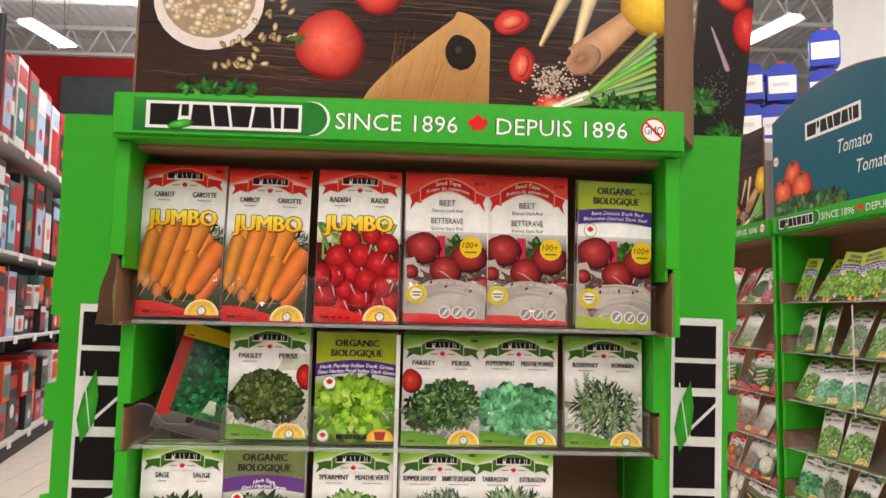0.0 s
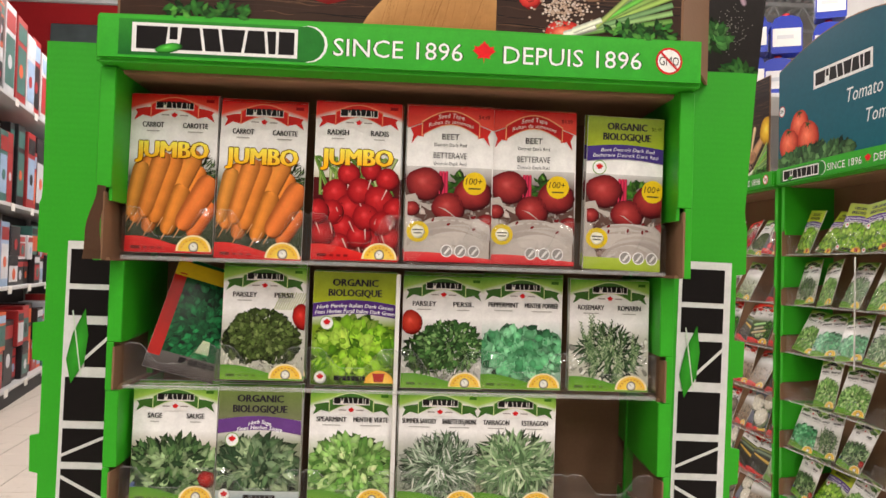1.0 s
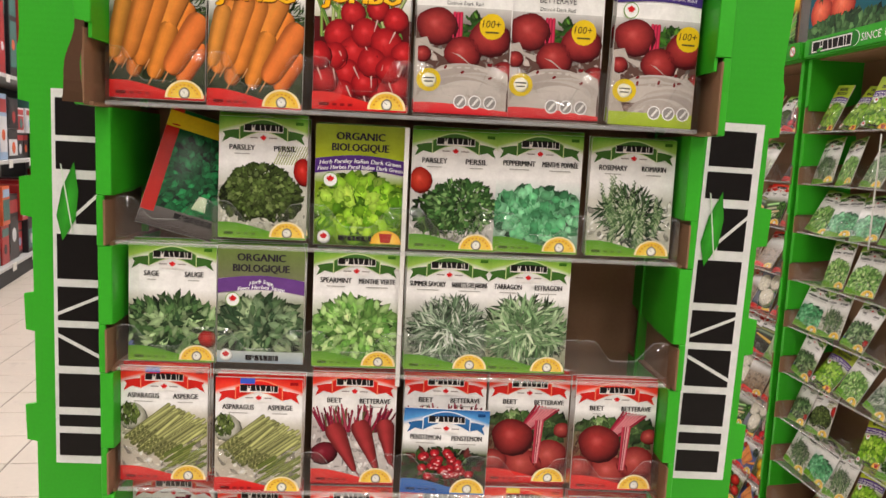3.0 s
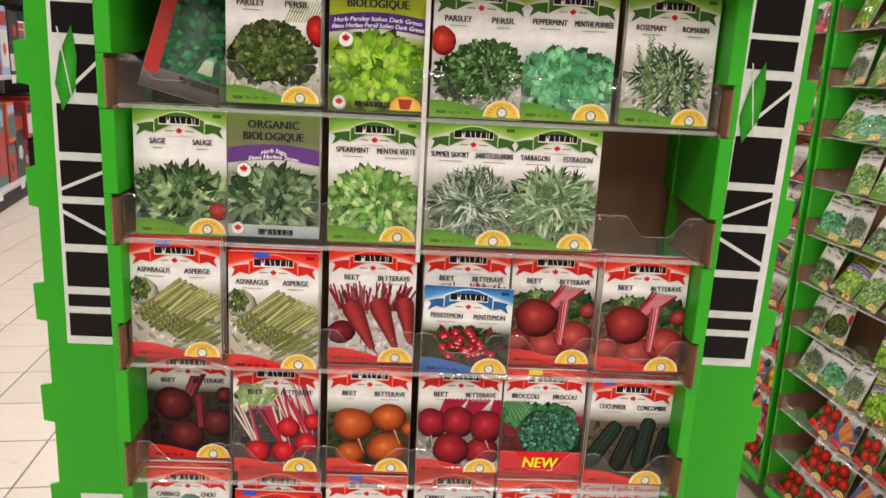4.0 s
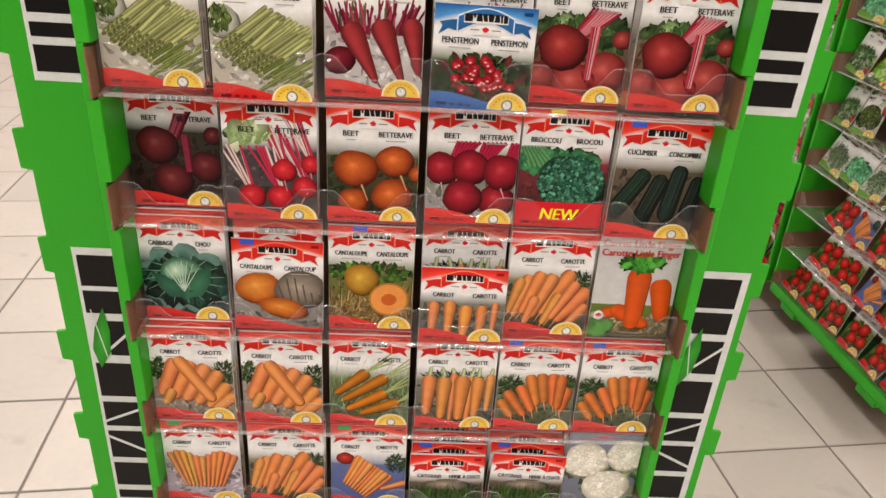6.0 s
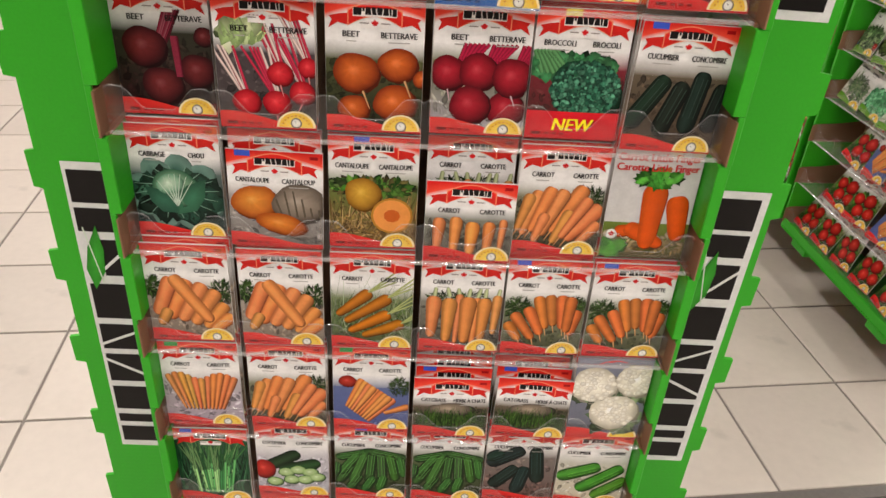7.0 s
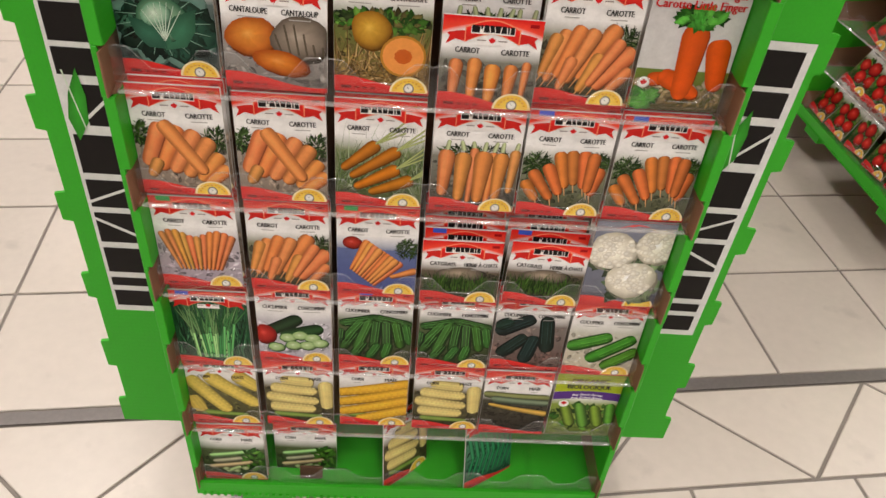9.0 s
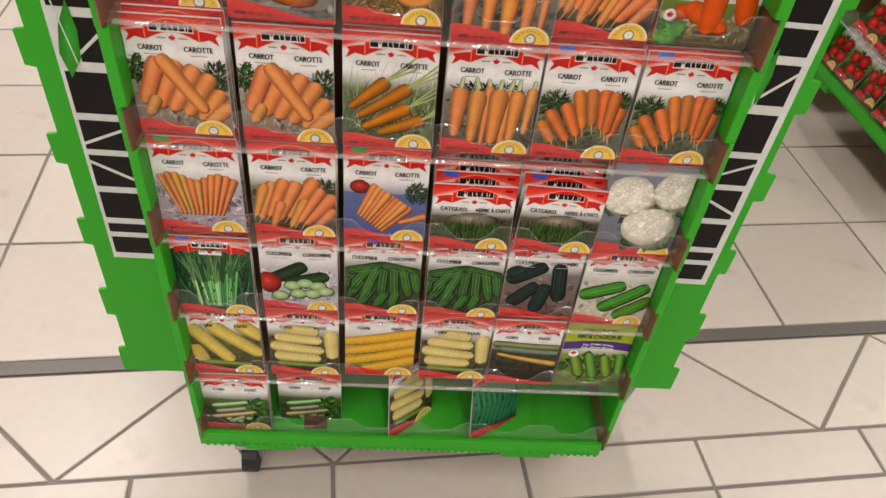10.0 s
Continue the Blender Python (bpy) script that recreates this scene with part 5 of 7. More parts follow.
SHELF_PLAN = [
    [("jumbo_carrot", dict(dy=0.010, dx=-0.005, dz=0.002)), ("jumbo_carrot", dict(dy=0.007, dx=-0.003, dz=-0.002, roll=0.6)), "jumbo_radish", "beet_tape", ("beet_tape", dict(dy=0.004)), ("beet_organic", dict(dz=-0.001, roll=1))],
    [("bag_herb", dict(roll=16, dx=0.002, back=0, lean=14, yaw=14, dy=0.01, dz=0.004)), ("parsley", dict(dz=0.003)), "parsley_organic", ("parsley_plain", dict(dz=-0.001)), ("peppermint", dict(dx=-0.002)), "rosemary"],
    ["sage", ("sage_organic", dict(dz=0.001)), "spearmint", "savory", ("tarragon", dict(dx=-0.006)), None],
    [("asparagus", dict(dy=-0.008, dz=0.002)), ("asparagus", dict(dy=-0.016, dz=-0.004)), "beet_long", ("beet_long", dict(dy=0.01)), ("beet_dark", dict(dy=0.012)), "beet_dark"],
    [("beet_night", dict(dy=0.018)), ("beet_stems", dict(dz=0.002, dy=-0.008)), ("beet_orange", dict(dz=0.0)), ("beet_round", dict(dz=0.002)), ("broccoli", dict(dy=0.006)), ("cucumber_dark", dict(dz=-0.006, roll=1))],
    [("cabbage", dict(dy=0.006)), ("cantaloupe", dict(dy=-0.006, dz=0.0, roll=1)), "melon", ("carrot_upright", dict(dy=0.012)), "carrot_bunch", ("little_finger", dict(dz=0.0))],
    [("carrot_cross", dict(dz=0.002)), "carrot_cross", "carrot_diagonal", "carrot_upright", "carrot_spray", "carrot_spray"],
    ["carrot_fan", "carrot_bunch", "carrot_pile", None, None, ("cauliflower", dict(dz=-0.002))],
    [("onion", dict(dz=-0.012)), ("cucumber_slices", dict(dz=0.0)), "cucumber_pile", "cucumber_pile", ("eggplant_cucumber", dict(dz=0.004)), ("cucumber_long", dict(dz=-0.002))],
    [("corn_husk", dict(dz=-0.004)), ("corn_pale", dict(dz=-0.002)), ("corn_yellow", dict(dz=0.002)), "corn_pale", ("corn_thin", dict(dz=-0.004)), ("pea_organic", dict(dz=-0.004))],
    [("corn_slender", dict(dz=-0.012, back=2)), ("corn_slender", dict(dz=-0.03, back=0, dy=0.02)), None, None, None, None],
]

# ---- the store: floor, walls, ceiling ----
FA = math.atan(0.106)          # the tile grid is turned a little against the stand
FU, FV = Vector((math.cos(FA), math.sin(FA))), Vector((-math.sin(FA), math.cos(FA)))
FO = Vector((0.0, 0.889))      # a point on the joint in front of the row of half tiles


def on_floor(u, v, z=0.0):
    p = FO + FU * u + FV * v
    return (p.x, p.y, z)


g = Geo()
g.add([(-16, -9, -0.004), (14, -9, -0.004), (14, 19, -0.004), (-16, 19, -0.004), (-16, -9, -0.15), (14, -9, -0.15), (14, 19, -0.15), (-16, 19, -0.15)],
      [(0, 1, 2, 3), (7, 6, 5, 4), (0, 4, 5, 1), (1, 5, 6, 2), (2, 6, 7, 3), (3, 7, 4, 0)])
floor = tagged(part("floor", g, GROUT), "store floor of beige ceramic tiles with grey grout", "floor", kind="structure")


def tile_mesh(pts):
    """A tile 4 mm thick with a softened rim."""
    gg = Geo()
    c = (sum(p[0] for p in pts) / len(pts), sum(p[1] for p in pts) / len(pts))
    n = len(pts)
    inner = []
    for p in pts:
        d = Vector((c[0] - p[0], c[1] - p[1]))
        d = d.normalized() * 0.0022
        inner.append((p[0] + d.x, p[1] + d.y))
    gg.add([(p[0], p[1], -0.0035) for p in pts] + [(p[0], p[1], -0.0012) for p in pts] + [(p[0], p[1], 0.0) for p in inner],
           [tuple(range(2 * n, 3 * n))] + [(i, (i + 1) % n, n + (i + 1) % n, n + i) for i in range(n)] + [(n + i, n + (i + 1) % n, 2 * n + (i + 1) % n, 2 * n + i) for i in range(n)])
    return gg


T, GAP = 0.306, 0.0035
SQUARE = tile_mesh([(GAP, GAP), (T - GAP, GAP), (T - GAP, T - GAP), (GAP, T - GAP)]).mesh("tile", TILE)
SLIM = tile_mesh([(GAP, GAP), (T - GAP, GAP), (T - GAP, 0.092 - GAP), (GAP, 0.092 - GAP)]).mesh("tile", TILE)
HALF = tile_mesh([(-0.2035, 0.2085 - GAP), (0, GAP * 1.4), (0.2035, 0.2085 - GAP)]).mesh("tile", TILE)
HALF_UP = tile_mesh([(-0.2035, GAP), (0.2035, GAP), (0, 0.2085 - GAP * 1.4)]).mesh("tile", TILE)
U0 = 0.775 - 8 * T
far = Geo()


def lay_tile(mesh, u, v):
    x, y, _ = on_floor(u, v)
    if -1.9 < x < 1.75 and 0.55 < y < 3.2:
        part("tile", mesh, None, floor, m=pose(x, y, 0, 0, 0, math.degrees(FA)))
    else:
        vs = [on_floor(u + p.co.x, v + p.co.y, p.co.z) for p in mesh.vertices]
        far.add(vs, [tuple(p.vertices) for p in mesh.polygons])


JOIN = 0.2085 + 0.031          # beyond the half tiles lies a broad metal joint
for i in range(-34, 46):
    lay_tile(SLIM, U0 + i * T + 0.022, -0.092)
    for j in range(0, 24):
        lay_tile(SQUARE, U0 + i * T, JOIN + j * T)
    for j in range(1, 12):
        lay_tile(SQUARE, U0 + i * T + 0.022, -0.092 - j * T)
for i in range(-24, 34):
    u = 0.727 + i * 0.4225
    lay_tile(HALF, u, 0)
    lay_tile(HALF_UP, u + 0.21125, 0)
for i in range(-14, 18):
    for j in range(24, 56):
        lay_tile(SQUARE, U0 + i * T, JOIN + j * T)
tagged(part("tiled_floor_beyond", far, TILE), "beige ceramic floor tiles farther down the aisle", "tiles", kind="stuff")
g = Geo()
a, b = on_floor(-9, 0.2105), on_floor(9, 0.2105)
c, d = on_floor(9, JOIN - 0.003), on_floor(-9, JOIN - 0.003)
g.prism([a[:2], b[:2], c[:2], d[:2]], "z", -0.0035, 0.0006)
tagged(part("floor_joint", g, JOINT), "broad grey metal expansion joint in the tiled floor", "floor joint", kind="structure")

for nm, bx, mt, lb in (("wall_north", (-16, 17.0, 0, 14, 17.2, 9.0), WALL, "far white store wall"),
                       ("wall_south", (-16, -9.2, 0, 14, -9.0, 9.0), WALL, "white store wall behind the aisle"),
                       ("wall_west", (-16.2, -9, 0, -16, 17, 9.0), WALL, "white store side wall"),
                       ("wall_east", (14, -9, 0, 14.2, 17, 9.0), WALL, "white store side wall")):
    g = Geo()
    g.box(*bx)
    tagged(part(nm, g, mt), lb, "wall", kind="structure")
g = Geo()
g.box(-15.9, 16.86, 5.75, -3.0, 16.98, 7.05, 0.01)
tagged(part("wall_band", g, RED_WALL), "red painted fascia along the far wall", "wall band", kind="structure")
g = Geo()
g.box(-7.9, 16.7, 4.7, -5.2, 16.84, 6.55, 0.02)
board = tagged(part("wall_poster", g, material("dark_poster", lin((92, 104, 106)), 0.5, 0, 3, 0.35, 0, 0.6)), "dark grey-green wall poster under the red fascia", "poster")
g = Geo()
for i in range(0, 150):
    x = -16 + i * 0.2
    g.prism([(x, 7.52), (x + 0.1, 7.52), (x + 0.13, 7.6), (x + 0.2, 7.6), (x + 0.2, 7.66), (x, 7.66)], "y", -9.2, 17.2)
for j in range(9):
    y = -7 + j * 2.9
    g.box(-16, y - 0.05, 7.42, 14, y + 0.05, 7.51)
    g.box(-16, y - 0.05, 6.85, 14, y + 0.05, 6.92)
    for i in range(44):
        x = -16 + i * 0.68
        g.prism([(x, 6.9), (x + 0.04, 6.9), (x + 0.36, 7.45), (x + 0.32, 7.45)], "y", y - 0.015, y + 0.015)
        g.prism([(x + 0.36, 7.45), (x + 0.32, 7.45), (x + 0.64, 6.9), (x + 0.68, 6.9)], "y", y - 0.015, y + 0.015)
tagged(part("ceiling", g, CEIL), "white corrugated metal ceiling with open web joists", "ceiling", kind="structure")


def ceiling_lamp(x, y, z, turn=0, length=2.4):
    e = new("ceiling_lamp")
    e.matrix_basis = pose(x, y, z, 0, 0, turn)
    tagged(e, "white fluorescent tube lamp hanging on wires", "ceiling lamp", "ceiling lamps")
    gg = Geo()
    gg.prism([(-0.09, 0.05), (0.09, 0.05), (0.16, 0.0), (0.15, -0.004), (0.085, 0.04), (-0.085, 0.04), (-0.15, -0.004), (-0.16, 0.0)], "y", -length / 2, length / 2)
    part("housing", gg, CEIL, e)
    gg = Geo()
    gg.box(-0.12, -length / 2 + 0.03, -0.012, 0.12, length / 2 - 0.03, 0.012, 0.008)
    part("tube", gg, TUBE, e, "glowing white tube")
    for s in (-1, 1):
        gg = Geo()
        gg.prism([(s * length * 0.36 - 0.25, 7.53 - z), (s * length * 0.36 - 0.24, 7.53 - z), (s * length * 0.36 + 0.005, 0.05), (s * length * 0.36 - 0.005, 0.05)], "x", -0.005, 0.005)
        gg.prism([(s * length * 0.36 + 0.25, 7.53 - z), (s * length * 0.36 + 0.24, 7.53 - z), (s * length * 0.36 - 0.005, 0.05), (s * length * 0.36 + 0.005, 0.05)], "x", -0.0035, 0.0035)
        part("wire", gg, STEEL, e)
    return e


ceiling_lamp(-4.86, 9.9, 5.0, -8.6, 0.95)
ceiling_lamp(4.47, 8.96, 5.0, 15.4, 0.95)
for lx, ly in LAMPS:
    ceiling_lamp(lx, ly, 4.63)


# ---- the seed stand ----
COLS = (-0.220, -0.135, -0.043, 0.048, 0.132, 0.222)
COLS_LOW = (-0.2255, -0.1325, -0.041, 0.0505, 0.137, 0.2245)    # the packets from the fourth tray down
ROWS_Z = [1.386, 1.259, 1.1375, 1.016, 0.8945, 0.773, 0.6525, 0.534, 0.420, 0.303, 0.187]
XI, XO, YB = 0.268, 0.2825, 0.935
YF1, YF = 0.762, 0.802


def half_width(k):
    """The outer half width beside tray k: the stand draws in a little towards its foot."""
    return XO - 0.0007 * k


def side_panel(s, k, top=YF1):
    """The part of a side wall beside tray k: a double board, notched at the tray, printed green outside."""
    zb = ROWS_Z[k]
    zt = 1.561 if k == 0 else ROWS_Z[k - 1] - 0.006
    z0 = zb - 0.006
    yf = top if k == 0 else YF
    nh = 0.062 if k == 0 else 0.041
    gg = Geo()
    xo = half_width(k)
    # inner board with its slanted lower edge
    gg.prism([(yf, zb + nh - (0.012 if k == 0 else 0.0)), (yf + 0.05, zb + nh + 0.002 - (0.014 if k == 0 else 0)), (YB, zb + nh + 0.012), (YB, zt), (yf, zt)], "x", s * XI, s * (XI + 0.003))
    # front strip above the notch, and its outer half beside the notch
    a, b = sorted((s * XI, s * xo))
    gg.box(a, yf - 0.003, zb + nh, b, yf + 0.0005, zt, 0.0008)
    a, b = sorted((s * (XI + 0.5 * (xo - XI)), s * xo))
    gg.box(a, yf - 0.003, z0, b, yf + 0.0005, zb + nh, 0.0008)
    # outer board
    a, b = sorted((s * (xo - 0.003), s * xo))
    gg.box(a, yf, z0, b, YB, zt)
    return gg


def liner(s, k, top=YF1):
    """The bare brown board that shows inside the notch."""
    zb = ROWS_Z[k]
    yf = top if k == 0 else YF
    nh = 0.062 if k == 0 else 0.041
    gg = Geo()
    xo = half_width(k)
    a, b = sorted((s * (xo - 0.006), s * (xo - 0.0035)))
    gg.box(a, yf + 0.001, zb - 0.005, b, YB, zb + nh + 0.03)
    a, b = sorted((s * (XI + 0.32 * (xo - XI)), s * (XI + 0.48 * (xo - XI))))
    gg.box(a, yf - 0.006, zb - 0.005, b, yf + 0.012, zb + nh - 0.004, 0.0005)
    a, b = sorted((s * (XI + 0.001), s * (xo - 0.004)))
    gg.box(a, yf + 0.004, zb - 0.006, b, YB, zb - 0.003)
    return gg


def scallop(x0, x1, zlow, zhigh):
    """The upper edge of a tray's lip between two dividers: high at both ends, low between."""
    w = x1 - x0
    return [(x0, zhigh * 0.93), (x0 + w * 0.05, zhigh), (x0 + w * 0.17, zhigh * 0.98), (x0 + w * 0.21, zhigh * 0.9), (x0 + w * 0.33, zlow * 1.12), (x0 + w * 0.37, zlow),
            (x0 + w * 0.63, zlow), (x0 + w * 0.67, zlow * 1.12), (x0 + w * 0.79, zhigh * 0.9), (x0 + w * 0.83, zhigh * 0.98), (x0 + w * 0.95, zhigh), (x1, zhigh * 0.93)]


def tray(k, yl):
    """A clear moulded tray of thin sheet: floor, scalloped lip and dividers."""
    gg = Geo()
    gg.add([(-0.266, yl, -0.003), (0.266, yl, -0.003), (0.266, 0.93, -0.003), (-0.266, 0.93, -0.003)], [(0, 1, 2, 3)])
    return gg


def tray_lip(i, k, yl):
    """The scalloped front of one compartment."""
    gg = Geo()
    xs = [-0.266] + [(COLS[q] + COLS[q + 1]) / 2 for q in range(5)] + [0.266]
    zl, zh = (0.019, 0.047) if k == 0 else (0.021, 0.041)
    edge = scallop(xs[i], xs[i + 1], zl, zh)
    vs, fs, nz = [], [], 9
    xx = []
    for j in range(len(edge) - 1):
        for q in range(4):
            t = q / 4
            xx.append((edge[j][0] + (edge[j + 1][0] - edge[j][0]) * t, edge[j][1] + (edge[j + 1][1] - edge[j][1]) * t))
    xx.append(edge[-1])
    for x, top in xx:
        u = (x - xs[i]) / (xs[i + 1] - xs[i])
        post = math.exp(-((min(u, 1 - u) - 0.11) / 0.07) ** 2)
        for j in range(nz + 1):
            s = j / nz
            curl = 0.0055 * max(0, s - 0.55) ** 2 / 0.2
            wave = 0.0006 * math.sin(u * 9 + i * 2 + k * 1.7) * s * math.sin(math.pi * u)
            vs.append((x, yl - 0.0045 * s * top / zh - 0.0032 * post * math.sin(math.pi * min(1, s * 0.9)) + curl * (0.4 + 0.6 * post) + wave, -0.003 + (top + 0.003) * s))
    for a in range(len(xx) - 1):
        for j in range(nz):
            b = a * (nz + 1) + j
            fs.append((b, b + nz + 1, b + nz + 2, b + 1))
    gg.add(vs, fs)
    return gg


def tray_divider(k, yl):
    """An upright fin between two compartments."""
    gg = Geo()
    gg.add([(0, yl - 0.003, -0.003), (0, 0.93, -0.003), (0, 0.93, 0.05), (0, yl + 0.02, 0.046), (0, yl - 0.003, 0.040)], [(0, 1, 2, 3, 4)])
    return gg


def tray_rim(k, yl):
    """The rolled foot and the rolled upper edge of the lip, their highlights put in as milky white."""
    gg = Geo()
    gg.box(-0.267, yl - 0.0026, -0.0045, 0.267, yl + 0.0016, -0.0005, 0.0009)
    xs = [-0.266] + [(COLS[i] + COLS[i + 1]) / 2 for i in range(5)] + [0.266]
    zl, zh = (0.019, 0.047) if k == 0 else (0.021, 0.041)
    for i in range(6):
        edge = scallop(xs[i], xs[i + 1], zl, zh)
        for j in range(len(edge) - 1):
            (ax, az), (bx, bz) = edge[j], edge[j + 1]
            la, lb = 0.0022 * az / zh, 0.0022 * bz / zh
            gg.add([(ax, yl - la - 0.0004, az - 0.0005), (bx, yl - lb - 0.0004, bz - 0.0005), (bx, yl - lb + 0.0004, bz + 0.0003), (ax, yl - la + 0.0004, az + 0.0003)], [(0, 1, 2, 3)])
    return gg


def shear(me, k, z0):
    for v in me.vertices:
        v.co.x += k * (v.co.z - z0)


def wing(s, x_out):
    """A flat side wing with tabs along its outer edge."""
    tabs = [(1.308, 1.268), (1.184, 1.145), (1.061, 1.022), (0.946, 0.905), (0.826, 0.786), (0.707, 0.670), (0.588, 0.552), (0.470, 0.433), (0.353, 0.308)]
    xo, tab = x_out, 0.0112
    edge = [(0.27, 1.622), (xo + 0.0105 if s < 0 else xo + 0.017, 1.622), (xo + 0.008, 1.46), (xo + 0.009, 1.447), (xo + tab, 1.44), (xo + tab, 1.387), (xo, 1.385)]
    for i, (z1, z0) in enumerate(tabs):
        w = tab + (0.0012, -0.001, 0.0004)[i % 3]
        edge += [(xo, z1 + 0.002), (xo + w, z1), (xo + w - 0.001, z0), (xo, z0 - 0.002)]
    edge += [(xo, 0.240), (xo + tab, 0.237), (xo + tab, 0.192), (0.27, 0.192)]
    gg = Geo()
    gg.prism([(s * x, z) for x, z in (edge if s > 0 else edge[::-1])], "y", 0.9, 0.9045)
    gg.box(min(s * 0.27, s * xo), 0.9045, 1.615, max(s * 0.27, s * xo), 0.925, 1.622, 0.001)
    return gg


def flat_sheet(w, h, col, bulge=0.0):
    """A plain printed sheet, its foot at the origin."""
    art = Art(w, h, bulge)
    art.STEP = 0.0
    art.sheet(0, 0, w, h, col, col, 0, 2, 4)
    return art


INKS = {}


def ink_sheet(w, h, col):
    if (w, h, col) not in INKS:
        INKS[w, h, col] = flat_sheet(w, h, col).mesh("block", POSTER, True)
    return INKS[w, h, col]


def slit_sheet(w, h, i):
    """A white slanted slit across a block."""
    key = ("slit", w, h, i)
    if key not in INKS:
        art = Art(w, h, 0.0)
        art.STEP = 0.0
        d = (0.3, -0.3)[i % 2]
        m, e = 0.5 * h, 0.05 * h
        art.poly([(0.3, m - d * h - e), (w - 0.3, m + d * h - e), (w - 0.3, m + d * h + e), (0.3, m - d * h + e)], (226, 224, 222), 0)
        INKS[key] = art.mesh("slit", POSTER, True)
    return INKS[key]


def brand_plate(parent, m, mirror):
    """The maker's mark as plain shapes: black blocks and a green leaf on a white plate, running downward."""
    W, H = 62.0, 404.0
    plate = part("brand_plate", ink_sheet(W, H, (226, 224, 222)), None, parent, "white plate with black blocks and a green leaf", m)
    black = (24, 20, 20)
    for i, (a, b) in enumerate(((0.022, 0.118), (0.132, 0.205), (0.228, 0.345), (0.372, 0.492), (0.512, 0.604), (0.622, 0.728), (0.748, 0.842), (0.862, 0.896), (0.914, 0.978))):
        x0, x1 = (24.0, 54.0) if i == 2 else (4.0, 54.0)
        hh = H * (b - a)
        part("block", ink_sheet(x1 - x0, hh, black), None, plate, "", pose(((x0 + x1) / 2 - W / 2) / 1000, -0.0004, H * (1 - b) / 1000))
        if i in (2, 4, 5):
            part("slit", slit_sheet((x1 - x0), hh, i), None, plate, "", pose(((x0 + x1) / 2 - W / 2) / 1000, -0.0008, H * (1 - b) / 1000))
    if not LEAF_MESH:
        lf = Art(30, 90, 0.0)
        lf.leaf(15, 45, 42, 1.42, (52, 150, 40), 0, 0.24)
        lf.poly([(7, 84), (8.4, 84), (20, 12), (18.6, 12)], (214, 226, 206), 3)
        LEAF_MESH.append(lf.mesh("leaf", POSTER, True))
    part("leaf", LEAF_MESH[0], None, plate, "green leaf", pose(-0.014, -0.0013, 0.243))
    return plate


LEAF_MESH = []
LIPS, FINS = {}, {}


def header_bar(w=0.556):
    """The printed bar over the stand: the maker's mark as plain shapes, and the words beside it."""
    W, H = w * 1000, 38.0
    art = Art(W, H, 0.0)
    art.STEP = 0.00012
    art.sheet(0, 0, W, H, (56, 168, 48), (66, 176, 54), 0, 8, 2)
    art.band(lambda s: 2, lambda s: H - 3, 16, 186, (30, 104, 40), 1, 6, (52, 140, 48))
    art.disc(186, H / 2, 17, H / 2 - 2.4, (40, 122, 44), (40, 122, 44), 1)
    art.disc(188, H / 2, 17.6, H / 2 - 1.8, (240, 244, 238), (240, 244, 238), 0.5)
    art.sheet(28, 5, 178, H - 6, (238, 238, 234), (238, 238, 234), 2, 4, 2)
    block_row(art, 32, 8, 143, H - 17, 3)
    art.disc(61, 9.5, 12, 4, (80, 190, 60), (40, 130, 36), 4, 12)
    for s, cx, wd in (("SINCE 1896", 271, 120), ("DEPUIS 1896", 435, 131)):
        art.text(s, cx, 9.6, 16.5, (24, 70, 26), 1.6, wd + 0.8, bold=0.03)
        art.text(s, cx, 9.6, 16.5, (246, 248, 244), 2.6, wd, bold=0.0)
    leaf = [(0, -1), (0.06, -0.45), (0.55, -0.55), (0.45, -0.3), (0.95, 0.15), (0.75, 0.25), (0.8, 0.55), (0.5, 0.45), (0.3, 0.6), (0.35, 0.75), (0.18, 0.7), (0, 1)]
    pts = leaf + [(-x, y) for x, y in leaf[-2:0:-1]]
    c = [(351 + x * 11.5, 19 + y * 11) for x, y in pts]
    art.put([(351, 19)] + c, [(0, 1 + i, 1 + (i + 1) % len(c)) for i in range(len(c))], [lin((226, 34, 40))] * (len(c) + 1), 3)
    art.disc(527, 19, 13, 13, (206, 38, 40), (206, 38, 40), 2)
    art.disc(527, 19, 11, 11, (244, 244, 240), (244, 244, 240), 3)
    art.text("GMO", 527, 14.8, 8.4, (40, 36, 36), 4, 19)
    art.poly([(518.5, 26), (520, 27.5), (535.5, 12), (534, 10.5)], (206, 38, 40), 5)
    return art


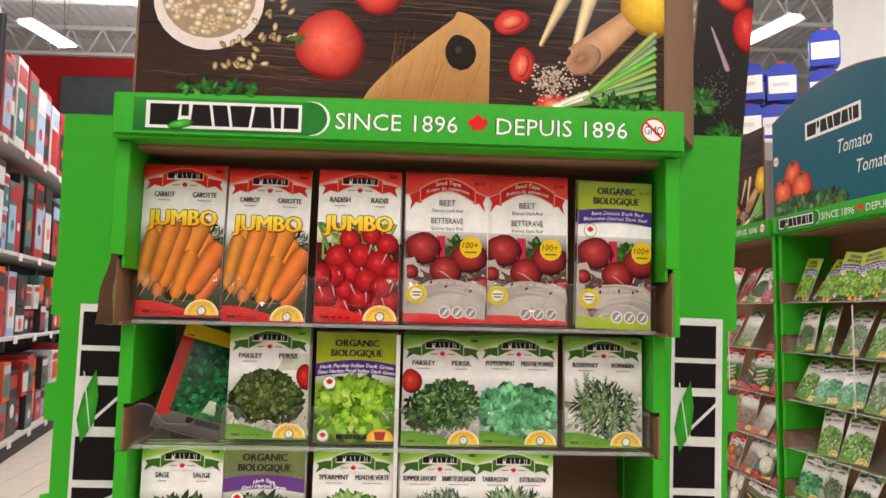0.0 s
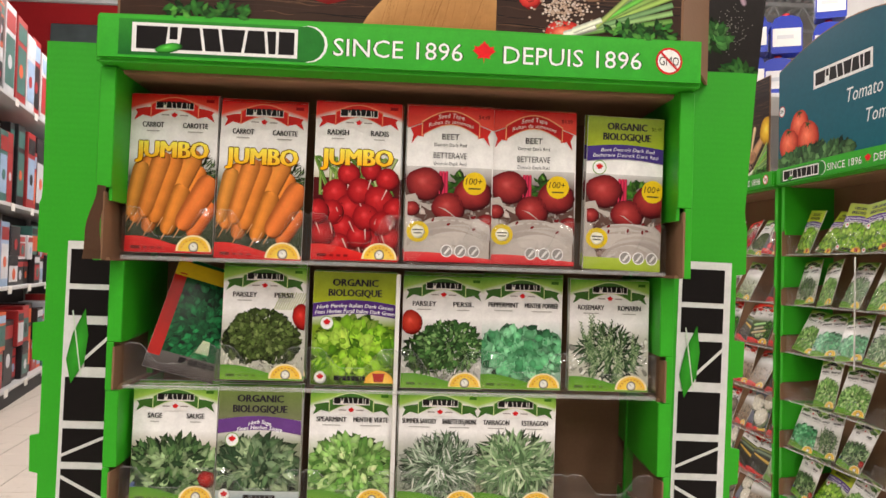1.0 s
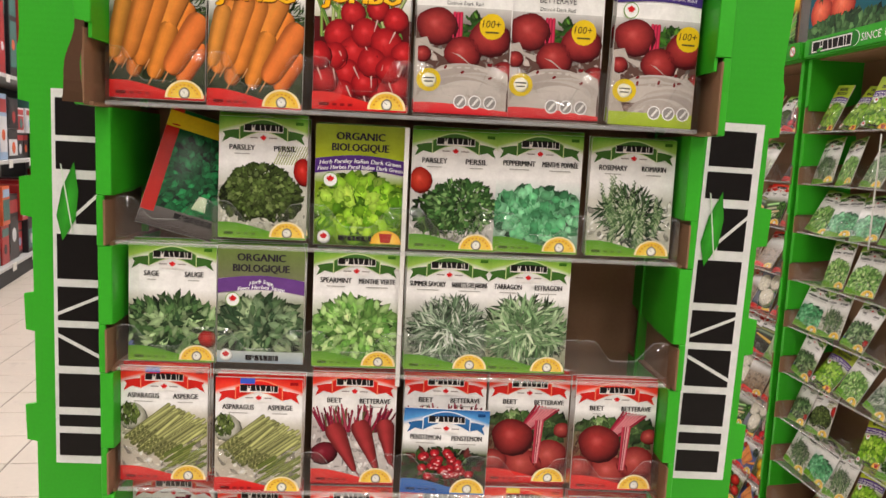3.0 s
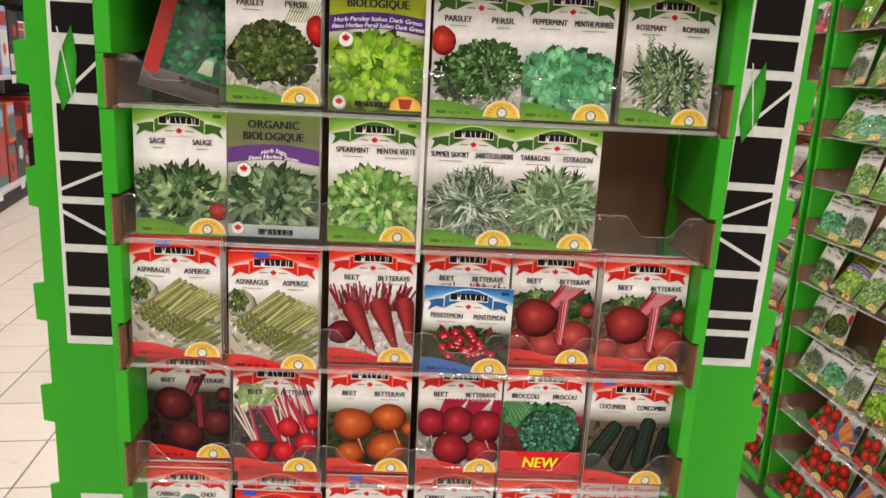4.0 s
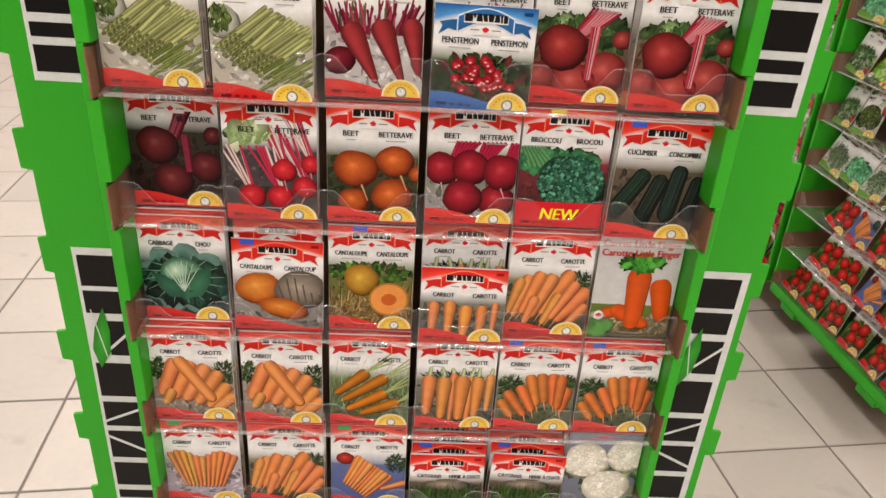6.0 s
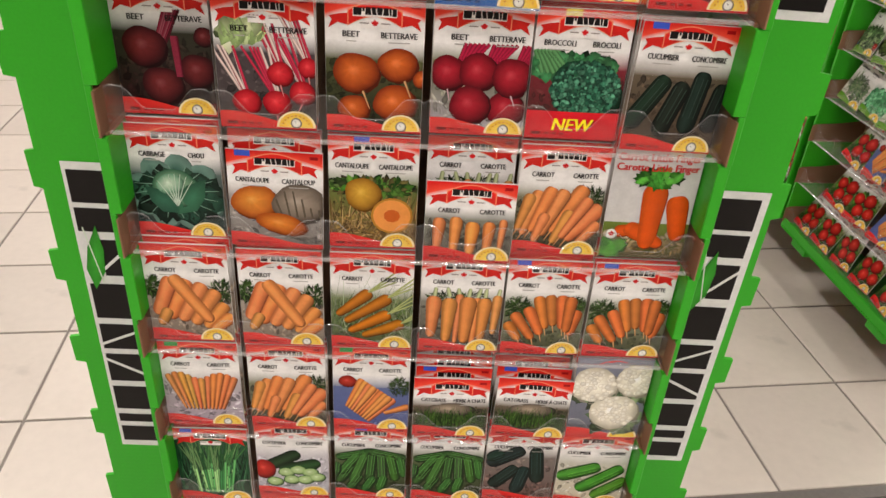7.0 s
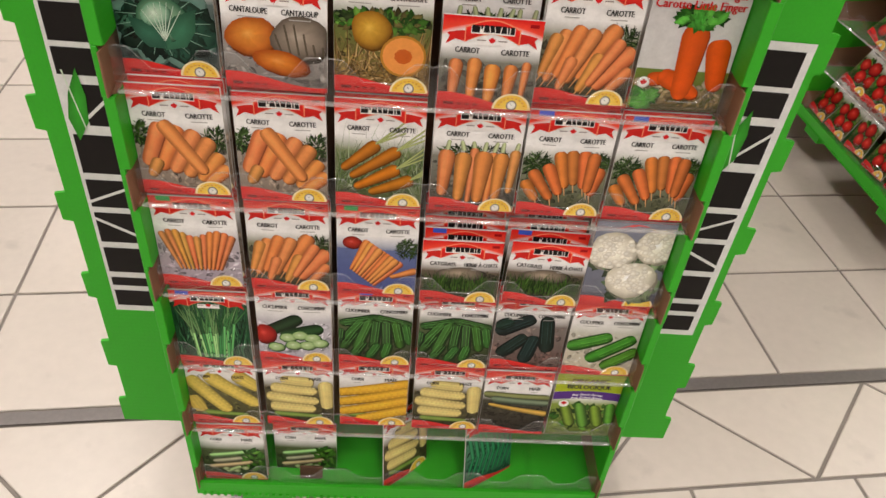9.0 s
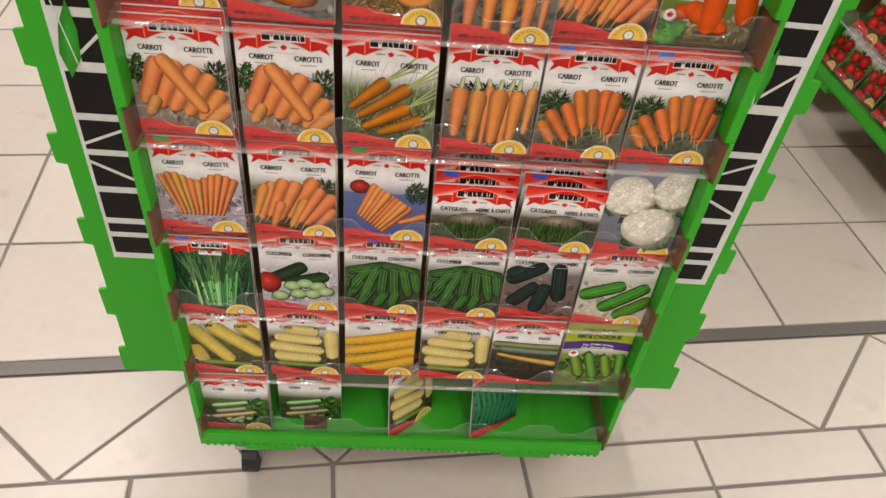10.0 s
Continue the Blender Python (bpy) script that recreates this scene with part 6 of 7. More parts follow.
def food_photo(w, h):
    """A photograph of food on dark planks, printed on board."""
    W, H = w * 1000, h * 1000
    art = Art(W, H, 0.0)
    art.STEP = 0.00016
    art.rng = random.Random(11)
    art.sheet(0, 0, W, H, (44, 31, 23), (38, 29, 24), 0, 6, 6)
    for i in range(5):
        y = H * i / 5
        tint = ((62, 42, 32), (46, 33, 27), (68, 49, 38), (52, 38, 31), (42, 32, 29))[i]
        art.sheet(0, y, W, y + H / 5, tint, tuple(v * 0.8 for v in tint), 0.5, 6, 2)
        art.sheet(0, y, W, y + 1.6, (20, 14, 12), (24, 17, 14), 1.5, 4, 1)
        for j in range(150):
            x0, yy = art.rng.uniform(0, W * 0.9), y + art.rng.uniform(4, H / 5 - 3)
            c = art.rng.choice([(76, 52, 38), (26, 19, 16), (98, 70, 50), (32, 24, 21), (64, 46, 36)])
            art.band(lambda s: yy + 1.4 * math.sin(s * 6), lambda s: yy + 1.4 * math.sin(s * 6) + 0.25 + 0.9 * math.sin(s * 3.1), x0, x0 + art.rng.uniform(30, 130), c, 1.3, 8)
    # chickpea bowl
    art.disc(67, 99, 54, 52, (232, 218, 210), (232, 218, 210), 2, 0, 28)
    art.disc(67, 102, 46, 43, (168, 144, 114), (168, 144, 114), 2.6, 0, 24)
    for i in range(150):
        a, q = art.rng.uniform(0, 6.283), math.sqrt(art.rng.random())
        r = art.rng.uniform(3.2, 4.8)
        c = art.rng.choice([(228, 204, 168), (214, 184, 142), (240, 222, 192)])
        art.disc(67 + 42 * q * math.cos(a), 102 + 39 * q * math.sin(a), r, r * 0.85, c, tuple(v * 0.8 for v in c), 3 + i / 75, 0, 8)
    # seeds
    for i in range(46):
        x, y = art.rng.gauss(128, 16), art.rng.uniform(30, 124)
        c = art.rng.choice([(206, 178, 126), (180, 146, 96), (222, 202, 160)])
        art.disc(x - (y < 60) * 22, y, 4.6, 2.6, c, tuple(v * 0.6 for v in c), 3, art.rng.uniform(0, 180), 8)
    # tomatoes
    for x, y, r, d in ((186, 58, 33, 1), (232, 118, 26, 0)):
        art.disc(x, y, r, r * 1.02, (240, 96, 74), (176, 24, 18), 4, 0, 26)
        if d:
            art.leaf(x - 32, y + 4, 12, 0.1, (70, 96, 36), 5, 0.25)
            art.leaf(x - 28, y + 2, 9, 1.2, (60, 90, 30), 5, 0.25)
    # wooden board with its round hole
    art.band(lambda s: 0, lambda s: 4 + 88 * min(1, s * 1.35) ** 0.8 if s < 0.72 else 96 * math.cos((s - 0.72) * 3.4) ** 0.4, 222, 346, (168, 118, 66), 3, 30, (206, 158, 98))
    for i in range(44):
        x0 = art.rng.uniform(246, 344)
        art.band(lambda s: 2 + s * art_h(x0), lambda s: 2.8 + s * art_h(x0), x0 - art.rng.uniform(4, 18), x0, art.rng.choice([(138, 92, 48), (176, 126, 74), (120, 76, 38), (196, 148, 92)]), 3.6, 6)
    art.disc(316, 55, 15, 17, (26, 20, 18), (40, 28, 20), 4.4, 0, 20)
    # cherry tomatoes, cut
    for x, y, a in ((367, 88, 20), (378, 44, 80), (410, 4, 5)):
        art.disc(x, y, 18, 12, (236, 84, 66), (190, 30, 26), 4, a, 16)
        art.disc(x, y, 12, 6.5, (240, 136, 104), (214, 60, 46), 4.6, a, 12)
    # spilled salt
    for i in range(260):
        x, y = art.rng.gauss(408, 13), art.rng.gauss(28, 9)
        c = art.rng.choice([(224, 206, 190), (190, 160, 136), (206, 180, 158)])
        art.disc(x, y, 1.5, 1.2, c, tuple(v * 0.8 for v in c), 4, 0, 5)
    # parsnips and a wooden scoop
    art.root(428, 130, 396, 64, 15, 3, (222, 196, 150), 4)
    art.root(452, 136, 428, 50, 17, 4, (228, 202, 156), 4)
    art.root(498, 104, 436, 50, 20, 34, (206, 158, 116), 5, False, 0.7, 1.15)
    art.disc(440, 52, 19, 13, (150, 104, 76), (196, 148, 112), 6, 40, 14)
    # pepper and spring onions
    art.disc(512, 116, 34, 36, (248, 206, 60), (196, 140, 20), 5, 0, 20)
    for i in range(9):
        y = 8 + i * 5.4
        art.root(414 + i * 3, 2 + i * 0.8, 514, y + 12 + i * 2.4, 4.5, 5.5, (104 + (i * 37 % 60), 150 + (i * 29 % 50), 70 + (i * 41 % 50)), 6 + (i % 3) * 0.3, False)
    art.root(410, 2, 440, 12, 7, 6, (232, 236, 214), 7, False)
    art.root(418, 6, 446, 18, 6, 5, (226, 232, 206), 7, False)
    for cx in (60, 96, 470, 498):
        art.foliage(cx, 8, 20, 9, 46, 5, [(46, 104, 36), (70, 128, 48), (34, 80, 30)], 7, 0.45)
    return art


def art_h(x):
    return 60 + 20 * math.sin(x)


def tomato_photo(w, h):
    """A teal board with a heap of tomatoes on leaves, and curved lettering."""
    W, H = w * 1000, h * 1000
    art = Art(W, H, 0.0)
    art.STEP = 0.00016
    art.rng = random.Random(5)
    art.sheet(0, 0, W, H, (26, 98, 112), (20, 84, 104), 0, 6, 6)
    for x, y, r in ((46, 62, 40), (128, 66, 42), (92, 104, 36)):
        art.disc(x, y, r, r * 0.95, (240, 116, 84), (190, 50, 34), 1 + (y > 90) * -0.4, 0, 22)
        for k in range(5):
            art.leaf(x + 6 * math.cos(k * 1.25), y + r * 0.75 + 4 * math.sin(k * 1.25), 9, k * 1.25, (40, 70, 34), 1.8, 0.25)
    art.foliage(150, 16, 150, 26, 300, 14, [(62, 98, 58), (84, 122, 74), (44, 76, 46)], 2.4, 0.6)
    art.text("Tomato", 330, 118, 32, (236, 240, 240), 3, 120, 0.2)
    art.text("Tomates", 400, 62, 30, (236, 240, 240), 3, 130, 0.2)
    art.disc(16, 150, 14, 14, (196, 60, 56), (196, 60, 56), 2)
    art.disc(16, 150, 12, 12, (240, 240, 238), (240, 240, 238), 3)
    art.text("GMO", 16, 146, 9, (40, 36, 36), 4, 18)
    art.sheet(150, 176, 360, 220, (238, 238, 236), (238, 238, 236), 3, 4, 2)
    block_row(art, 158, 183, 194, 30, 4)
    return art


BAR = header_bar()
BAR_MESH = BAR.mesh("header_print", POSTER, True)
FOOD_MESH = food_photo(0.523, 0.36).mesh("food_photo", POSTER, True)


def seed_stand(m, label, wings, rolling=True, name="seed_stand"):
    e = new(name)
    e.matrix_basis = m
    tagged(e, label, "display stand", "seed stands")
    top = YF1 if rolling else YF
    o_y = top - YF1
    g = Geo()
    g.box(-XO, YB, 0.14, XO, YB + 0.004, 1.6)
    part("back_panel", g, BROWN, e, "bare brown cardboard back")
    for s in (-1, 1):
        for k in range(11):
            part("side_panel", side_panel(s, k, top), GREEN, e)
            part("side_liner", liner(s, k, top), BROWN, e, "bare brown board inside the notch")
    for k in range(11):
        o = part("plastic_tray", tray(k, 0.786 + 0.5 * o_y if k == 0 else 0.806), CLEAR, e, "clear moulded plastic tray with a scalloped lip", pose(0, 0, ROWS_Z[k]), smooth=True)
        yl = 0.786 + 0.5 * o_y if k == 0 else 0.806
        part("rim", tray_rim(k, yl), RIM, o, "rolled edge, milky white for its highlight")
        for i in range(6):
            part("lip", LIPS.setdefault((i, k, yl), None) or LIPS.update({(i, k, yl): tray_lip(i, k, yl).mesh("lip", CLEAR, smooth=True)}) or LIPS[i, k, yl], None, o)
        fin = FINS.setdefault(yl, None) or FINS.update({yl: tray_divider(k, yl).mesh("divider", CLEAR)}) or FINS[yl]
        for x in [-0.266] + [(COLS[q] + COLS[q + 1]) / 2 for q in range(5)] + [0.266]:
            part("divider", fin, None, o, "", pose(x, 0, 0))
    g = Geo()
    g.box(-XO, 0.747 + o_y, 1.5625, XO, 0.777 + o_y, 1.568, 0.001)
    part("canopy_fold", g, GREEN, e, "green folded front of the roof")
    g = Geo()
    g.box(-XO, 0.7775 + o_y, 1.559, XO, YB, 1.567, 0.001)
    part("canopy", g, BROWN, e, "bare brown cardboard roof over the top tray")
    g = Geo()
    g.prism([(-0.279, 1.566), (0.281, 1.566), (0.281, 1.6055), (0.15, 1.606), (0.0, 1.6075), (-0.16, 1.6065), (-0.279, 1.6055)], "y", 0.7425 + o_y, 0.7465 + o_y)
    for s in (-1, 1):
        a, b = sorted((s * (XO - 0.003), s * XO))
        g.box(a, 0.747 + o_y, 1.568, b, 0.93, 1.6055, 0.0008)
    hb = part("header", g, GREEN, e, "green cardboard fascia")
    part("header_print", BAR_MESH, POSTER, hb, "printed green bar with white lettering", pose(0.001, 0.7427 + o_y, 1.5665))
    # base: green bottom tray, feet and casters
    g = Geo()
    g.box(-0.275, 0.806, 0.170, 0.275, YB, 0.176, 0.001)
    g.prism([(-0.276, 0.166), (0.270, 0.166), (0.270, 0.192), (-0.276, 0.192)], "y", 0.800, 0.8045)
    for i in range(58):
        g.box(-0.268 + i * 0.0093, 0.7975, 0.1665, -0.264 + i * 0.0093, 0.8005, 0.171)
    part("base_tray", g, GREEN, e)
    if rolling:
        g = Geo()
        g.prism([(-0.140, 0.1765), (-0.109, 0.1765), (-0.108, 0.203), (-0.139, 0.204)], "y", 0.822, 0.8245)
        part("loose_card", g, DARK_BROWN, e, "small bare brown card")
    for x in (-0.185, 0.172):
        g = Geo()
        g.box(x - 0.034, 0.808, 0.142, x + 0.034, 0.84, 0.170, 0.001)
        part("foot_tab", g, GREEN, e)
    for x, y in ((-0.232, 0.862 if rolling else 1.05), (0.235, 0.945 if rolling else 1.05), (-0.215, 1.22), (0.235, 1.22)):
        c = part("caster", caster_fork(), STEEL, e, "small swivel caster", pose(x, y, 0))
        g = Geo()
        g.cyl((-0.011, 0.012, 0.03), "x", 0.03, 0.022, 20)
        part("wheel", g, RUBBER, c, "black rubber wheel")
    g = Geo()
    g.box(-0.275, 0.852, 0.083 if rolling else 0.152, 0.275, 1.26, 0.169, 0.002)
    # unseen rear skirt, added to block light and darken the floor underneath
    if not rolling:
        g.box(-0.275, 1.245, 0.015, 0.275, 1.26, 0.15, 0.002)
    part("deck", g, BROWN, e, "brown board deck over the casters, with any added shade skirt")
    g = Geo()
    g.box(-0.0012, 0.806, 1.125, 0.0032, 0.808, 1.375, 0.0006)
    part("price_rail", g, WHITE_RAIL, e, "narrow white plastic upright")
    if wings:
        for s, xo in ((-1, 0.389), (1, 0.394)):
            me = wing(s, xo).mesh("wing", GREEN)
            if s > 0:
                shear(me, 0.010, 1.62)
            else:
                shear(me, 0.0, 1.3)
            wg = part("wing", me, GREEN, e, "green cardboard side wing with tabs")
            for zt, dx in ((1.400, 0.0), (0.817, -0.008 if s > 0 else 0.001)):
                xc = (0.348 + dx) if s > 0 else -0.338 + dx
                brand_plate(e, pose(xc, 0.8995, zt - 0.404, 0, 1.0 if s > 0 else 0.3, 0), s)
    return e


def caster_fork():
    g = Geo()
    for s in (-1, 1):
        g.prism([(-0.012, 0.082), (0.016, 0.082), (0.02, 0.026), (0.006, 0.022)], "x", s * 0.0145 - 0.0015, s * 0.0145 + 0.0015)
    g.box(-0.018, -0.014, 0.076, 0.018, 0.02, 0.083, 0.001)
    g.cyl((-0.018, 0.012, 0.03), "x", 0.005, 0.036, 10)
    return g


LEANING = pose(0, 0, 1.4, 0, 0.45, 0) @ pose(0, 0, -1.4)
stand = seed_stand(LEANING, "green cardboard seed display on casters, filled with packets", True)
# top boards
g = Geo()
g.box(-0.2615, 0.7445, 1.600, 0.2615, 0.749, 1.968, 0.001)
hb = part("header_board", g, BROWN, stand, "tall printed header board")
part("food_photo", FOOD_MESH, POSTER, hb, "photograph of vegetables on dark planks", pose(0.0, 0.7443, 1.604))
g = Geo()
g.prism([(0.2615, 0.749), (0.2655, 0.749), (0.352, 0.90), (0.348, 0.90)], "z", 1.606, 1.968)
part("header_side", g, BROWN, stand, "bare brown side of the header")
g = Geo()
g.prism([(-0.2655, 0.749), (-0.2615, 0.749), (-0.256, 0.90), (-0.260, 0.90)], "z", 1.606, 1.968)
part("header_side", g, BROWN, stand, "bare brown side of the header")
art = Art(82, 360, 0.0)
art.STEP = 0.00016
art.sheet(0, 0, 82, 360, (44, 40, 38), (58, 54, 54), 0, 3, 6)
art.foliage(14, 48, 22, 18, 60, 8, [(70, 120, 60), (48, 92, 44), (96, 146, 80)], 1, 0.45)
art.foliage(56, 12, 30, 10, 50, 8, [(60, 110, 50), (40, 84, 40)], 1, 0.45)
art.root(22, 150, 52, 96, 3, 9, (176, 150, 164), 2, True)
art.disc(74, 158, 20, 30, (226, 60, 54), (170, 26, 26), 2, 0, 18)
art.disc(48, 196, 22, 18, (232, 84, 70), (176, 30, 30), 2, 0, 18)
for i in range(80):
    art.disc(art.rng.gauss(40, 12), art.rng.gauss(70, 16), 0.9, 0.8, (150, 146, 140), (120, 116, 110), 1, 0, 5)
g = Geo()
g.box(-0.041, 0.0, 0, 0.041, 0.004, 0.36, 0.001)
sb = part("side_header_board", g, BROWN, stand, "dark printed header board of the back side", pose(0.396, 0.945, 1.626, 0, 6.0, 12))
part("side_photo", art, POSTER, sb, "dark photograph of herbs and tomatoes", pose(0, -0.0003, 0), ink=True)
# torn flap beside the top tray
g = Geo()
vs, fs = [], []
for i in range(9):
    t = i / 8
    z = 1.381 + 0.068 * t
    w = 0.0075 * (1 - 0.75 * t) + 0.001
    for j in range(4):
        u = j / 3
        vs.append((-0.2745 - w * u * 0.9 + 0.001 * math.sin(t * 9), 0.752 - 0.016 * u * (1 - t * 0.6) - 0.004 * math.sin(t * 5), z))
for i in range(8):
    for j in range(3):
        fs.append((i * 4 + j, i * 4 + j + 1, (i + 1) * 4 + j + 1, (i + 1) * 4 + j))
g.add(vs + [(x + 0.001, y + 0.003, z) for x, y, z in vs], fs + [tuple(q + 36 for q in f[::-1]) for f in fs])
part("torn_flap", g, DARK_BROWN, stand, "torn brown cardboard flap")

# ---- packets into the trays ----
RNG = random.Random(3)


def hang(pk, k, c, dx=0.0, dz=0.0, dy=0.0, roll=0.0, back=2, m=None, lean=1.5, yaw=0.0):
    """Stand a packet in tray k, column c, with more of the same kind behind it."""
    base = m or LEANING
    y = 0.786 if k == 0 else 0.822 if k < 4 else 0.826 if k < 6 else 0.819
    for i in range(back, -1, -1):
        src = PACKS[pk] if i == 0 else PACKS["plain_green" if PACKS[pk].style == "herb" else "plain_red"] if PACKS[pk].h < 130 else PACKS[pk]
        ox = dx + (RNG.uniform(-0.0018, 0.0018) if i else 0)
        oz = dz + (RNG.uniform(0.0, 0.004) if i else 0) + 0.0008
        put_packet(src, base @ pose((COLS if k < 3 else COLS_LOW)[c] + ox, y + dy + i * 0.0075, ROWS_Z[k] + oz, -lean, roll + (RNG.uniform(-0.5, 0.5) if i else 0), yaw) @ Matrix.Diagonal((1, 1, 1.045 if k == 0 else 1, 1)))


def put_packet(p, m):
    """A packet: its pouch and the printed front."""
    o = new("seed_packet")
    o.matrix_basis = m
    tagged(o, p.label, "seed packet", "seed packets")
    part("pouch", p.body, None, o)
    part("front_print", p.print_mesh, None, o)
    return o


for k, row in enumerate(SHELF_PLAN):
    for c, item in enumerate(row):
        if item is None:
            continue
        pk, kw = item if isinstance(item, tuple) else (item, {})
        hang(pk, k, c, **kw)

# single packets set across others
put_packet(PACKS["flower"], LEANING @ pose(0.0505, 0.813, 1.0125, -2, 1, 0))
put_packet(PACKS["carrot_short"], LEANING @ pose(0.0505, 0.813, 0.7705, -2, 0.5, 0))
put_packet(PACKS["carrot_upright"], LEANING @ pose(-0.1325, 0.833, 0.7705, -2, 0, 0))
for i, key in enumerate(("catgrass", "catgrass_b", "catgrass_c", "catgrass_d", "catgrass_e")):
    put_packet(PACKS[key], LEANING @ pose(0.048 + 0.001 * (i % 2), 0.812 + i * 0.010, ROWS_Z[7] + 0.0008, -3, 0.5 * (i % 3), 0))
    put_packet(PACKS[key], LEANING @ pose(0.1375 - i * 0.001, 0.814 + i * 0.010, ROWS_Z[7] + 0.0008, -4, 2.4 - 0.8 * i, 0))
put_packet(PACKS["corn_pale"], LEANING @ pose(0.006, 0.832, 0.1772, -13, 10, 44))
put_packet(PACKS["bean_green"], LEANING @ pose(0.122, 0.830, 0.1772, -12, 5, 34))


# ---- the neighbouring stands ----
def neighbour(ty, plan, label):
    m = Matrix.Translation((0.2075 - 0.0524 * (ty - 1.677), ty, 0)) @ pose(0, 0, 0, 0, 0, -87) @ Matrix.Diagonal((1.04, 1.04, 1.04, 1))
    e = seed_stand(m, label, False, False)
    r = random.Random(int(ty * 100))
    for k in range(11):
        for c in range(6):
            if r.random() < 0.04 or (ty > 2 and c < 2):
                continue
            pk = PACKS[r.choice(plan[0] if k == 0 else plan[1] if k < 8 else plan[2])]
            y = 0.815 if k == 0 else 0.824
            tip = r.uniform(14, 32)
            put_packet(pk, m @ pose(COLS[c] + r.uniform(-0.004, 0.004), y + r.uniform(-0.004, 0.004), ROWS_Z[k] + 0.0008, -tip, r.uniform(-9, 9), r.uniform(-12, 12)))
    return e, m


HERBS = ["parsley", "rosemary", "sage", "spearmint", "savory", "tarragon", "spearmint", "peppermint", "parsley_plain", "sage_organic", "sage", "parsley_organic", "plain_green"]
REDS = ["tomato", "tomato", "tomato", "pepper", "carrot_pile", "tomato", "beet_round", "jumbo_radish"]
REDS = [q for q in REDS if PACKS[q].h < 130]
near_stand, mC = neighbour(1.677, (["parsley_organic", "spearmint", "parsley", "peppermint"], HERBS, REDS), "green cardboard seed stand with a teal tomato header")
far_stand, mB = neighbour(2.282, (["beet_stems", "plain_red", "spearmint", "parsley"], ["beet_stems", "corn_thin", "plain_green", "cauliflower", "corn_slender", "spearmint", "cantaloupe", "plain_red"], REDS + ["carrot_pile", "onion"]), "green cardboard seed stand with a food photograph header")
g = Geo()
n = 14
top = [(-0.275 + 0.55 * i / n, 1.602 + 0.225 + 0.085 * math.sin(math.pi * (0.12 + 0.76 * i / n))) for i in range(n + 1)]
g.prism([(0.275, 1.600), (-0.275, 1.600)] + top, "y", 0.7845, 0.789)
hb = part("header_board", g, BROWN, near_stand, "arched teal header board")
teal = tomato_photo(0.55, 0.36)
lim = []
for x, y, z in teal.v:
    u = (x + 0.275) / 0.55
    lim.append((x, y, min(z, 0.225 + 0.085 * math.sin(math.pi * (0.12 + 0.76 * u)) - 0.002)))
teal.v = lim
part("tomato_photo", teal, POSTER, hb, "teal photograph of tomatoes on leaves", pose(0, 0.7843, 1.602), ink=True)
g = Geo()
g.box(-0.2615, 0.7845, 1.600, 0.2615, 0.789, 1.864, 0.001)
hb = part("header_board", g, BROWN, far_stand, "printed header board")
part("food_photo", food_photo(0.523, 0.26), POSTER, hb, "photograph of vegetables on dark planks", pose(0, 0.7843, 1.602), ink=True)

# ---- jugs on a rack behind the stands ----
g = Geo()
for x in (1.8, 3.05):
    for y in (4.75, 5.25):
        g.box(x - 0.02, y - 0.02, 0, x + 0.02, y + 0.02, 2.538)
for z in (0.3, 1.1, 1.9, 2.538):
    g.box(1.74, 4.73, z, 3.07, 5.27, z + 0.03, 0.004)
tagged(part("steel_rack", g, SHELF), "grey steel rack behind the seed stands", "rack")


def jug(m):
    e = new("plastic_jug")
    e.matrix_basis = m
    tagged(e, "blue plastic jug with a red cap and white label", "jug", "jugs on the rack")
    gg = Geo()
    gg.prism([(-0.088, 0), (0.088, 0), (0.095, 0.01), (0.095, 0.19), (0.075, 0.235), (0.03, 0.25), (-0.03, 0.25), (-0.075, 0.235), (-0.095, 0.19), (-0.095, 0.01)], "y", -0.06, 0.06)
    part("body", gg, BLUE, e)
    gg = Geo()
    gg.cyl((0, 0, 0.25), "z", 0.026, 0.026, 14, 0.023)
    part("cap", gg, CAP, e, "red screw cap")
    gg = Geo()
    gg.box(-0.086, -0.0625, 0.045, 0.086, -0.0605, 0.165, 0.0005)
    part("label", gg, WHITE_RAIL, e, "white paper label")
    gg = Geo()
    gg.box(-0.06, -0.064, 0.095, 0.04, -0.0628, 0.12)
    part("label_band", gg, SHELF, e, "grey band of print")
    return e


first = jug(pose(2.27, 4.86, 2.57, 0, 0, -24))
for x, y, z, a in ((2.46, 4.86, 2.57, -24), (2.66, 4.88, 2.57, -28), (2.28, 4.86, 2.847, -22), (2.42, 4.99, 2.847, -24), (2.50, 4.84, 2.847, -20), (2.86, 4.9, 2.57, -26), (2.84, 4.92, 2.847, -26), (2.85, 4.92, 3.124, -24), (2.3, 5.1, 2.57, -20), (2.62, 5.1, 2.57, -20)):
    copy_thing(first, pose(x, y, z, 0, 0, a))
g = Geo()
g.box(3.62, 5.3, 0, 4.5, 6.1, 7.5, 0.01)
tagged(part("column", g, WALL), "square white painted column reaching the ceiling", "column", kind="structure")

# ---- shelving along the far aisle ----
AX = Matrix.Translation((-3.36, 6.0, 0)) @ pose(0, 0, 0, 0, 0, 90 + math.degrees(math.atan(0.235)))
g = Geo()
g.prism([(0.0, 0.0), (0.5, 0.0), (0.5, 3.95), (0.46, 3.95), (0.46, 0.14), (0.0, 0.14)], "x", 0, 6.4)
shelving = part("gondola", g, DARK)
shelving.matrix_basis = AX
for x in (0, 1.2, 2.4, 3.6, 4.8, 6.36):
    g = Geo()
    g.box(x, 0.42, 0.141, x + 0.04, 0.459, 3.95)
    part("post", g, SHELF, shelving)
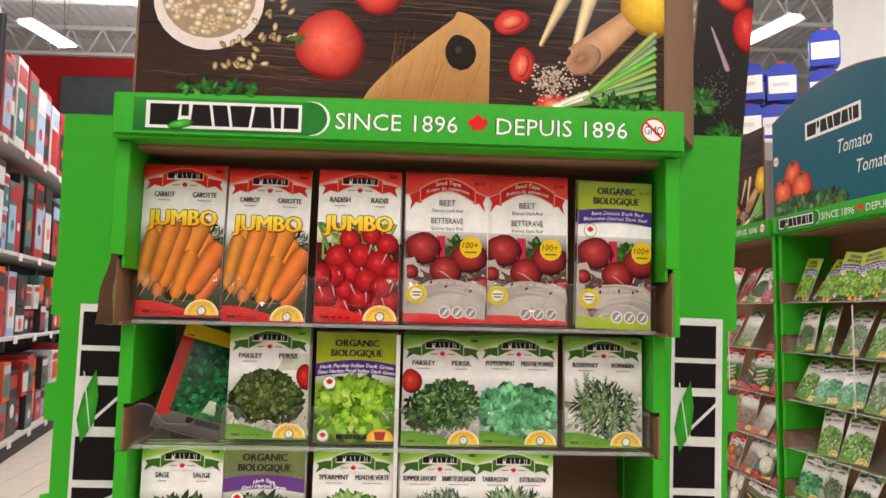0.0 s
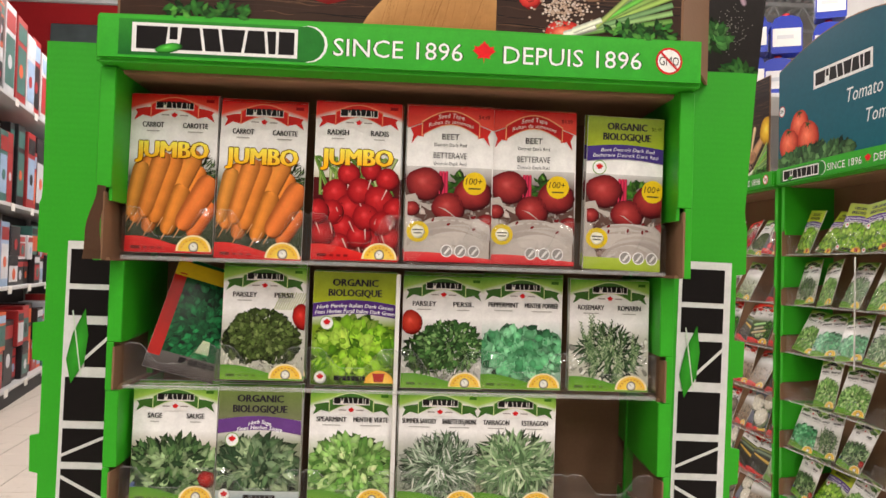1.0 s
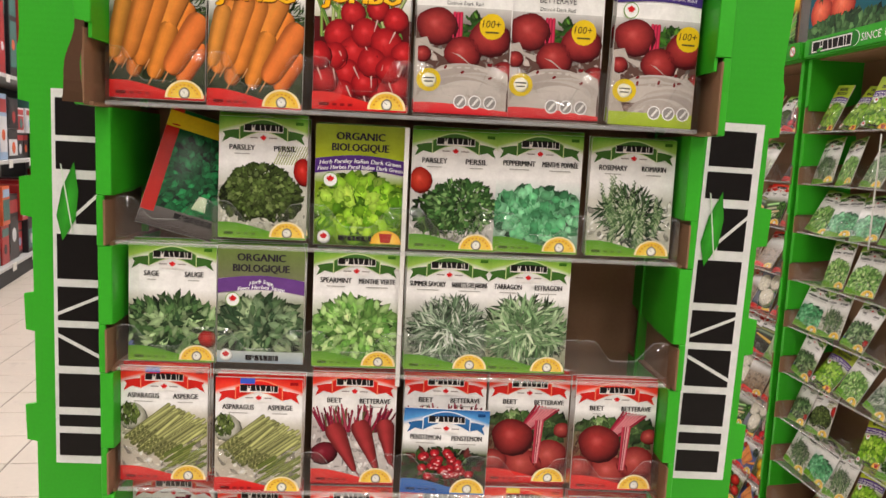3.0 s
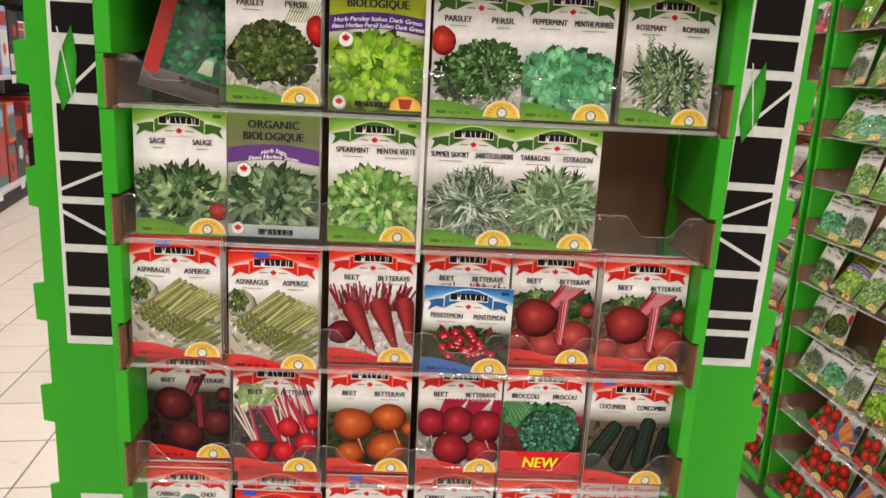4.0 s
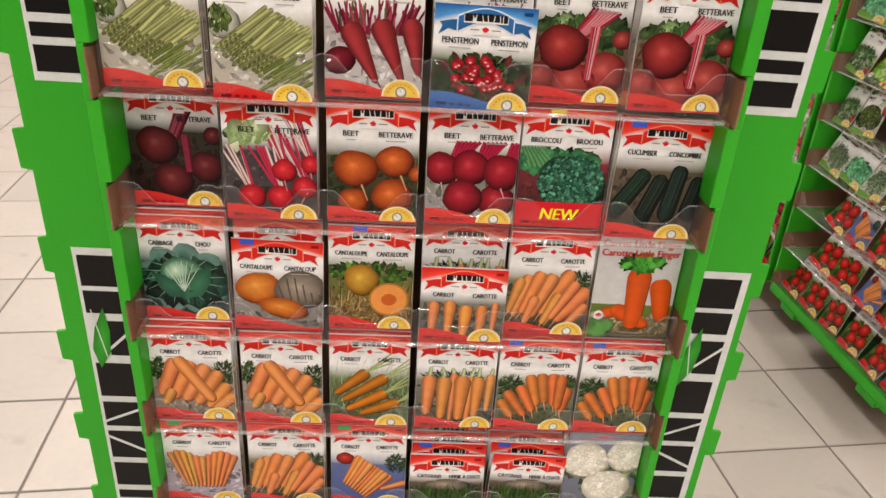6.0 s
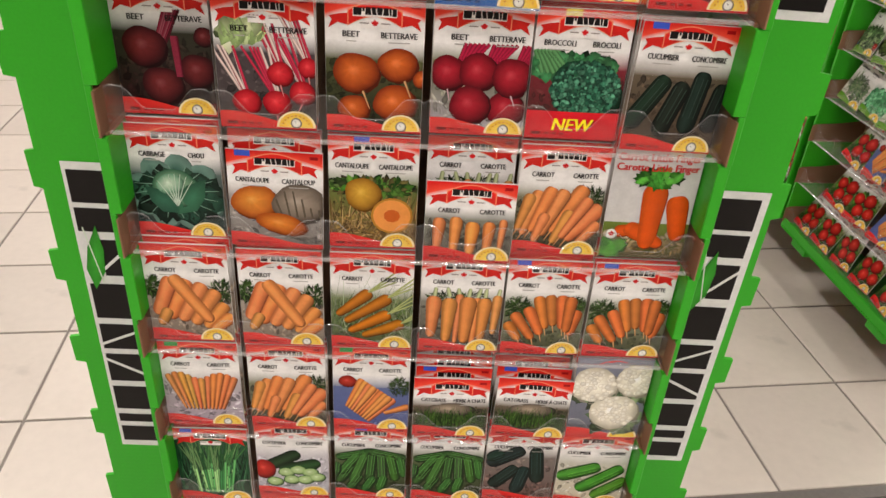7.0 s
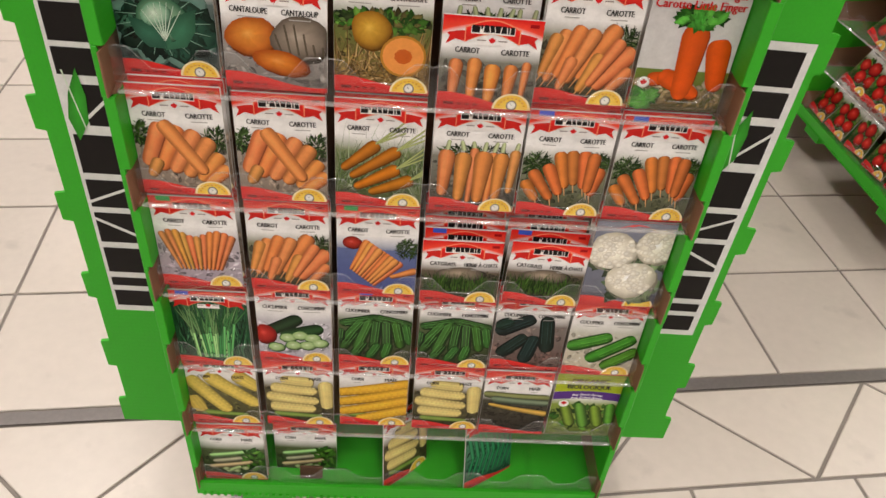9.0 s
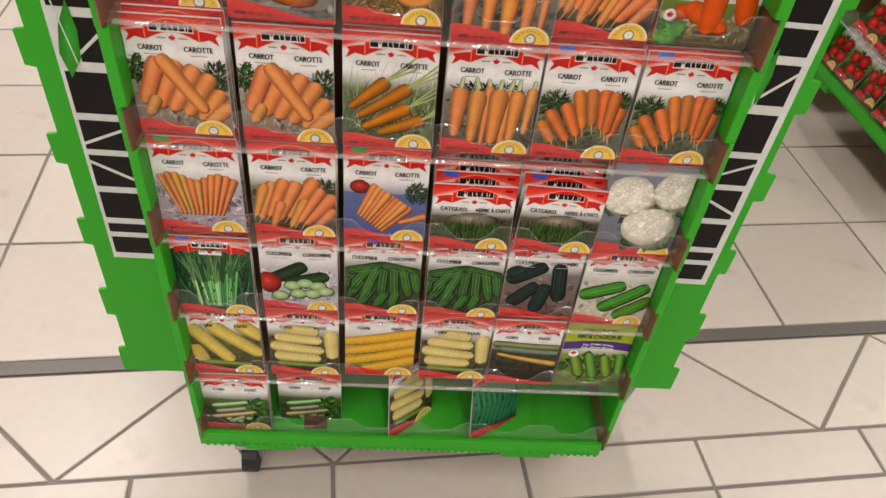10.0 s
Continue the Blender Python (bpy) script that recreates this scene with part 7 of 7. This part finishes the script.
tagged(shelving, "tall charcoal store shelving with grey shelves of boxed goods", "shelving")
for z in (0.14, 1.08, 1.84, 2.80):
    g = Geo()
    g.box(0, -0.02, z, 6.4, 0.46, z + 0.035, 0.004)
    sh = part("shelf", g, SHELF, shelving)
    for i in range(9):
        g = Geo()
        g.box(0.3 + i * 0.7, -0.026, z - 0.035, 0.42 + i * 0.7, -0.022, z + 0.035)
        part("price_ticket", g, WHITE_RAIL, sh, "white price ticket")
r = random.Random(21)
TINTS = [material("carton_" + n, lin(c), 0.4, 0, 8, 0.25, 0.02, 3) for n, c in (("red", (168, 42, 44)), ("black", (34, 32, 36)), ("white", (206, 206, 210)), ("blue", (150, 176, 206)), ("teal", (62, 110, 104)), ("orange", (214, 92, 48)))]


def carton(m, w, d, h, body, face, strip):
    e = new("boxed_item")
    e.matrix_basis = m
    tagged(e, "boxed retail goods in red, black and white packaging", "box", "boxes on the shelving")
    gg = Geo()
    gg.box(-w / 2, 0, 0, w / 2, d, h, 0.004)
    part("carton", gg, body, e)
    gg = Geo()
    gg.box(-w * 0.42, -0.003, h * 0.12, w * 0.42, -0.0005, h * 0.66)
    part("front_panel", gg, face, e)
    gg = Geo()
    gg.box(-w * 0.42, -0.003, h * 0.72, w * 0.42, -0.0005, h * 0.92)
    part("title_panel", gg, strip, e)
    gg = Geo()
    gg.cyl((r.uniform(-0.1, 0.1) * w, -0.0045, h * 0.38), "y", min(w, h) * 0.2, 0.0015, 14)
    part("picture", gg, r.choice(TINTS), e)


for z, top in ((0.175, 0.80), (1.115, 0.62), (1.875, 0.82), (2.835, 0.92)):
    x = 0.1
    while x < 6.1:
        w = r.uniform(0.14, 0.34)
        q = r.uniform(0.75, 1.0)
        split = r.random() < 0.45
        for j in range(2 if split else 1):
            h = top * q / (2 if split else 1)
            carton(AX @ pose(x + w / 2, r.uniform(0.0, 0.06), z + j * h), w, 0.3, h - 0.004, *r.choices(TINTS, weights=(4, 5, 3, 2, 2, 1), k=3))
        x += w + 0.012
# aisle sign
g = Geo()
g.box(-0.3, 0, 0, 0.3, 0.03, 0.62, 0.004)
sign = part("aisle_sign", g, DARK)
sign.matrix_basis = pose(-2.92, 4.9, 2.66, 0, 0, -20)
tagged(sign, "black hanging aisle sign with a white numeral", "sign")
art = Art(260, 300, 0.0)
art.text("0", 130, 60, 190, (236, 236, 236), 1)
part("numeral", art, POSTER, sign, "white numeral", pose(0.17, -0.001, 0.2), ink=True)
for x in (-0.25, 0.25):
    g = Geo()
    g.cyl((x, 0.015, 0.62), "z", 0.004, 4.25, 6)
    part("wire", g, STEEL, sign)
